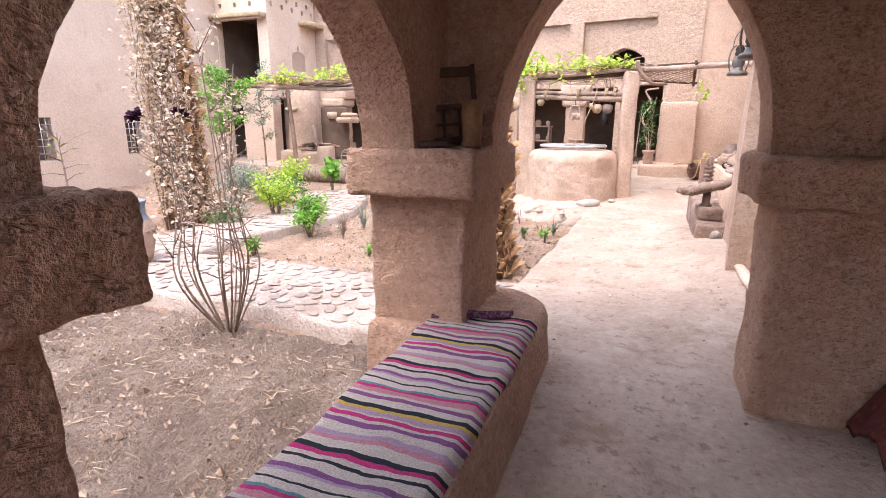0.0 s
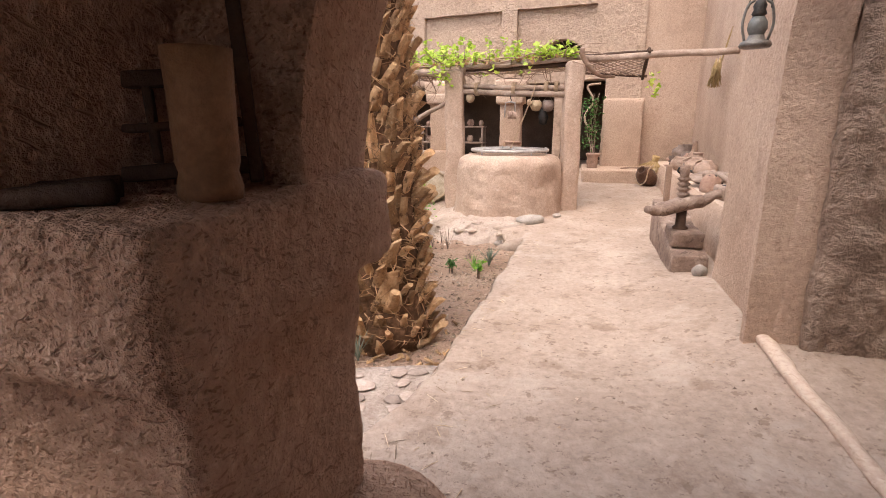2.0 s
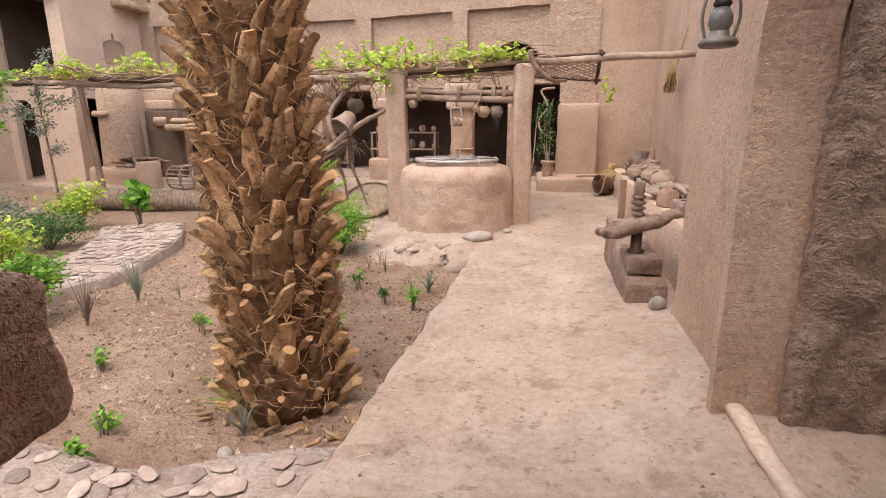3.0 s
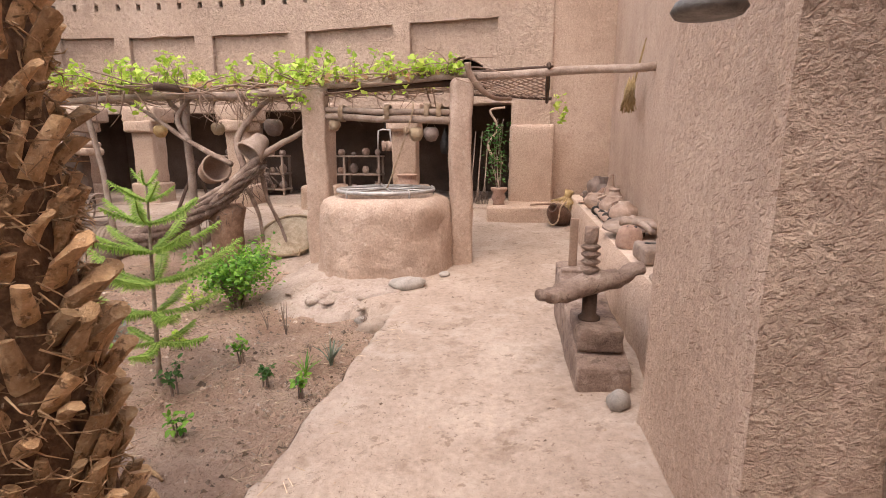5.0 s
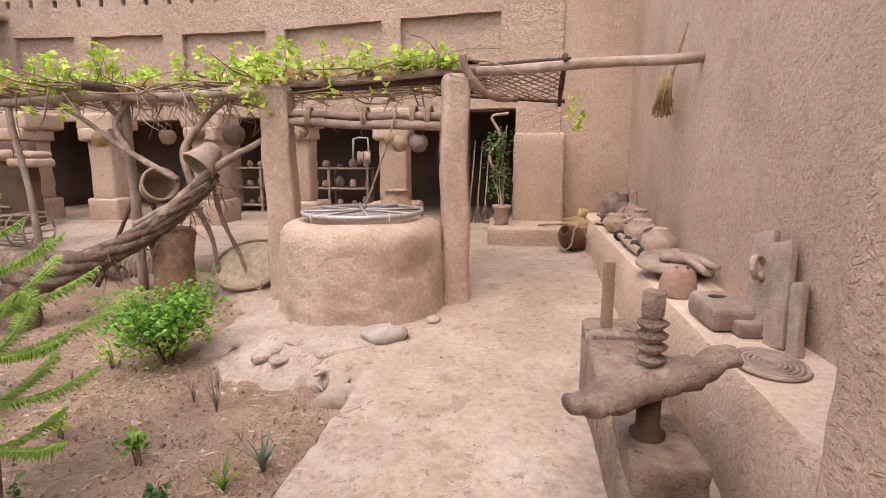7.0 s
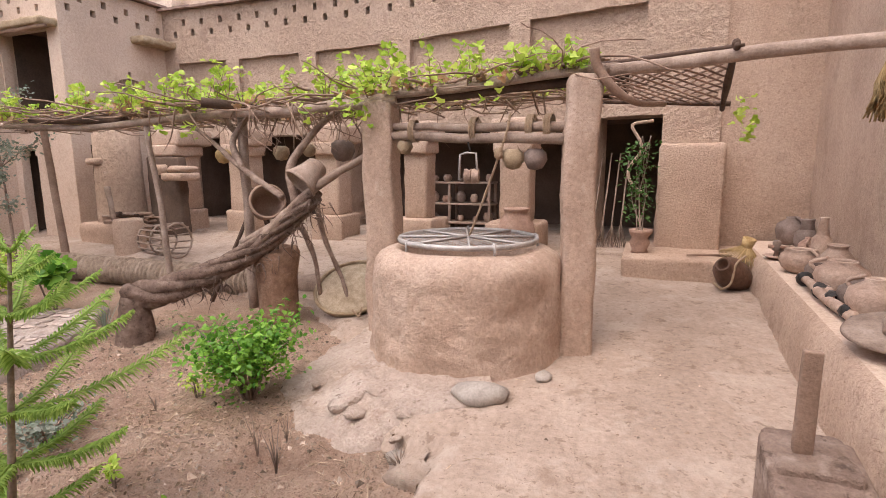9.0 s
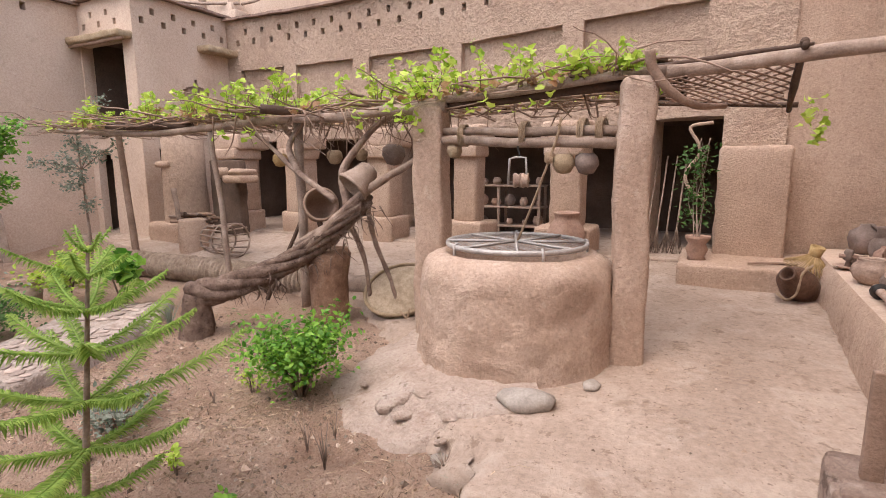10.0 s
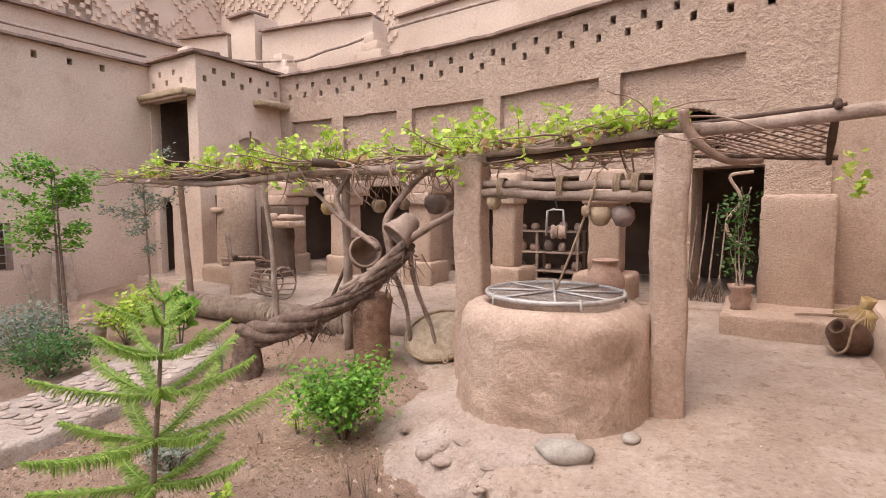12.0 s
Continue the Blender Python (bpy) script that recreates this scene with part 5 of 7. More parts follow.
def leaves(spots, mat, name, parent, size=(0.05, 0.09), lobes=True, seed=0, label="", upright=0.3):
    """Many small folded leaves as one mesh."""
    rnd = random.Random(seed)
    v, f = [], []
    if lobes:
        shape = [(0, 0), (0.55, -0.1), (0.75, 0.35), (0.42, 0.5), (0.35, 0.85), (0, 1.05), (-0.35, 0.85), (-0.42, 0.5), (-0.75, 0.35), (-0.55, -0.1)]
    else:
        shape = [(0, 0), (0.26, 0.25), (0.3, 0.55), (0.17, 0.85), (0, 1.05), (-0.17, 0.85), (-0.3, 0.55), (-0.26, 0.25)]
    for p in spots:
        s = rnd.uniform(*size)
        m = Euler((rnd.gauss(upright, 0.6), rnd.gauss(0, 0.5), rnd.uniform(0, 6.28))).to_matrix()
        o = len(v)
        p = Vector(p)
        for x, y in shape:
            q = Vector((x * s, y * s, abs(x) * s * 0.35 - y * y * s * 0.25))
            v.append(p + m @ q)
        c = len(v)
        v.append(p + m @ Vector((0, 0.4 * s, -0.02 * s)))
        n = len(shape)
        for k in range(n):
            f.append((o + k, o + (k + 1) % n, c))
    ob = raw(name, v, f, mat, parent)
    return tagged(ob, label, kind="stuff")


def vine_top(x):
    return ramp(-x, (-0.5, 2.07), (1.6, 2.0), (4, 1.98), (9, 1.96))


def vine_spots(n, rnd, x0=-8.5, x1=0.4, hi=0.12):
    """Leaves low among the canes, in patches."""
    out = []
    while len(out) < n:
        x, y = rnd.uniform(x0, x1), 11.6 + 1.7 * rnd.random() ** 1.5
        if wob((x, y, 0), 1.5, 1, 4) + wob((x, y, 0), 4, 0.6, 2) < -0.2:
            continue
        y += 0.25 if x < -1.7 else 0
        out.append((x, y, vine_top(x) + rnd.uniform(-0.02, hi)))
    return out


rnd = random.Random(31)
leaves(vine_spots(1300, rnd), VINE, "leaf", vine, (0.032, 0.062), True, 1, "fresh yellow-green vine leaves")
shoots, stalks = [], bmesh.new()
for k in range(235):
    x, y, z = vine_spots(1, rnd)[0]
    h = rnd.uniform(0.10, 0.40) * (1 if x < -0.6 else 0.45) * (0.7 if x < -5.5 else 1)
    top = Vector((x + rnd.uniform(-0.16, 0.16), y + rnd.uniform(-0.14, 0.08), min(z + h, 2.40)))
    base = Vector((x, y, z - 0.05))
    tube([base, base.lerp(top, 0.5) + Vector((0.02, 0, 0.02)), top], [0.006, 0.002], 3, stalks)
    for j in range(rnd.randrange(7, 14)):
        q = base.lerp(top, rnd.uniform(0.25, 1.05))
        shoots.append(q + Vector((rnd.gauss(0, 0.04), rnd.gauss(0, 0.04), rnd.gauss(0, 0.015))))
tagged(part("shoot", stalks, WOOD, vine, "thin upright young shoots"), kind="stuff")
for x, y, z, n in ((-1.75, 11.62, 1.98, 26), (-1.62, 11.6, 1.86, 12), (-0.9, 11.55, 1.98, 5), (-0.35, 11.55, 2.0, 5), (-3.9, 11.8, 1.82, 9), (-4.4, 11.8, 1.78, 5), (-2.3, 11.7, 1.92, 6), (1.62, 12.7, 1.72, 12), (1.66, 12.7, 1.92, 12)):
    for j in range(n):
        shoots.append((x + rnd.uniform(-0.11, 0.11), y + rnd.uniform(-0.08, 0.08), z - rnd.uniform(0, 0.2)))
leaves(shoots, VINE, "leaf", vine, (0.036, 0.075), True, 2, "young vine shoots")
leaves(vine_spots(420, rnd, -7.8, -4.6, 0.14) + vine_spots(320, rnd, -4, 0.2, 0.06), VINEDRY, "leaf", vine, (0.04, 0.075), True, 3, "withered reddish vine leaves")

# ---------------------------------------------------------------- wooden screw press
PRESSWOOD = surf("cracked_old_press_wood", (0.159, 0.104, 0.0769), (0.305, 0.213, 0.165), (0.451, 0.342, 0.275), 6.0, 0.85, 0.9, 60, 0.0, vary=0.12, blotch=[((0.0854, 0.0549, 0.0403), 11.0, 0.58, 0.6), ((0.561, 0.439, 0.36), 5.0, 0.57, 0.6)], relief=0.03)
press = thing("screw_press", "old wooden olive press with a carved screw", "press")
bm = rbox((1.34, 8.18, -0.24), (1.66, 9.64, 0.02), 0.025, 0.1, 0.01, 2)
for v in bm.verts:
    if v.co.z > -0.1:
        v.co.z += 0.30 * max(0.0, (v.co.y - 8.2) / 1.35) - 0.06
part("base", bm, PRESSWOOD, press, "long sloping wooden base")
part("lower_jaw", rbox((1.35, 8.30, 0.0), (1.63, 8.74, 0.15), 0.03, 0.06, 0.012, 5), PRESSWOOD, press)
part("neck", lathe([(0, 0.14), (0.068, 0.14), (0.072, 0.16), (0.046, 0.18), (0.048, 0.32), (0, 0.33)], 16, Matrix.Translation((1.45, 8.53, 0)), 0.006, 12), WOODDARK, press)
part("wing", tube(smooth_path([(1.12, 8.37, 0.345), (1.22, 8.42, 0.33), (1.36, 8.5, 0.36), (1.5, 8.55, 0.40), (1.64, 8.56, 0.42), (1.71, 8.57, 0.47), (1.77, 8.58, 0.48)]), [0.06] * 4 + [0.085] * 4 + [0.11] * 6 + [0.115] * 6 + [0.10] * 4 + [0.075] * 5 + [0.07] * 8, 14, amp=0.012, nscale=9, flat=0.62), PRESSWOOD, press, "forked log crossbar")
prof = [(0, 0.40), (0.036, 0.40)]
for k in range(4):
    z = 0.465 + 0.048 * k
    prof += [(0.036, z - 0.012), (0.060, z + 0.010), (0.062, z + 0.018), (0.036, z + 0.034)]
prof += [(0.038, 0.645), (0.043, 0.655), (0.044, 0.745), (0.039, 0.752), (0, 0.748)]
part("screw", lathe(prof, 20, Matrix.Translation((1.44, 8.53, 0)), 0.005, 14), PRESSWOOD, press, "carved wooden screw")
part("stake", rbox((1.435, 9.52, 0.12), (1.50, 9.56, 0.66), 0.008, 0.08, 0.004, 3), WOOD, press, "upright notched stake")
part("back_block", rbox((1.36, 9.40, 0.1), (1.64, 9.72, 0.262), 0.03, 0.08, 0.012, 8), PRESSWOOD, press)

# ---------------------------------------------------------------- things on the pottery bench
BZ = 0.31


def wall_x(y):
    return ramp(y, (7.7, 2.35), (11.2, 2.45), (15.6, 2.87))


def pot(name, x, y, r, h, mat, label, mouth=0.55, belly=0.45, lip=True, z=None, handles=0, tilt=0.0, neck=0.0, cat="pot"):
    t = thing(name, label, cat)
    if z is None:
        r, h, x = r * 0.98, h * 1.02, min(x, wall_x(y) - r * 1.2)
    z = BZ if z is None else z
    m = Matrix.Translation((x, y, z)) @ Euler((tilt, tilt * 0.6, x * 9)).to_matrix().to_4x4()
    prof = [(0, 0), (r * 0.55, 0), (r * 0.85, h * 0.2), (r, h * belly), (r * 0.9, h * 0.72), (r * mouth * 1.05, h * 0.9)]
    if neck:
        prof += [(r * mouth * 0.95, h * (0.9 + neck * 0.5)), (r * mouth, h * (0.9 + neck))]
    prof += [(r * mouth * 1.12, prof[-1][1] + h * 0.05), (r * mouth, prof[-1][1] + h * 0.07), (r * mouth * 0.85, prof[-1][1]), (r * 0.8, h * 0.5), (0, h * 0.12)]
    body = part("body", lathe(prof, 26, m, 0.008, 8, x), mat, t)
    for k in range(handles):
        a = 0.6 + k * 3.14
        d = Vector((math.cos(a), math.sin(a), 0))
        pts = [Vector((0, 0, h * 0.62)) + d * r * 0.93, Vector((0, 0, h * 0.8)) + d * r * 1.15, Vector((0, 0, h * 0.98)) + d * r * mouth * 1.1]
        part("handle", tube([m @ q for q in smooth_path(pts, 4)], r * 0.09, 6), mat, t)
    return t


pot("clay_jar", 2.60, 15.05, 0.19, 0.36, CLAYGREY, "round soot-dark clay jar at the bench end", 0.35, 0.5, handles=1)
pot("clay_jar", 2.62, 14.45, 0.13, 0.30, CLAYGREY, "small dark clay jug with a tall neck", 0.5, 0.4, neck=0.3)
pot("clay_jar", 2.50, 13.85, 0.12, 0.25, CLAYRED, "reddish clay jug with a narrow mouth", 0.4, 0.4, handles=1)
pot("clay_jar", 2.66, 13.75, 0.10, 0.34, CLAY, "slim clay bottle on the bench", 0.4, 0.4, neck=0.4)
pot("clay_bowl", 2.25, 13.10, 0.185, 0.23, CLAY, "wide-mouthed unglazed clay cooking pot", 0.62, 0.5, handles=2)
pot("clay_bowl", 2.33, 12.72, 0.135, 0.18, CLAYGREY, "squat grey clay pot", 0.7, 0.5)
pot("clay_jar", 2.44, 12.75, 0.14, 0.30, CLAY, "upright clay jar with a rolled rim", 0.55, 0.5, neck=0.1)
pot("clay_jar", 2.36, 12.2, 0.19, 0.28, CLAY, "pale clay jar with a chipped rim", 0.5, 0.5, handles=1)
pot("clay_jar", 2.28, 11.72, 0.125, 0.22, CLAYGREY, "dark round clay pot", 0.45, 0.5)
pot("clay_jar", 2.27, 11.40, 0.165, 0.30, CLAY, "round clay water jar with a looped handle", 0.38, 0.48, handles=1)
tray = thing("wooden_tray", "shallow dark wooden tray on the bench", "tray")
part("body", lathe([(0, 0), (0.24, 0.0), (0.28, 0.06), (0.26, 0.06), (0.22, 0.02), (0, 0.02)], 24, Matrix.Translation((2.45, 13.95, BZ)) @ Matrix.Diagonal((0.8, 1.3, 1, 1)), 0.006, 6), WOODDARK, tray)
lampb = thing("oil_lamp", "small turned oil lamp on a dish", "lamp")
part("dish", lathe([(0, 0), (0.06, 0), (0.13, 0.03), (0.12, 0.04), (0, 0.015)], 20, Matrix.Translation((2.2, 13.85, BZ))), CLAY, lampb)
part("stem", lathe([(0, 0.01), (0.03, 0.02), (0.02, 0.08), (0.05, 0.10), (0.03, 0.13), (0.045, 0.17), (0.03, 0.2), (0, 0.2)], 14, Matrix.Translation((2.2, 13.85, BZ))), CLAYGREY, lampb)
part("spout", tube([(2.12, 13.86, BZ + 0.13), (2.3, 13.84, BZ + 0.125)], 0.022, 8), CLAYRED, lampb)
bel = thing("bellows", "jointed pipes bound with dark cloth strips", "tool")
part("pipe", tube(smooth_path([(2.16, 12.65, BZ + 0.05), (2.14, 12.2, BZ + 0.06), (2.12, 11.8, BZ + 0.05), (2.14, 11.3, BZ + 0.05)]), [0.035, 0.04], 10, amp=0.006), CLAY, bel)
part("pipe", tube(smooth_path([(2.24, 12.55, BZ + 0.05), (2.20, 12.2, BZ + 0.08), (2.18, 11.9, BZ + 0.05)]), [0.03, 0.035], 10, amp=0.006), CLAY, bel)
for y in (12.5, 12.05, 11.75, 11.4):
    part("binding", lathe([(0.03, -0.05), (0.06, -0.03), (0.065, 0.02), (0.04, 0.05)], 10, Matrix.Translation((2.15, y, BZ + 0.055)) @ Euler((radians(90), 0, 0)).to_matrix().to_4x4(), 0.015, 20, y), IRONDARK, bel)
part("cup", rbox((2.07, 11.02, BZ), (2.22, 11.2, BZ + 0.1), 0.03, 0.05, 0.015, 2), CLAYGREY, bel)
disc = thing("millstone_disc", "tilted round wooden disc under driftwood", "disc")
part("disc", lathe([(0, 0.0), (0.25, 0.0), (0.28, 0.015), (0.27, 0.035), (0, 0.04)], 28, Matrix.Translation((2.2, 10.75, BZ + 0.10)) @ Euler((radians(8), radians(-6), 0)).to_matrix().to_4x4(), 0.008, 5), WOODGREY, disc)
part("prop", rbox((2.15, 10.7, BZ - 0.01), (2.35, 10.95, BZ + 0.11), 0.03, 0.06, 0.01, 4), WOODDARK, disc)
dw = thing("driftwood", "split weathered root lying on the disc", "wood")
for k, (a, b, r) in enumerate((((2.15, 10.8, 0.47), (2.34, 10.35, 0.45), 0.05), ((2.24, 10.85, 0.48), (2.38, 10.3, 0.47), 0.045), ((2.1, 10.7, 0.46), (2.27, 10.6, 0.48), 0.035))):
    part("branch", pole(a, b, r, r * 0.4, 0.06, k + 3, 9, 7, 0.35), WOODGREY, dw)
mask = thing("clay_dome", "upturned clay dome with two small holes", "pot")
part("dome", lathe([(0.118, 0), (0.124, 0.04), (0.119, 0.11), (0.1, 0.165), (0.064, 0.2), (0.025, 0.213), (0, 0.215)], 26, Matrix.Translation((2.06, 10.16, BZ)), 0.012, 7), CLAYRED, mask)
# Flat dark discs on the shell paint the shade inside the two holes.
for s in (-0.03, 0.035):
    part("hole", lathe([(0, 0.004), (0.014, 0.004), (0.014, -0.005), (0, -0.005)], 12, Matrix.Translation((2.06 + s, 10.11, BZ + 0.198)) @ Euler((radians(28), 0, 0)).to_matrix().to_4x4()), IRONDARK, mask)
blk = thing("mortar_block", "hollowed wooden block with a slot", "block")
part("body", rbox((1.99, 9.36, BZ - 0.005), (2.24, 9.78, BZ + 0.14), 0.04, 0.05, 0.015, 6), WOODGREY, blk)
# Dark disc on the solid block paints the shade inside its slot.
part("slot", lathe([(0, 0.145), (0.05, 0.146), (0.055, 0.142), (0, 0.138)], 14, Matrix.Translation((2.1, 9.6, BZ)) @ Matrix.Diagonal((1, 0.7, 1, 1))), IRONDARK, blk)
part("toe", rbox((2.10, 9.28, BZ - 0.005), (2.30, 9.42, BZ + 0.08), 0.02, 0.05, 0.01, 7), WOODGREY, blk)
pl = thing("plank_stack", "worn wooden planks and a plough leaning on the wall", "planks")
for k, (x, y, l, w, tl) in enumerate(((2.25, 9.38, 0.60, 0.15, -16), (2.27, 9.22, 0.57, 0.13, -12), (2.30, 9.10, 0.38, 0.07, -18))):
    m = Matrix.Translation((x - 0.05, y - 0.05, BZ - 0.01)) @ Euler((radians(-20), radians(17), radians(14))).to_matrix().to_4x4()
    part("plank", rbox((-0.02, -w / 2, 0), (0.03, w / 2, l), 0.012, 0.06, 0.008, k, m), WOODGREY, pl)
part("ring", lathe([(0.05, -0.015), (0.07, -0.015), (0.07, 0.015), (0.05, 0.015), (0.05, -0.015)], 18, Matrix.Translation((2.22, 9.42, BZ + 0.36)) @ Euler((radians(80), 0, radians(40))).to_matrix().to_4x4()), CLAY, pl)
mat_ = thing("woven_mat", "small round woven mat lying on the bench", "mat")
bm = bmesh.new()
for k in range(7):
    r = 0.02 + 0.021 * k
    tube([(2.08 + r * math.cos(a), 8.92 + r * 1.25 * math.sin(a), BZ + 0.012) for a in [6.2832 * j / 24 for j in range(25)]], 0.0125, 5, bm, amp=0.003, nscale=30)
part("coil", bm, WOODGREY, mat_)

# ---------------------------------------------------------------- on and around the mud seat
bag = thing("water_skin", "plump brown leather water skin with a rope strap", "bag")
part("skin", lathe([(0, -0.30), (0.09, -0.27), (0.16, -0.15), (0.18, 0.0), (0.16, 0.14), (0.10, 0.22), (0.075, 0.26), (0.085, 0.29), (0.06, 0.29), (0.05, 0.2), (0, 0.15)], 20, Matrix.Translation((1.80, 13.85, 0.10)) @ Euler((radians(30), radians(-52), radians(20))).to_matrix().to_4x4(), 0.02, 6), surf("brown_leather", (0.06, 0.032, 0.02), (0.12, 0.065, 0.042), (0.2, 0.115, 0.08), 10, 0.5, 0.4, 60), bag)
part("strap", tube(smooth_path([(1.90, 13.78, 0.33), (1.80, 13.66, 0.25), (1.76, 13.62, 0.05), (1.68, 13.66, -0.03), (1.60, 13.72, 0.02)]), 0.014, 6), ROPE, bag)
hat = thing("straw_bottle", "yellow raffia-skirted bottle lying by the wall", "basket")
m = Matrix.Translation((1.93, 14.2, 0.24)) @ Euler((radians(10), radians(14), 0)).to_matrix().to_4x4()
part("neck", lathe([(0.05, 0.10), (0.06, 0.16), (0.075, 0.25), (0.065, 0.25), (0.04, 0.12)], 16, m), STRAWYELLOW, hat)
bm = bmesh.new()
for k in range(46):
    a = 6.2832 * k / 46
    d = Vector((math.cos(a), math.sin(a), 0))
    tube([m @ (d * 0.05 + Vector((0, 0, 0.14))), m @ (d * 0.13 + Vector((0, 0, 0.07))), m @ (d * 0.25 + Vector((0, 0, -0.01)))], [0.013, 0.007], 4, bm, flat=0.5)
tagged(part("raffia", bm, STRAWYELLOW, hat), kind="stuff")
st = thing("stick", "crooked dry stick on the mud seat", "stick")
part("body", tube(smooth_path([(1.35, 14.3, 0.22), (1.55, 14.32, 0.235), (1.75, 14.4, 0.225), (1.85, 14.38, 0.225)]), [0.016, 0.02], 6, amp=0.004), WOOD, st)
vase = thing("pierced_vase", "pierced clay vase with a climbing plant on the seat", "vase")
part("body", lathe([(0, 0.2), (0.11, 0.2), (0.09, 0.24), (0.13, 0.33), (0.10, 0.40), (0.14, 0.46), (0.15, 0.5), (0.12, 0.5), (0, 0.4)], 18, Matrix.Translation((0.80, 14.45, 0)), 0.012, 9), CLAYRED, vase)
climb = thing("climbing_plant", "dark leafy creeper climbing beside the doorway", "plant")
rnd = random.Random(41)
bm = bmesh.new()
for k in range(6):
    tube(smooth_path([(0.76 + 0.015 * k, 14.47, 0.45), (0.72 + rnd.uniform(-0.1, 0.14), 14.75, 0.95), (0.76 + rnd.uniform(-0.1, 0.12), 14.8, 1.35), (0.82 + rnd.uniform(-0.1, 0.1), 14.85, 1.7)]), [0.008, 0.003], 4, bm)
tagged(part("stem", bm, TWIG, climb), kind="stuff")
leaves([(0.74 + rnd.gauss(0, 0.10), 14.72 + rnd.gauss(0, 0.07), rnd.uniform(0.55, 1.6)) for k in range(300)], GREENDARK, "leaf", climb, (0.04, 0.075), False, 6)
jamb = thing("curved_board", "pale curved board beside the doorway", "board")
part("board", tube(smooth_path([(0.88, 14.95, 1.9), (0.62, 14.95, 1.85), (0.72, 14.95, 1.65), (0.74, 14.95, 1.5), (0.60, 14.95, 1.25), (0.66, 14.95, 1.05), (0.86, 14.95, 0.9)]), 0.022, 8, amp=0.006), MUD, jamb)
for k in range(4):
    br = thing("broom", "twig broom leaning in the dark doorway", "broom")
    x = 0.12 + 0.13 * k
    part("handle", pole((x, 15.5, 0.45), (x + 0.05, 16.0, 1.5), 0.013, 0.011, 0.01, k), TWIG, br)
    bm = bmesh.new()
    for j in range(14):
        tube([(x, 15.5, 0.48), (x + rnd.uniform(-0.02, 0.02), 15.47, 0.4), (x + rnd.uniform(-0.12, 0.12), 15.42 + rnd.uniform(-0.05, 0.05), 0.10)], [0.006, 0.004], 3, bm)
    tagged(part("bristle", bm, TWIG, br), kind="stuff")
jar = pot("oil_jar", -0.86, 14.55, 0.27, 0.60, CLAYRED, "big ribbed clay jar beside the column", 0.62, 0.55, z=0.07, neck=0.12, cat="jar")


def shelf_unit(x0, x1, y0, y1, z0, z1, seed, label):
    s = thing("shelf", label, "shelf", "arcade shelves")
    for x in (x0, (x0 + x1) / 2, x1):
        for y in (y0, y1):
            part("post", rbox((x - 0.025, y - 0.025, z0), (x + 0.025, y + 0.025, z1), 0.008, 0.2, 0.004, x), WOODGREY, s)
    zs = (z0 + 0.12, z0 + 0.48, z1 - 0.03)
    for z in zs:
        part("board", rbox((x0 - 0.04, y0 - 0.04, z), (x1 + 0.04, y1 + 0.04, z + 0.035), 0.008, 0.25, 0.005, z), WOODGREY, s)
    rnd = random.Random(seed)
    for z in zs:
        n = int((x1 - x0) / 0.24)
        for k in range(n):
            r = rnd.uniform(0.05, 0.10)
            pot("clay_pot", x0 + 0.14 + (x1 - x0 - 0.2) * k / max(1, n - 1), (y0 + y1) / 2 - rnd.uniform(0, 0.08), r, r * rnd.uniform(1.3, 2.4), rnd.choice((CLAY, CLAYGREY, CLAYRED, CLAY)), "small dusty clay pot on the shelf", rnd.uniform(0.4, 0.75), 0.5, z=z + 0.034)


shelf_unit(-3.5, -1.9, 16.7, 17.1, 0.085, 1.0, 1, "rough wooden shelf stacked with clay pots")
shelf_unit(-5.7, -4.2, 16.8, 17.2, 0.085, 1.0, 2, "low wooden shelf with pots in the arcade")
for x, z, r in ((-7.75, 1.15, 0.2),):
    t = thing("clay_ledge_bowl", "clay bowl moulded on a wall ledge", "bowl")
    part("bowl", lathe([(0, 0), (r * 0.8, 0), (r, 0.1), (r, 0.18), (r * 0.8, 0.2), (0, 0.12)], 16, Matrix.Translation((x, 14.7, z)), 0.012, 8), MUD, t)
sk = thing("black_skin", "black goatskin hung in the arcade", "bag")
part("body", lathe([(0, -0.22), (0.09, -0.18), (0.12, 0), (0.06, 0.16), (0.02, 0.3), (0, 0.32)], 12, Matrix.Translation((-0.35, 16.2, 1.25)), 0.03, 7), IRONDARK, sk)

# hearth: firewood, stool block, broken basket
fw = thing("firewood", "heap of split firewood on the hearth ledge", "wood")
for k in range(24):
    a = rnd.uniform(-0.5, 0.5)
    x, y, z = rnd.uniform(-8.4, -7.4), rnd.uniform(13.8, 14.2), 0.32 + 0.045 * (k // 6)
    part("log", pole((x - 0.2 * math.cos(a), y - 0.2 * math.sin(a), z), (x + 0.2 * math.cos(a), y + 0.2 * math.sin(a), z + rnd.uniform(-0.02, 0.05)), rnd.uniform(0.02, 0.035), None, 0.02, k, 6, 3), (WOOD, WOODDARK, WOODGREY)[k % 3], fw)
hb = thing("hearth", "sooty mud hearth with a stepped hood", "hearth")
part("back", rbox((-8.15, 14.6, 0.0), (-7.3, 14.8, 1.5), 0.05, 0.12, 0.02, 3), DARKIN, hb)
part("hood", rbox((-7.45, 14.3, 1.05), (-6.95, 14.8, 1.2), 0.06, 0.1, 0.02, 5), MUD, hb)
part("shoulder", rbox((-7.35, 14.35, 1.2), (-7.0, 14.8, 1.32), 0.06, 0.1, 0.02, 6), MUD, hb)
sb = thing("chopping_block", "upright mud-coated cylinder block with a mallet", "block")
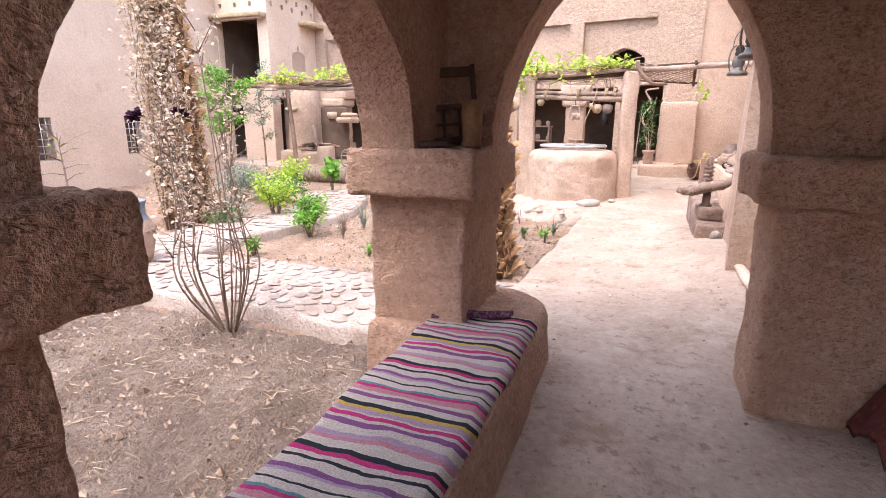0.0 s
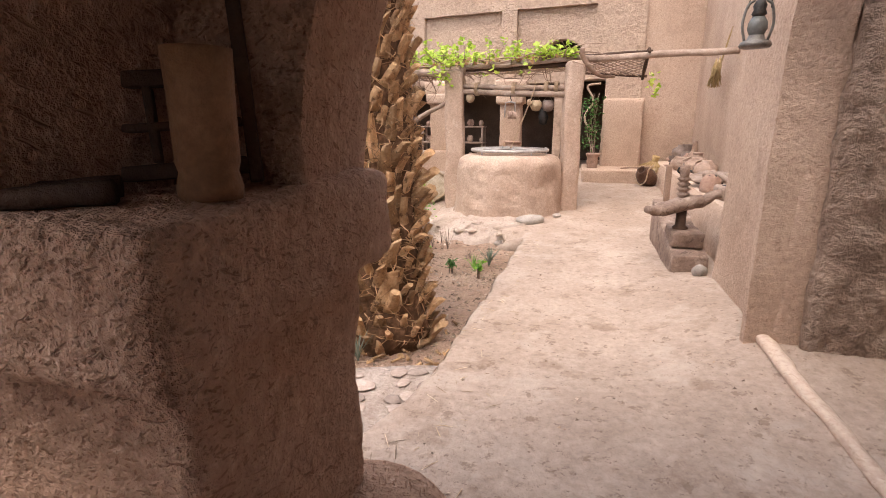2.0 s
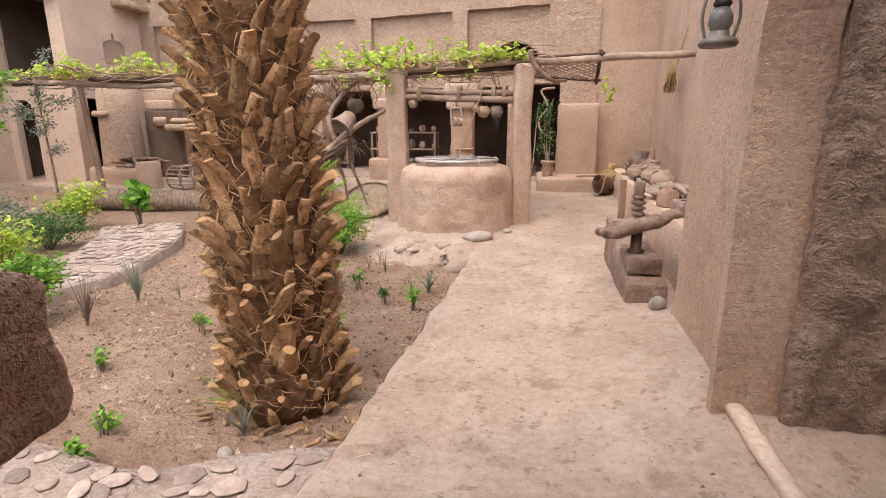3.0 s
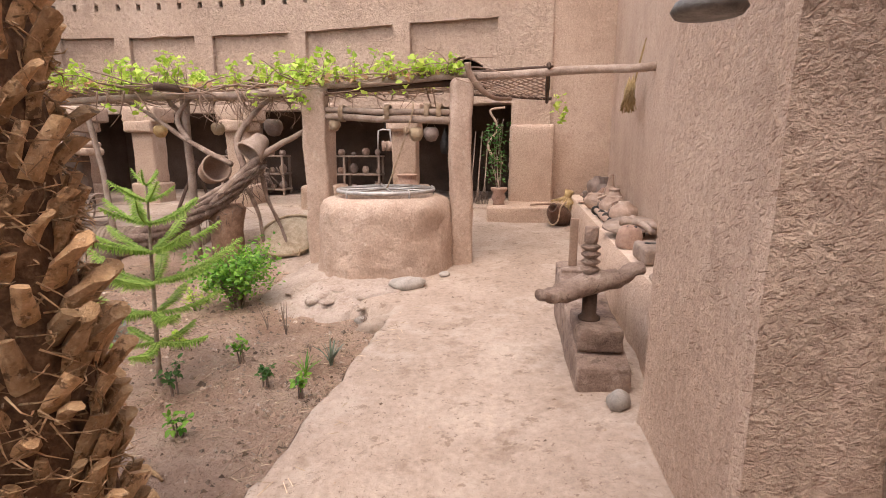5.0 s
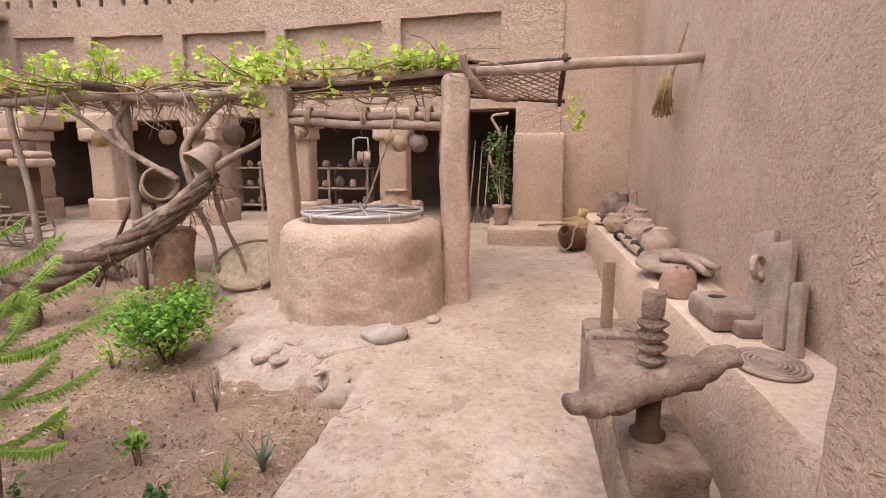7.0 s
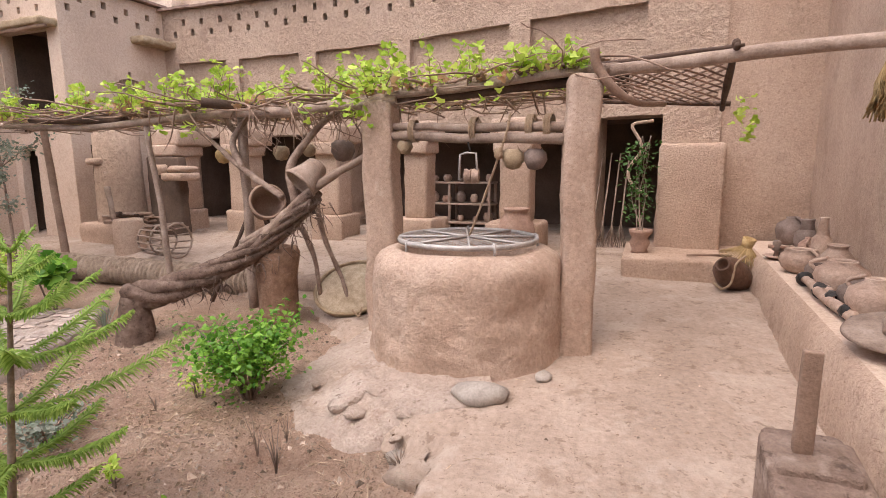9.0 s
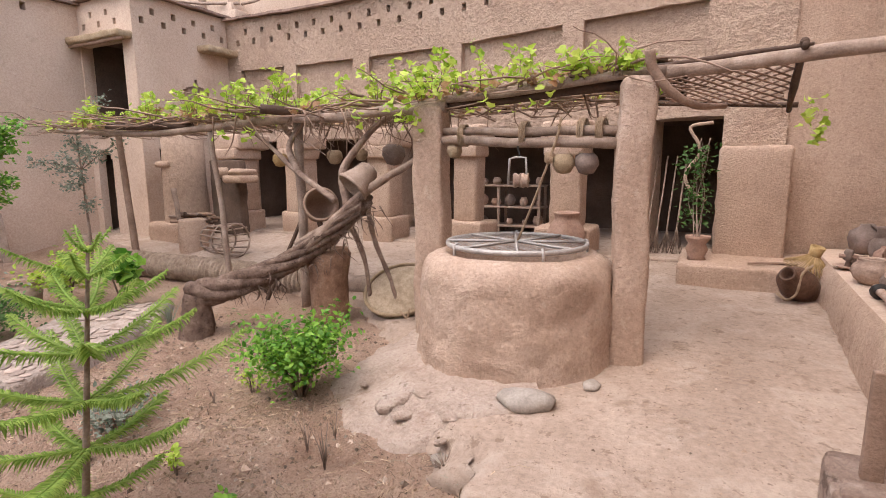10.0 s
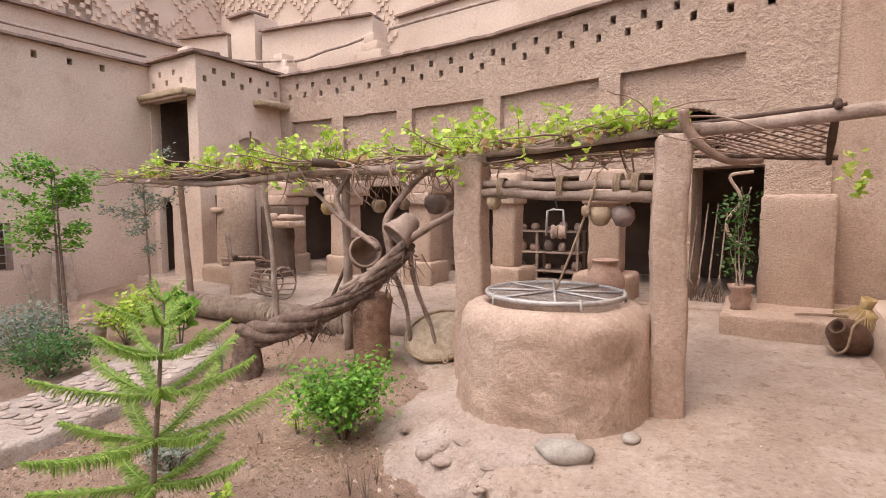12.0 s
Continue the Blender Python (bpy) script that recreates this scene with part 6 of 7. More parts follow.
part("block", lathe([(0.24, -0.2), (0.235, 0.1), (0.225, 0.42), (0.2, 0.45), (0, 0.44)], 20, Matrix.Translation((-7.25, 13.45, 0)), 0.012, 5), MUD, sb)
part("mallet", pole((-7.45, 13.35, 0.42), (-7.6, 13.4, 0.98), 0.035, 0.05, 0.01, 5), WOODGREY, sb)
bb = thing("broken_crate", "broken cane crate lying on its side", "crate")
for k in range(14):
    a = 6.2832 * k / 14
    part("cane", tube([(-6.55 + 0.0, 13.25 + 0.22 * math.cos(a), 0.16 + 0.22 * math.sin(a)), (-5.95, 13.3 + 0.27 * math.cos(a + 0.3), 0.18 + 0.27 * math.sin(a + 0.3))], 0.014, 5), WOODGREY, bb)
for x, r in ((-6.55, 0.22), (-6.25, 0.245), (-5.95, 0.27)):
    part("hoop", tube([(x, 13.27 + r * math.cos(a), 0.17 + r * math.sin(a)) for a in [6.2832 * j / 18 for j in range(19)]], 0.016, 5), WOODGREY, bb)

# ropy palm log and logs
lg = thing("palm_log", "fallen palm log with ridged ropy bark", "log")
p0, p1 = Vector((-7.7, 12.35, -0.16)), Vector((-3.7, 12.75, -0.22))
pts, rad = [], []
for k in range(361):
    pts.append(p0.lerp(p1, k / 360))
    rad.append(0.19 + 0.016 * math.sin(k * 0.95 + wob((k * 0.06, 3, 0), 1, 2.5)) + 0.014 * wob((k * 0.1, 0, 0), 1, 1))
part("trunk", tube(pts, rad, 18, amp=0.016, nscale=14), surf("grey_palm_bark", (0.18, 0.125, 0.09), (0.32, 0.24, 0.18), (0.44, 0.345, 0.27), 10, 0.95, 1.0, 60), lg)
for a, b, r in (((-3.4, 12.75, -0.2), (-1.9, 12.75, -0.12), 0.14), ((-2.6, 12.4, -0.3), (-1.6, 12.35, -0.24), 0.06)):
    t = thing("log", "pale debarked log on the ground", "log")
    part("trunk", pole(a, b, r, r * 0.9, 0.05, r * 30, 12), WOODGREY, t)
ps = thing("palm_stump", "reddish rotten palm stump under the vine", "stump")
part("body", lathe([(0.17, -0.6), (0.19, -0.4), (0.22, -0.25), (0.2, 0.1), (0.24, 0.4), (0.2, 0.46), (0, 0.42)], 20, Matrix.Translation((-2.86, 11.86, 0)), 0.045, 7), surf("rotten_palm", (0.17, 0.095, 0.06), (0.29, 0.175, 0.115), (0.40, 0.265, 0.185), 9, 1.0, 1.0, 40), ps)
tri_ = thing("stick_tripod", "tripod of dark sticks beside the vine", "tripod")
for a, b in (((-4.0, 12.0, -0.3), (-3.62, 12.5, 1.02)), ((-3.3, 12.6, -0.3), (-3.66, 12.45, 1.05)), ((-3.6, 12.9, -0.2), (-3.63, 12.5, 1.0))):
    part("stick", pole(a, b, 0.028, 0.02, 0.02, a[0]), WOODDARK, tri_)


def basket(name, c, r0, r1, h, rot, label, mat=STRAW, rings=10):
    """A coiled open basket."""
    t = thing(name, label, "basket")
    m = Matrix.Translation(c) @ Euler([radians(a) for a in rot]).to_matrix().to_4x4()
    prof = [(0, 0), (r0 * 0.8, 0)]
    for k in range(rings):
        f = k / (rings - 1)
        r = r0 + (r1 - r0) * f
        z = 0.02 + h * f
        prof += [(r, z), (r + 0.012, z + h / rings * 0.5)]
    prof += [(r1 - 0.015, h + 0.03), (r0 * 0.9, 0.05), (0, 0.03)]
    part("wall", lathe(prof, 24, m, 0.008, 9), mat, t)
    part("rim", tube([m @ Vector((r1 * math.cos(a), r1 * math.sin(a), h + 0.025)) for a in [6.2832 * j / 24 for j in range(25)]], 0.017, 6), mat, t)
    return t


basket("hanging_basket", (-2.26, 11.86, 1.34), 0.10, 0.17, 0.26, (140, 30, 0), "woven cone basket hung upside down on a limb", WOODGREY)
basket("hanging_basket", (-3.2, 12.1, 0.86), 0.15, 0.18, 0.32, (60, 60, 20), "brown creel basket lying on the vine limb", WOOD)
fan = thing("fan_basket", "wide flat palm-leaf basket resting on the ground", "basket")
bm = bmesh.new()
FM = Matrix.Translation((-2.14, 12.22, -0.02)) @ Euler((radians(52), radians(-14), radians(30))).to_matrix().to_4x4()
n, mm = 30, 10
grid = []
for j in range(mm + 1):
    row = []
    for k in range(n):
        a = 6.2832 * k / n
        f = j / mm
        row.append(bm.verts.new(FM @ Vector((0.42 * f * math.cos(a), 0.30 * f * math.sin(a), 0.07 * (1 - f * f) + 0.016 * math.sin(15 * a) * f + 0.006 * math.sin(f * 30)))))
    grid.append(row)
for a, b in zip(grid[1:], grid[2:]):
    for k in range(n):
        bm.faces.new((a[k], a[(k + 1) % n], b[(k + 1) % n], b[k]))
bm.faces.new(grid[1])
r = bmesh.ops.extrude_face_region(bm, geom=bm.faces[:])
for g in r["geom"]:
    if isinstance(g, bmesh.types.BMVert):
        g.co += Vector((0.0, 0.02, -0.05))
part("body", bm, surf("pale_palm_leaf", (0.34, 0.25, 0.16), (0.52, 0.41, 0.29), (0.66, 0.55, 0.41), 12, 0.9, 0.8, 90), fan)
part("rim", tube([FM @ Vector((0.425 * math.cos(a), 0.305 * math.sin(a), 0.01)) for a in [6.2832 * j / 30 for j in range(31)]], 0.02, 6), STRAW, fan)
part("handle", tube(smooth_path([FM @ Vector((-0.05, -0.30, 0.11)), FM @ Vector((0.0, -0.38, 0.08)), FM @ Vector((0.06, -0.30, 0.11))]), 0.012, 6), ROPE, fan)

# sheaf of dried stalks on the wall
sh = thing("dried_sheaf", "bunch of dried stalks hung on the wall", "plant")
part("stem", tube(smooth_path([(2.44, 11.62, 2.42), (2.42, 11.72, 2.25), (2.40, 11.85, 2.0)]), 0.006, 5), STRAWYELLOW, sh)
part("stem", tube(smooth_path([(2.44, 11.66, 2.36), (2.40, 11.72, 2.1), (2.38, 11.76, 1.95)]), 0.006, 5), STRAWYELLOW, sh)
for cx_, cy_ in ((2.38, 12.06), (2.37, 11.80)):
    bm = bmesh.new()
    for k in range(60):
        tube([(cx_, cy_, 2.05), (cx_ + rnd.uniform(-0.04, 0.03), cy_ + rnd.uniform(-0.06, 0.06), 1.9), (cx_ + rnd.uniform(-0.08, 0.04), cy_ + rnd.uniform(-0.11, 0.11), 1.62 + rnd.uniform(0, 0.15))], [0.004, 0.007], 3, bm)
    tagged(part("ear", bm, STRAWYELLOW, sh), kind="stuff")

# ---------------------------------------------------------------- garden plants


def blade_fan(name, x, y, h, n, mat, label, spread=0.6, seed=0, width=0.012, cat="plant"):
    t = thing(name, label, cat)
    z = soil_z(x, y) - 0.01
    rnd = random.Random(seed)
    v, f = [], []
    for k in range(n):
        a = rnd.uniform(0, 6.28)
        L = h * rnd.uniform(0.6, 1.1)
        s = spread * rnd.uniform(0.2, 1.0)
        d = Vector((math.cos(a), math.sin(a), 0))
        side = Vector((-d.y, d.x, 0)) * width
        o = len(v)
        for j in range(5):
            q = j / 4
            p = Vector((x, y, z)) + d * (s * L * q ** 1.5) + Vector((0, 0, L * (q - 0.25 * s * q * q)))
            w = (1 - q) ** 0.6 if j < 4 else 0.05
            v += [p - side * w, p + Vector((0, 0, width * 0.4)), p + side * w]
        for j in range(4):
            b = o + 3 * j
            f += [(b, b + 1, b + 4, b + 3), (b + 1, b + 2, b + 5, b + 4)]
    ob = raw("blade", v, f, mat, t)
    tagged(ob, kind="stuff")
    return t


def shrub(name, x, y, r, h, n, mat, label, size=(0.03, 0.06), seed=0, stems=8, lobes=False, cat="shrub", z=None, low=0.15, twig=TWIG, dense=0):
    t = thing(name, label, cat)
    z = soil_z(x, y) - 0.02 if z is None else z
    rnd = random.Random(seed)
    spots = []
    ends = []
    for k in range(stems):
        a, b = rnd.uniform(0, 6.28), rnd.uniform(0.2, 0.9)
        e = Vector((x + r * b * math.cos(a), y + r * b * math.sin(a), z + h * rnd.uniform(0.55, 0.95)))
        mid = Vector((x, y, z)).lerp(e, 0.5) + Vector((0, 0, h * 0.12))
        bm = tube(smooth_path([(x + 0.02 * math.cos(a), y + 0.02 * math.sin(a), z), mid, e], 4), [0.012 * h + 0.004, 0.003], 5)
        part("stem", bm, twig, t)
        ends.append((mid, e))
    for k in range(n):
        mid, e = ends[rnd.randrange(stems)]
        c = mid.lerp(e, rnd.uniform(-0.2, 1.1))
        o = Vector((rnd.gauss(0, 1), rnd.gauss(0, 1), rnd.gauss(0, 0.8))).normalized() * rnd.random() ** 0.5 * r * 0.42
        p = c + o
        if p.z > z + h * low:
            spots.append(p)
    for k in range(dense):
        o = Vector((rnd.gauss(0, 1), rnd.gauss(0, 1), rnd.gauss(0, 1))).normalized() * rnd.uniform(0.5, 1.0)
        o *= 1 + wob(o, 2.6, 0.55, seed)
        p = Vector((x + o.x * r, y + o.y * r, z + h * (0.54 + 0.46 * o.z)))
        if wob(p, 8, 1, seed) > -0.02:
            spots.append(p)
    leaves(spots, mat, "leaf", t, size, lobes, seed)
    return t


shrub("rose_bush", -1.98, 10.38, 0.46, 0.74, 2000, GREEN, "bright green leafy bush in the bed", (0.03, 0.058), 1, 20, dense=900)
shrub("yellowing_weed", -2.42, 10.3, 0.18, 0.3, 120, VINE, "small yellow-green weed beside the bush", (0.025, 0.045), 2, 5)
for k, (x, y, h, mt, lb) in enumerate(((-0.83, 8.6, 0.20, GREENDARK, "small dark green seedling in the bed"), (-0.50, 8.45, 0.22, GREEN, "young seedling with pale leaves"), (-1.22, 9.0, 0.26, GREEN, "thin seedling on a bare stem"), (-1.42, 8.42, 0.28, GREENDARK, "bushy dark seedling by the tree"), (-1.9, 9.2, 0.2, VINE, "low yellowing weed in soil"), (-2.15, 8.5, 0.18, GREEN, "small weed in the soil"), (-1.05, 7.9, 0.18, GREEN, "small weed in the soil"), (-2.6, 9.0, 0.22, GREEN, "small weed in the soil"), (-2.1, 7.6, 0.2, GREEN, "small weed in the soil"), (-1.75, 6.2, 0.16, GREEN, "small weed by the palm"), (-2.4, 6.9, 0.2, GREEN, "small weed by the palm"), (-1.6, 5.9, 0.18, GREEN, "small weed by the cobbles"))):
    shrub("seedling", x, y, 0.09, h, 46, mt, lb, (0.03, 0.055), 50 + k, 4, cat="plant")
blade_fan("leek", -0.47, 9.02, 0.26, 20, SAGE, "clump of broad grey-green leaves at the path edge", 0.7, 4, 0.014)
blade_fan("leek", -0.62, 8.85, 0.2, 12, GREEN, "small clump of strap leaves", 0.8, 5, 0.012)
blade_fan("palm_seedling", -1.10, 6.62, 0.42, 26, GREEN, "green palm seedling at the trunk foot", 1.3, 6, 0.007)
blade_fan("dry_grass", -0.98, 6.35, 0.26, 26, SAGE, "grey tuft of dry grass", 0.7, 7, 0.006)
blade_fan("dry_stalks", -1.12, 9.65, 0.32, 12, TWIG, "dry bare stalks in the bed", 0.4, 8, 0.007)
blade_fan("dry_stalks", -3.2, 8.2, 0.45, 60, SAGE, "grey-green clump of stiff stalks", 0.5, 9, 0.007)
blade_fan("dry_stalks", -4.35, 10.9, 0.5, 40, SAGE, "grey stalks beside the vine stump", 0.45, 10, 0.006)
blade_fan("dry_stalks", -3.2, 7.6, 0.5, 40, TWIG, "dry brown stalk clump", 0.45, 12, 0.006)
blade_fan("dry_tuft", -0.42, 9.92, 0.16, 70, TWIG, "brown dry tuft in the broken corner of the apron", 1.1, 21, 0.004)
blade_fan("dry_tuft", -0.28, 9.86, 0.13, 50, SAGE, "grey dry tuft at the path corner", 1.2, 22, 0.004)
for k, (x, y, h) in enumerate(((-1.35, 9.75, 0.34), (-1.28, 9.95, 0.28), (-2.55, 10.0, 0.2), (-0.75, 9.3, 0.16), (-1.85, 8.05, 0.2), (-2.9, 8.4, 0.24))):
    blade_fan("dry_stalks", x, y, h, 9, TWIG, "few dry bare stems in the bed", 0.5, 30 + k, 0.004)
shrub("lavender", -2.75, 9.35, 0.34, 0.32, 500, SAGE, "grey lavender clump in soil", (0.025, 0.05), 60, 16, low=0.05)
shrub("lavender", -5.9, 9.8, 0.55, 0.55, 1200, GREENDARK, "dark green rosemary mound by path", (0.025, 0.05), 61, 18, low=0.03, dense=1500)
shrub("lavender", -7.0, 9.9, 0.7, 0.75, 1500, SAGE, "grey-green rosemary mound by path", (0.03, 0.06), 62, 18, low=0.03, dense=1500)
shrub("lavender", -5.6, 8.0, 0.4, 0.4, 700, SAGE, "silver lavender mound beside the cobbles", (0.025, 0.05), 63, 14, low=0.03)
shrub("lavender", -5.2, 7.4, 0.35, 0.4, 600, GREENDARK, "dark herb mound beside the cobbles", (0.025, 0.05), 64, 14, low=0.03)
shrub("green_bush", -3.75, 7.6, 0.32, 0.62, 1200, GREEN, "light green leafy bush by the cobbles", (0.035, 0.06), 65, 10)
shrub("green_bush", -4.9, 8.3, 0.42, 0.8, 1000, VINE, "yellow-green bush by the garden path", (0.04, 0.07), 66, 10)
shrub("green_bush", -6.6, 11.0, 0.45, 0.75, 700, VINE, "yellow-green bush before the log", (0.05, 0.09), 67, 9)
shrub("squash_plant", -5.65, 11.2, 0.3, 0.85, 60, GREEN, "tall stem with broad green leaves", (0.10, 0.16), 68, 4, True)
shrub("green_weed", -3.74, 6.4, 0.16, 0.28, 220, GREEN, "bright green tuft beside the cobbles", (0.03, 0.05), 69, 8)
shrub("green_weed", -4.05, 4.25, 0.22, 0.2, 160, SAGE, "grey-green leafy weed in the soil", (0.05, 0.09), 70, 8)


def sapling(x, y, h, stems, n, mat, label, seed, size, crown, r=0.035):
    t = thing("sapling", label, "tree")
    rnd = random.Random(seed)
    z = soil_z(x, y) - 0.03
    spots = []
    for k in range(stems):
        bx = x + 0.22 * k
        top = Vector((bx + rnd.uniform(-0.15, 0.15), y + rnd.uniform(-0.1, 0.1), z + h * rnd.uniform(0.85, 1.0)))
        pts = smooth_path([(bx, y, z), (bx + rnd.uniform(-0.05, 0.05), y, z + h * 0.4), top], 6)
        part("trunk", tube(pts, [r, 0.008], 7, amp=0.004), TWIG, t)
        for j in range(12):
            p = pts[min(len(pts) - 1, int(len(pts) * rnd.uniform(0.45, 0.99)))]
            a = rnd.uniform(0, 6.28)
            e = p + Vector((math.cos(a) * crown * 1.4, math.sin(a) * crown * 1.4, rnd.uniform(0.0, 0.5))) * rnd.uniform(0.4, 1)
            part("branch", tube([p, p.lerp(e, 0.5) + Vector((0, 0, 0.04)), e], [0.010, 0.003], 4), TWIG, t)
            for i in range(n // (12 * stems)):
                spots.append(p.lerp(e, rnd.uniform(0.3, 1.1)) + Vector((rnd.gauss(0, 0.06), rnd.gauss(0, 0.06), rnd.gauss(0, 0.055))))
    leaves(spots, mat, "crown", t, size, False, seed)
    return t


sapling(-8.25, 10.85, 2.8, 2, 2800, GREEN, "slender fruit sapling with two stems and fresh leaves", 71, (0.045, 0.08), 0.5)
sapling(-8.3, 12.3, 2.5, 1, 1100, SAGE, "thin grey-leaved olive sapling", 72, (0.04, 0.07), 0.5, 0.03)
sapling(-9.7, 8.2, 1.5, 1, 60, VINE, "bare thin sapling by the long wall", 73, (0.03, 0.05), 0.5, 0.025)

# araucaria: whorls of branches, each with two rows of needled branchlets
ar = thing("araucaria_sapling", "young araucaria with tiered feathery green branches", "tree")
foot, top = Vector((-1.60, 8.50, -0.6)), Vector((-1.68, 8.72, 0.97))
part("trunk", tube([foot.lerp(top, k / 10) for k in range(11)], [0.022, 0.007], 8, amp=0.003), TWIG, ar)
rnd = random.Random(81)
for tier, (f, L, nb, up) in enumerate(((0.28, 0.46, 5, 0.16), (0.42, 0.62, 5, 0.22), (0.56, 0.64, 6, 0.30), (0.70, 0.54, 6, 0.38), (0.83, 0.42, 6, 0.46), (0.93, 0.26, 5, 0.55), (1.0, 0.11, 4, 1.0))):
    c = foot.lerp(top, f)
    for k in range(nb):
        a = 6.2832 * (k + 0.5 * (tier % 2)) / nb + rnd.uniform(-0.25, 0.25)
        d = Vector((math.cos(a), math.sin(a), 0))
        side = Vector((-d.y, d.x, 0))
        Lk, droop, n = L * rnd.uniform(0.65, 1.15), rnd.uniform(0.08, 0.2), max(8, int(L / 0.0135))
        bend = rnd.uniform(-0.08, 0.08)
        axis = [c + d * (Lk * q) + side * (bend * q * q) + Vector((0, 0, up * Lk * q - droop * Lk * q * (1 - q) * 2.0)) for q in [j / n for j in range(n + 1)]]
        stem = part("branch", tube(axis[::3] + [axis[-1]], [0.008, 0.004], 5), NEEDLE, ar)
        v, fc_ = [], []
        for j in range(1, n + 1):
            q, p = j / n, axis[j]
            fwd = (axis[j] - axis[j - 1]).normalized()
            w = 0.088 * (Lk / 0.6) ** 0.5 * (0.5 + 0.6 * q) * (1 - 0.75 * q ** 6)
            for sgn in (-1, 1):
                for lift in (0.12, -0.55):
                    ln = w * rnd.uniform(0.8, 1.15)
                    way = (side * sgn * (1.0 if lift > 0 else 0.65) + fwd * rnd.uniform(0.45, 0.75) + Vector((0, 0, lift + rnd.uniform(-0.15, 0.15)))).normalized()
                    thick = way.cross(Vector((0, 0, 1))).normalized() * 0.0048
                    tip, mid_ = p + way * ln + Vector((0, 0, -0.25 * ln)), p + way * ln * 0.55
                    o = len(v)
                    v += [p - thick * 0.7, p + thick * 0.7, mid_ + thick, mid_ - thick, tip, mid_ + Vector((0, 0, 0.006))]
                    fc_ += [(o, o + 1, o + 5), (o + 1, o + 2, o + 5), (o + 3, o, o + 5), (o + 2, o + 4, o + 5), (o + 4, o + 3, o + 5)]
        tagged(raw("needle_spray", v, fc_, NEEDLE, stem, False), kind="stuff")

# dry climber bush in front of the second palm
dry = thing("dry_bush", "leafless fan-shaped bush with papery dry leaves", "shrub")
rnd = random.Random(91)
bx, by = -2.30, 4.42
bz = dark_earth_z(bx, by) - 0.05
spots, fl = [], []
for k in range(17):
    a = rnd.uniform(0, 6.28)
    s = rnd.uniform(0.12, 0.32)
    p0 = Vector((bx + 0.03 * math.cos(a), by + 0.03 * math.sin(a), bz))
    p1 = p0 + Vector((s * math.cos(a), s * math.sin(a), 0.55))
    p2 = p1 + Vector((-0.3 * s * math.cos(a) + rnd.uniform(-0.12, 0.05), -0.3 * s * math.sin(a), 0.5))
    p3 = p2 + Vector((rnd.uniform(-0.35, 0.12), rnd.uniform(-0.12, 0.12), rnd.uniform(0.6, 1.25)))
    pts = smooth_path([p0, p1, p2, p3], 6)
    part("stem", tube(pts, [0.0085, 0.0025], 5, amp=0.002), TWIG, dry)
    for j in range(7):
        i = rnd.randrange(6, len(pts))
        e = pts[i] + Vector((rnd.uniform(-0.22, 0.22), rnd.uniform(-0.2, 0.2), rnd.uniform(0.0, 0.28)))
        part("twig", tube([pts[i], e], [0.005, 0.002], 3), TWIG, dry)
        for q in range(8):
            spots.append(pts[i].lerp(e, rnd.uniform(0.3, 1.05)) + Vector((rnd.gauss(0, 0.03), rnd.gauss(0, 0.03), rnd.gauss(0, 0.04))))
leaves([p for p in spots if p.z > 0.35] + spots[:60], DRYLEAF, "leaf", dry, (0.022, 0.045), False, 92)
part("hoop", tube([(bx + 0.27 * math.cos(a), by + 0.27 * math.sin(a), 0.42 + 0.03 * math.sin(3 * a)) for a in [6.2832 * j / 20 for j in range(21)]], 0.005, 5, amp=0.003), TWIG, dry)
for x, y, z in ((-2.95, 4.35, 1.18), (-2.55, 4.4, 1.2)):
    leaves([(x + rnd.gauss(0, 0.018), y + rnd.gauss(0, 0.018), z + rnd.gauss(0, 0.015)) for q in range(40)], PURPLE, "flower", dry, (0.03, 0.045), True, 93, "dark purple bloom")
cl = thing("dry_climber", "withered pale climber on the palm trunk", "climber")
bm = bmesh.new()
spots = []
for k in range(16):
    f = 0
    p = Vector((-5.9 + rnd.uniform(-0.3, 0.45), 7.25 + rnd.uniform(-0.2, 0.1), -0.5))
    pts = [p]
    for j in range(9):
        p = p + Vector((rnd.uniform(-0.14, 0.06), rnd.uniform(-0.03, 0.06), 0.42))
        pts.append(p)
        for q in range(26):
            spots.append(p + Vector((rnd.gauss(0, 0.11), rnd.gauss(0, 0.08), rnd.uniform(-0.2, 0.2))))
    tube(pts, [0.012, 0.004], 4, bm)
tagged(part("stem", bm, TWIG, cl), kind="stuff")
leaves(spots, DRYLEAF, "leaf", cl, (0.05, 0.085), False, 94)

# painted urn
urn = thing("painted_urn", "tall clay urn with a blue glazed neck", "urn")
UM = Matrix.Translation((-4.45, 5.35, -0.44))
part("body", lathe([(0, 0), (0.15, 0), (0.19, 0.15), (0.235, 0.35), (0.23, 0.46), (0.18, 0.54)], 26, UM, 0.004, 5), CLAY, urn)
part("neck", lathe([(0.18, 0.54), (0.16, 0.6), (0.165, 0.7), (0.185, 0.74), (0.16, 0.745), (0.14, 0.66), (0.1, 0.5), (0, 0.4)], 26, UM), BLUEGLAZE, urn, "blue glazed neck")
for k in range(16):
    a = 6.2832 * k / 16
    part("boss", lathe([(0.018, -0.01), (0.02, 0.012), (0, 0.018)], 8, UM @ Matrix.Translation((0.237 * math.cos(a), 0.237 * math.sin(a), 0.42)) @ Euler((0, radians(90), 0)).to_matrix().to_4x4()), CLAYGREY, urn)
pot("plant_pot", -7.05, 10.75, 0.2, 0.36, CLAY, "plain clay pot with a small tree", 0.85, 0.8, z=-0.46, cat="pot")

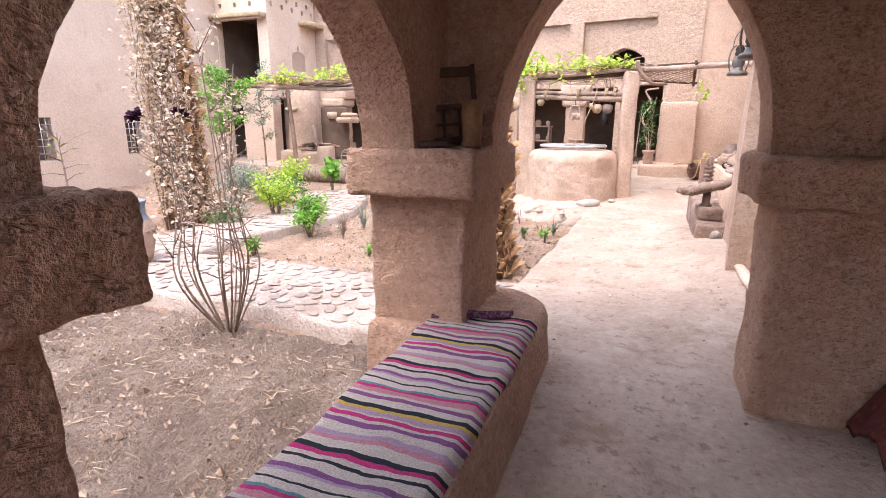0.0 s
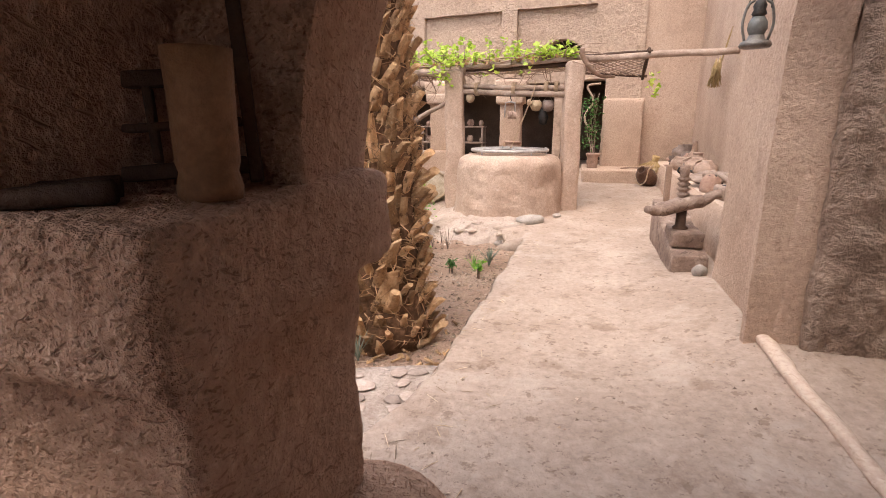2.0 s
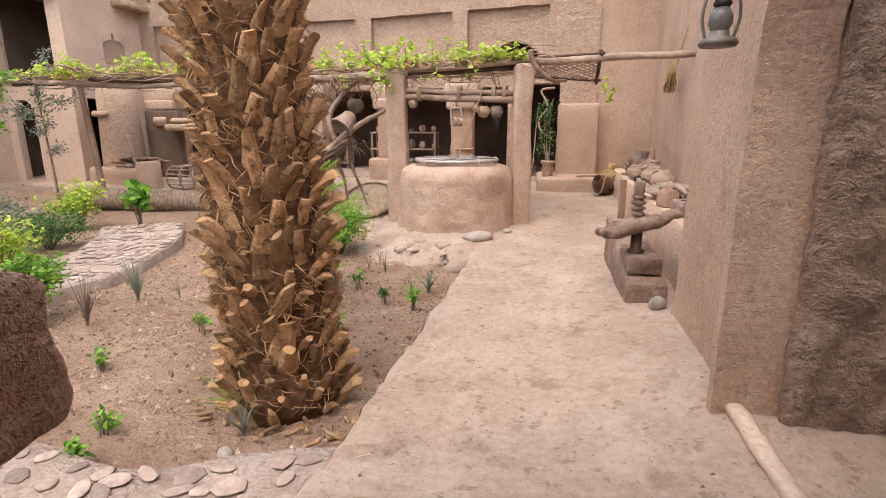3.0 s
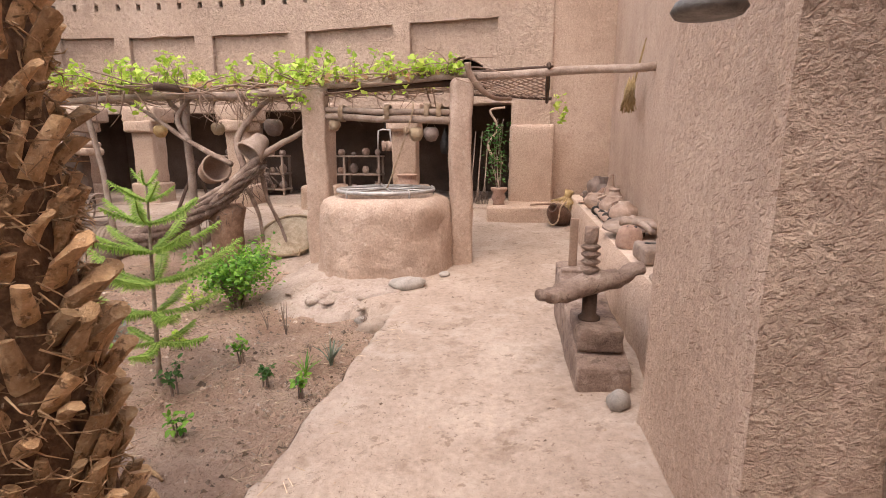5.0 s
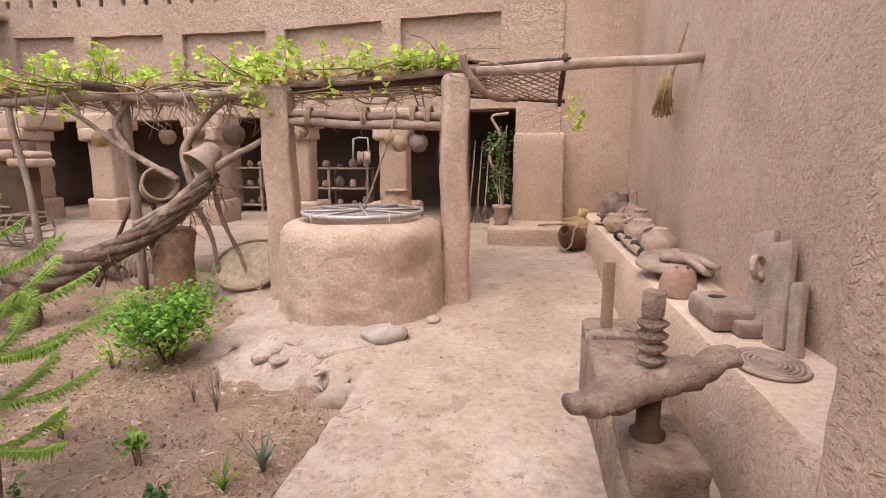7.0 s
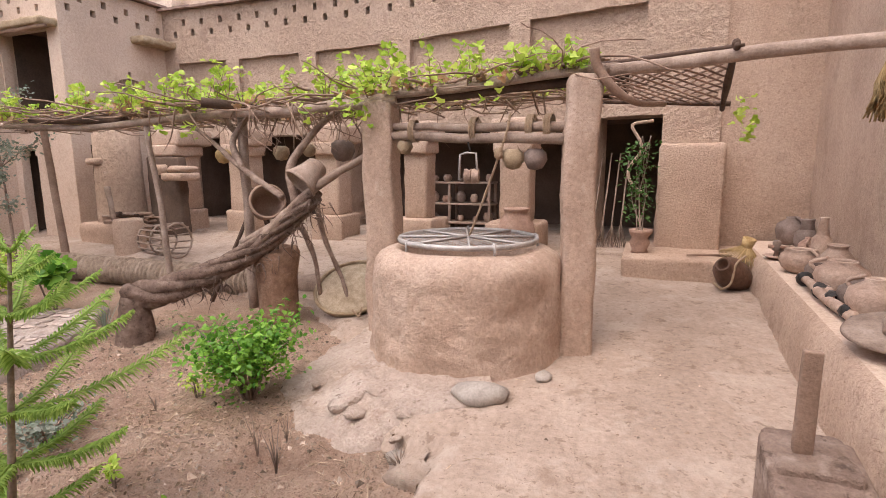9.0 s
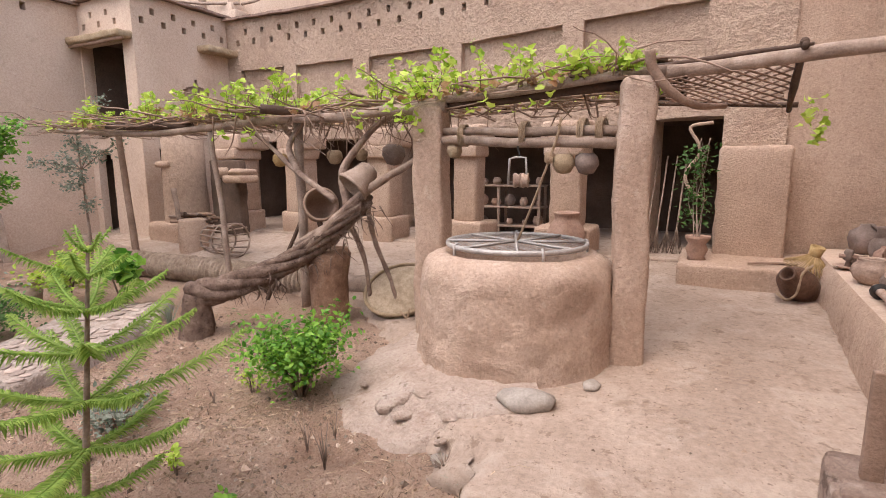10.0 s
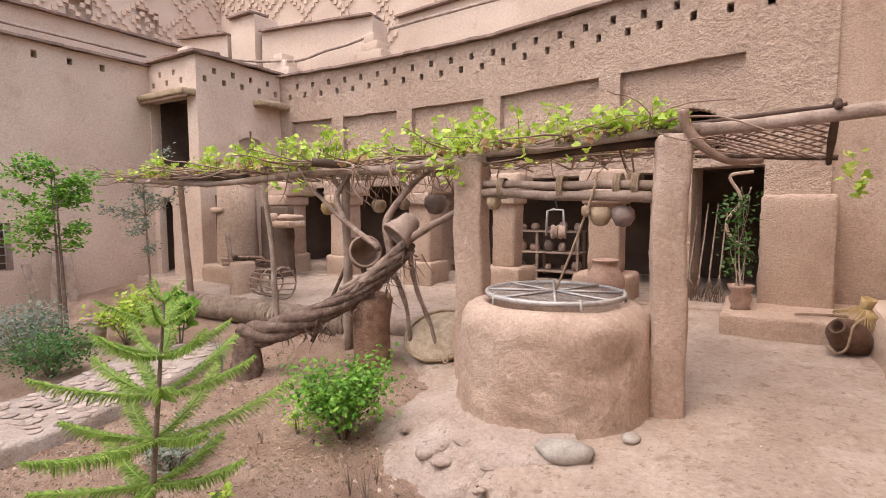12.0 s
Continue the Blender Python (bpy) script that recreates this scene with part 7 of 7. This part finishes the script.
# window grilles in the long wall
for k, (y0, y1, z0, z1) in enumerate(WINDOWS):
    g = tagged(new("window_%d" % (k + 1)), "small dark window behind an iron grille", "window", kind="structure")
    # Dark plate at the back carries the unlit room's shade in its colour.
    part("shade_plate", rbox((-11.55, y0 - 0.02, z0 - 0.02), (-11.5, y1 + 0.02, z1 + 0.02), 0.005, 0.3, 0.0), DARKIN, g)
    for j in range(6):
        y = y0 + (y1 - y0) * j / 5
        part("bar", tube([(-11.17, y, z0), (-11.17, y, z1)], 0.009, 5), IRON, g)
    for j in range(7):
        z = z0 + (z1 - z0) * j / 6
        part("bar", tube([(-11.18, y0, z), (-11.18, y1, z)], 0.009, 5), IRON, g)
lr = thing("leaning_boards", "old boards leaning on the long wall", "boards")
for k, (y, l) in enumerate(((11.75, 1.25), (12.1, 1.0), (11.5, 0.9))):
    part("board", rbox((-0.02, -0.07, 0), (0.02, 0.07, l), 0.01, 0.2, 0.006, k, Matrix.Translation((-10.7, y, -0.45)) @ Euler((radians(-10 + 8 * k), radians(-16), 0)).to_matrix().to_4x4()), WOODGREY, lr)

# loft canopy, beam stub and lintel ledges
cn = thing("loft_canopy", "sagging thatch canopy over the loft opening", "canopy")
part("slab", rbox((-11.15, 13.75, 3.86), (-9.38, 14.1, 4.0), 0.05, 0.12, 0.03, 3), STRAW, cn)
part("lintel", pole((-11.15, 13.85, 3.84), (-9.4, 13.85, 3.84), 0.04, 0.04, 0.02, 5), WOOD, cn)
cn = thing("wall_canopy", "small slab hood on the tower wall", "canopy")
part("slab", rbox((-9.4, 15.5, 3.86), (-9.0, 16.4, 4.0), 0.04, 0.1, 0.02, 8), STRAW, cn)

# ---------------------------------------------------------------- upper terraces above the parapets


def merlon(x, y, z, w, h, d, label="stepped mud merlon on the parapet"):
    t = thing("merlon", label, "merlon", "stepped merlons")
    for k in range(4):
        s = 1 - 0.22 * k
        part("step", rbox((x - w * s / 2, y - d / 2, z + h * k / 4 - 0.02), (x + w * s / 2, y + d / 2, z + h * (k + 1) / 4), 0.02, 0.15, 0.01, x + k), MUD_PALE, t)


def slab_wall(name, line, thick, z0, z1, label, cop=True, flip=1):
    Wall(line, thick, z0, z1, flip).build(name, MUD_PALE, label, 0.5, 0.02)
    if cop:
        coping(name.replace("wall", "trim"), line, z1, 0.15, flip, "slate coping of the terrace wall")


slab_wall("wall_terrace_west", [(-12.6, 2.0), (-12.6, 16.6)], 0.3, 4.2, 5.75, "terrace parapet wall of pale mud")
slab_wall("wall_terrace_north", [(-7.0, 18.1), (-3.3, 17.7), (0.5, 17.1)], 0.3, 4.2, 6.2, "terrace parapet wall of pale mud")
slab_wall("wall_turret_west", [(-13.7, 16.5), (-12.1, 16.9)], 0.8, 4.2, 6.35, "small turret wall of pale mud")
slab_wall("wall_turret_east", [(-10.9, 17.1), (-7.5, 17.7)], 0.8, 4.2, 6.25, "small turret wall of pale mud")
slab_wall("wall_turret_core", [(-12.0, 16.95), (-11.0, 16.95)], 0.8, 4.2, 6.75, "square chimney turret of mud")
Wall([(-18.0, 8.0), (-18.0, 21.0), (-9.5, 23.0)], 0.5, 3.0, 11.0, 1).hole(5.2, 6.0, 7.4, 8.5, 0.2).hole(7.4, 8.2, 7.2, 8.2, 0.2).hole(9.6, 10.4, 7.4, 8.5, 0.2).build("wall_facade_far", MUD_PALE, "far facade with carved niches", 0.8, 0.02)
pf_ = Wall([(-9.0, 22.0), (-2.0, 21.0)], 0.3, 4.2, 9.0)
for k in range(9):
    pf_.hole(1.0 + 0.62 * k, 1.35 + 0.62 * k, 7.3, 7.75)
    pf_.hole(0.7 + 0.62 * k, 1.05 + 0.62 * k, 8.0, 8.4, 0.1)
pf_.build("wall_screen_far", MUD_PALE, "pierced patterned screen wall against the sky", 0.8, 0.0)
for x, y, z, w in ((-11.6, 15.4, 4.75, 1.3), (-12.8, 15.1, 4.75, 0.7), (-9.9, 16.95, 4.72, 1.0), (-6.9, 17.0, 4.72, 0.9)):
    merlon(x, y, z, w, 0.75, 0.4)
merlon(-11.4, 10.6, 4.75, 0.5, 0.8, 1.3)
for a, b in (((-12.2, 4, 5.2), (-12.2, 14.6, 5.2)), ((-11.2, 16.0, 5.3), (-9.5, 16.9, 5.25)), ((-9.5, 17.0, 5.25), (-7.0, 17.0, 5.5)), ((-6.6, 17.2, 5.6), (-0.5, 16.6, 5.6))):
    t = thing("terrace_rail", "thin pole rail on the terrace", "rail")
    part("pole", pole(a, b, 0.035, 0.03, 0.05, a[0], 7), WOODGREY, t)

# stepped lozenges and rows of raised bricks carved on the far facade
v, f = [], []
for p0, d, n, length in ((Vector((-18.0, 9.0, 0)), Vector((0, 1, 0)), Vector((1, 0, 0)), 12.0), (Vector((-18.0, 21.0, 0)), Vector((0.9734, 0.229, 0)), Vector((0.229, -0.9734, 0)), 8.6)):
    for i in range(int(length / 0.16)):
        for j in range(20):
            lozenge = abs(i % 10 - 5) + abs(j % 10 - 5)
            if lozenge not in (2, 5) or j == 0:
                continue
            c = p0 + d * (0.16 * i) + Vector((0, 0, 7.2 + 0.16 * j)) + n * 0.02
            o = len(v)
            for dn in (-0.05, 0.05):
                for a, b in ((-1, -1), (1, -1), (1, 1), (-1, 1)):
                    v.append(c + d * (a * 0.07) + Vector((0, 0, b * 0.07)) + n * dn)
            f += [(o + 4, o + 5, o + 6, o + 7), (o, o + 1, o + 5, o + 4), (o + 1, o + 2, o + 6, o + 5), (o + 2, o + 3, o + 7, o + 6), (o + 3, o, o + 4, o + 7)]
tagged(raw("trim_carving", v, f, MUD_PALE, smooth=False), "raised mud-brick lozenges on the far facade", "carving", kind="structure")

# ---------------------------------------------------------------- stones, litter, cobbles
rnd = random.Random(101)


def stone_mesh(seed, flat=0.5, name="stone", mat=STONE, seg=9):
    bm = bmesh.new()
    lathe([(0, -0.5), (0.7, -0.38), (0.98, -0.05), (0.92, 0.2), (0.6, 0.42), (0, 0.5)], seg, None, 0.28, 1.4, seed, bm=bm)
    bmesh.ops.recalc_face_normals(bm, faces=bm.faces)
    me = bpy.data.meshes.new(name)
    bm.to_mesh(me)
    bm.free()
    me.materials.append(mat)
    me.polygons.foreach_set("use_smooth", [True] * len(me.polygons))
    return me


ROUND = [stone_mesh(k + 1.5, seg=14) for k in range(5)]
for x, y, r, h, lb in ((-0.13, 10.58, 0.20, 0.16, "smooth grey river stone at the well foot"), (0.22, 11.02, 0.09, 0.07, "rough pale stone by the post"), (-0.45, 10.0, 0.11, 0.10, "rough mud-covered stone at the bed corner"), (-2.6, 4.55, 0.06, 0.07, "white stone by the dry bush"), (-1.0, 6.2, 0.06, 0.06, "pale stone at the palm foot"), (1.52, 7.9, 0.09, 0.12, "stone at the buttress foot")):
    ob = new("stone", ROUND[int(abs(x) * 40) % 5])
    g = path_z(x, y) if x > path_edge(y) else soil_z(x, y)
    ob.matrix_basis = Matrix.Translation((x, y, g + h * 0.25)) @ Euler((0, 0, 0.12 if r > 0.15 else x * 7)).to_matrix().to_4x4() @ Matrix.Diagonal((r, r * 0.72, h, 1))
    tagged(ob, lb, "stone")
RUBBLE = [stone_mesh(k + 40.5, name="rubble_stone", mat=LIME, seg=12) for k in range(4)]
for k in range(8):
    f_ = rnd.random()
    x, y = -1.5 + 1.4 * f_ + rnd.uniform(-0.2, 0.14), 10.75 - 0.75 * f_ + rnd.uniform(-0.22, 0.2)
    r = 0.05 + 0.12 * rnd.random() ** 1.5
    ob = new("rubble_stone", RUBBLE[k % 4])
    g = path_z(x, y) if x > path_edge(y) else (path_z(path_edge(y), y) - 0.06)
    ob.matrix_basis = Matrix.Translation((x, y, g + r * 0.10)) @ Euler((rnd.uniform(-0.3, 0.3), rnd.uniform(-0.3, 0.3), k)).to_matrix().to_4x4() @ Matrix.Diagonal((r, r * rnd.uniform(0.55, 0.95), r * rnd.uniform(0.45, 0.8), 1))
    tagged(ob, "mud-caked rubble stone by the well", "stone", "well rubble")
# worn lime apron that slopes from the well foot into the bed
v, f = [], []
rings, seg = 26, 72
for j in range(rings + 1):
    for k in range(seg + 1):
        a = radians(168 + 132 * k / seg)
        q = j / rings
        reach = ramp(math.degrees(a), (168, 1.18), (195, 1.42), (220, 1.62), (245, 1.78), (262, 1.72), (275, 1.45), (300, 1.1)) + wob((a * 3, 0, 2), 1.0, 0.16) + wob((a * 11, 0, 5), 1.0, 0.06)
        r = 0.84 + (reach - 0.84) * q
        x, y = WC.x + r * math.cos(a), WC.y + r * math.sin(a)
        rim = path_z(x, y) if x > path_edge(y) else max(soil_z(x, y) + 0.01, path_z(path_edge(y), y) - 0.30 * (path_edge(y) - x))
        z = rim + 0.018 + 0.05 * (1 - q) ** 2 + wob((x, y, 4), 4, 0.03) + wob((x, y, 1), 11, 0.014) - 0.10 * max(0.0, q - 0.86) / 0.14
        v.append((x, y, z))
for j in range(rings):
    for k in range(seg):
        o = j * (seg + 1) + k
        f.append((o, o + 1, o + seg + 2, o + seg + 1))
tagged(raw("pavement_apron", v, f, LIME), "crumbling pale lime apron round the well foot", "apron", kind="structure")
# crumbs of earth, straw and gravel
v, f = [], []
for k in range(42000):
    x, y = rnd.uniform(-5.5, 0.2), rnd.uniform(1.5, 11.8)
    if wob((x, y, 3), 1.7, 1, 5) + 0.7 * wob((x, y, 3), 6, 1, 2) < rnd.uniform(-0.75, 0.35):
        continue
    if x > path_edge(y) - 0.02:
        if rnd.random() < 0.75:
            continue
        x = rnd.uniform(path_edge(y), 1.5)
    g = path_z(x, y) if x > path_edge(y) else max(soil_z(x, y), dark_earth_z(x, y)) if y < 4.85 else soil_z(x, y)
    s = 0.005 + 0.022 * rnd.random() ** 3 + (0.018 if k % 60 == 0 else 0)
    if x > path_edge(y):
        s *= 0.6
    o = len(v)
    a = rnd.uniform(0, 6.28)
    for dx, dy, dz in ((1, 0, 0), (-0.5, 0.8, 0), (-0.6, -0.7, 0), (0.1, 0, 1.0)):
        v.append((x + s * (dx * math.cos(a) - dy * math.sin(a)) * rnd.uniform(0.7, 1.5), y + s * (dx * math.sin(a) + dy * math.cos(a)), g - 0.003 + dz * s * 0.9))
    f += [(o, o + 1, o + 3), (o + 1, o + 2, o + 3), (o + 2, o, o + 3)]
tagged(raw("gravel", v, f, surf("earth_crumbs", (0.16, 0.10, 0.07), (0.33, 0.235, 0.17), (0.58, 0.48, 0.40), 9, 1.0, 0.3, 60, 0.0, vary=0.55), smooth=False), "scattered earth crumbs and gravel", "gravel", kind="stuff")
v, f = [], []
for k in range(16000):
    x, y = rnd.uniform(-4.5, 0.1), rnd.uniform(1.5, 11.8)
    if wob((x, y, 7), 1.4, 1, 3) + 0.7 * wob((x, y, 1), 5, 1, 2) < rnd.uniform(-0.6, 0.4):
        continue
    if x > path_edge(y) and rnd.random() < 0.85:
        continue
    g = path_z(x, y) if x > path_edge(y) else max(soil_z(x, y), dark_earth_z(x, y)) if y < 4.85 else soil_z(x, y)
    a, L = rnd.uniform(0, 6.28), rnd.uniform(0.015, 0.06)
    d, n = Vector((math.cos(a), math.sin(a), rnd.uniform(-0.1, 0.2))) * L, Vector((-math.sin(a), math.cos(a), 0)) * 0.0022
    p = Vector((x, y, g + 0.006))
    o = len(v)
    v += [p - d - n, p + d - n, p + d + n, p - d + n, p + Vector((0, 0, 0.004))]
    f += [(o, o + 1, o + 4), (o + 1, o + 2, o + 4), (o + 2, o + 3, o + 4), (o + 3, o, o + 4)]
tagged(raw("straw_litter", v, f, surf("straw_litter", (0.20, 0.13, 0.08), (0.42, 0.31, 0.21), (0.62, 0.51, 0.39), 9, 1.0, 0.3, 60, 0.0, vary=0.55), smooth=False), "short straw and twig litter on the soil", "litter", kind="stuff")
spots = []
while len(spots) < 1500:
    x, y = rnd.uniform(-4.6, -0.2), rnd.uniform(5.9, 11.6)
    if x < path_edge(y) - 0.06 and wob((x, y, 2), 1.3, 1, 7) + 0.6 * wob((x, y, 5), 4.5, 1, 1) > rnd.uniform(-0.1, 0.5):
        spots.append((x, y, max(soil_z(x, y), path_z(path_edge(y), y) - 0.3 * (path_edge(y) - x) if y > 10 else -1) + 0.012))
DEADLEAF = leafy("fallen_leaf", (0.16, 0.10, 0.065), (0.46, 0.33, 0.22), 0.9)
tagged(leaves(spots, DEADLEAF, "leaf_litter", None, (0.014, 0.036), False, 102, upright=0.0), "brown fallen leaves drifted on the soil", "litter", kind="stuff")
for k in range(40):
    a = rnd.uniform(0, 6.28)
    x, y = -0.93 + rnd.uniform(0.35, 0.8) * math.cos(a), 6.8 + rnd.uniform(0.35, 0.8) * math.sin(a)
    if x < path_edge(y) - 0.05:
        t = thing("fallen_leaf_base", "dry palm chip on the soil", "palm chip", "palm chips")
        part("chip", pole((x, y, soil_z(x, y) + 0.012), (x + rnd.uniform(-0.12, 0.12), y + rnd.uniform(-0.1, 0.1), soil_z(x, y) + 0.02), 0.008, 0.014, 0.01, k, 5, 3), PALMSTUB, t)

# cobbled garden paths: a mortar bed with flat stones
STRANDS = ([(-8.0, 4.6), (-5.2, 5.0), (-3.6, 5.3), (-2.2, 5.35), (-1.2, 5.25), (-0.55, 5.45), (0.0, 5.6)], [(-4.6, 5.4), (-4.75, 6.6), (-4.6, 7.8), (-4.5, 9.0), (-4.9, 10.2), (-5.6, 11.2)])
HALF = (0.62, 0.55)
cob = tagged(new("pavement_cobbles"), "cobbled garden path set in pale mortar", "path", kind="structure")
spots = []
for si, (strand, half) in enumerate(zip(STRANDS, HALF)):
    c = smooth_path([(*p, 0) for p in strand], 10)
    nv = 9
    v, f = [], []
    for i, p in enumerate(c):
        t = (c[min(i + 1, len(c) - 1)] - c[max(0, i - 1)]).normalized()
        n = Vector((-t.y, t.x, 0))
        for k in range(nv + 4):
            u = max(-1, min(1, -1 + 2 * (k - 2) / (nv - 1)))
            e = half * (1 + wob((p.x, p.y, u), 1.7, 0.10))
            q = p + n * (e * u * (1.03 if k in (1, nv + 2) else 1.06 if k in (0, nv + 3) else 1))
            z = -0.375 + wob((q.x, q.y, 0), 3, 0.012) - (0.03 if k in (1, nv + 2) else 0.2 if k in (0, nv + 3) else 0)
            v.append((q.x, q.y, z + 0.012 * si))
        if i < len(c) - 1:
            L = (c[i + 1] - p).length
            for k in range(int(L / 0.16 + rnd.random())):
                for u in [-0.86 + 0.215 * j for j in range(9)]:
                    spots.append((p + t * rnd.uniform(0, L) + n * (half * u + rnd.uniform(-0.03, 0.03)), si))
    w = nv + 4
    for i in range(len(c) - 1):
        for k in range(w - 1):
            f.append((i * w + k, i * w + k + 1, (i + 1) * w + k + 1, (i + 1) * w + k))
    raw("mortar_bed", v, f, MORTAR, cob)
COBS = [stone_mesh(k + 20.5, name="cobble", mat=COBBLE, seg=8) for k in range(7)]
spots.sort(key=lambda s: (s[0] - Vector((-1.5, 5.2, 0))).length)
kept = []
for p, si in spots:
    if all((p.xy - q.xy).length > 0.088 for q in kept[-400:]):
        kept.append(Vector((p.x, p.y, 0.012 * si)))
rest_v, rest_f = [], []
for i, p in enumerate(kept[:1500]):
    r = rnd.uniform(0.046, 0.08)
    me = COBS[rnd.randrange(7)]
    mm_ = Matrix.Translation((p.x, p.y, -0.368 + p.z)) @ Euler((rnd.uniform(-0.08, 0.08), rnd.uniform(-0.08, 0.08), rnd.uniform(0, 6.28))).to_matrix().to_4x4() @ Matrix.Diagonal((r, r * rnd.uniform(0.55, 1.0), rnd.uniform(0.016, 0.024), 1))
    if i < 300:
        ob = new("cobble", me)
        ob.parent = cob
        ob.matrix_basis = mm_
    else:
        o_ = len(rest_v)
        rest_v += [mm_ @ v.co for v in me.vertices]
        rest_f += [tuple(o_ + j for j in pl_.vertices) for pl_ in me.polygons]
tagged(raw("far_cobble", rest_v, rest_f, COBBLE, cob), kind="stuff")
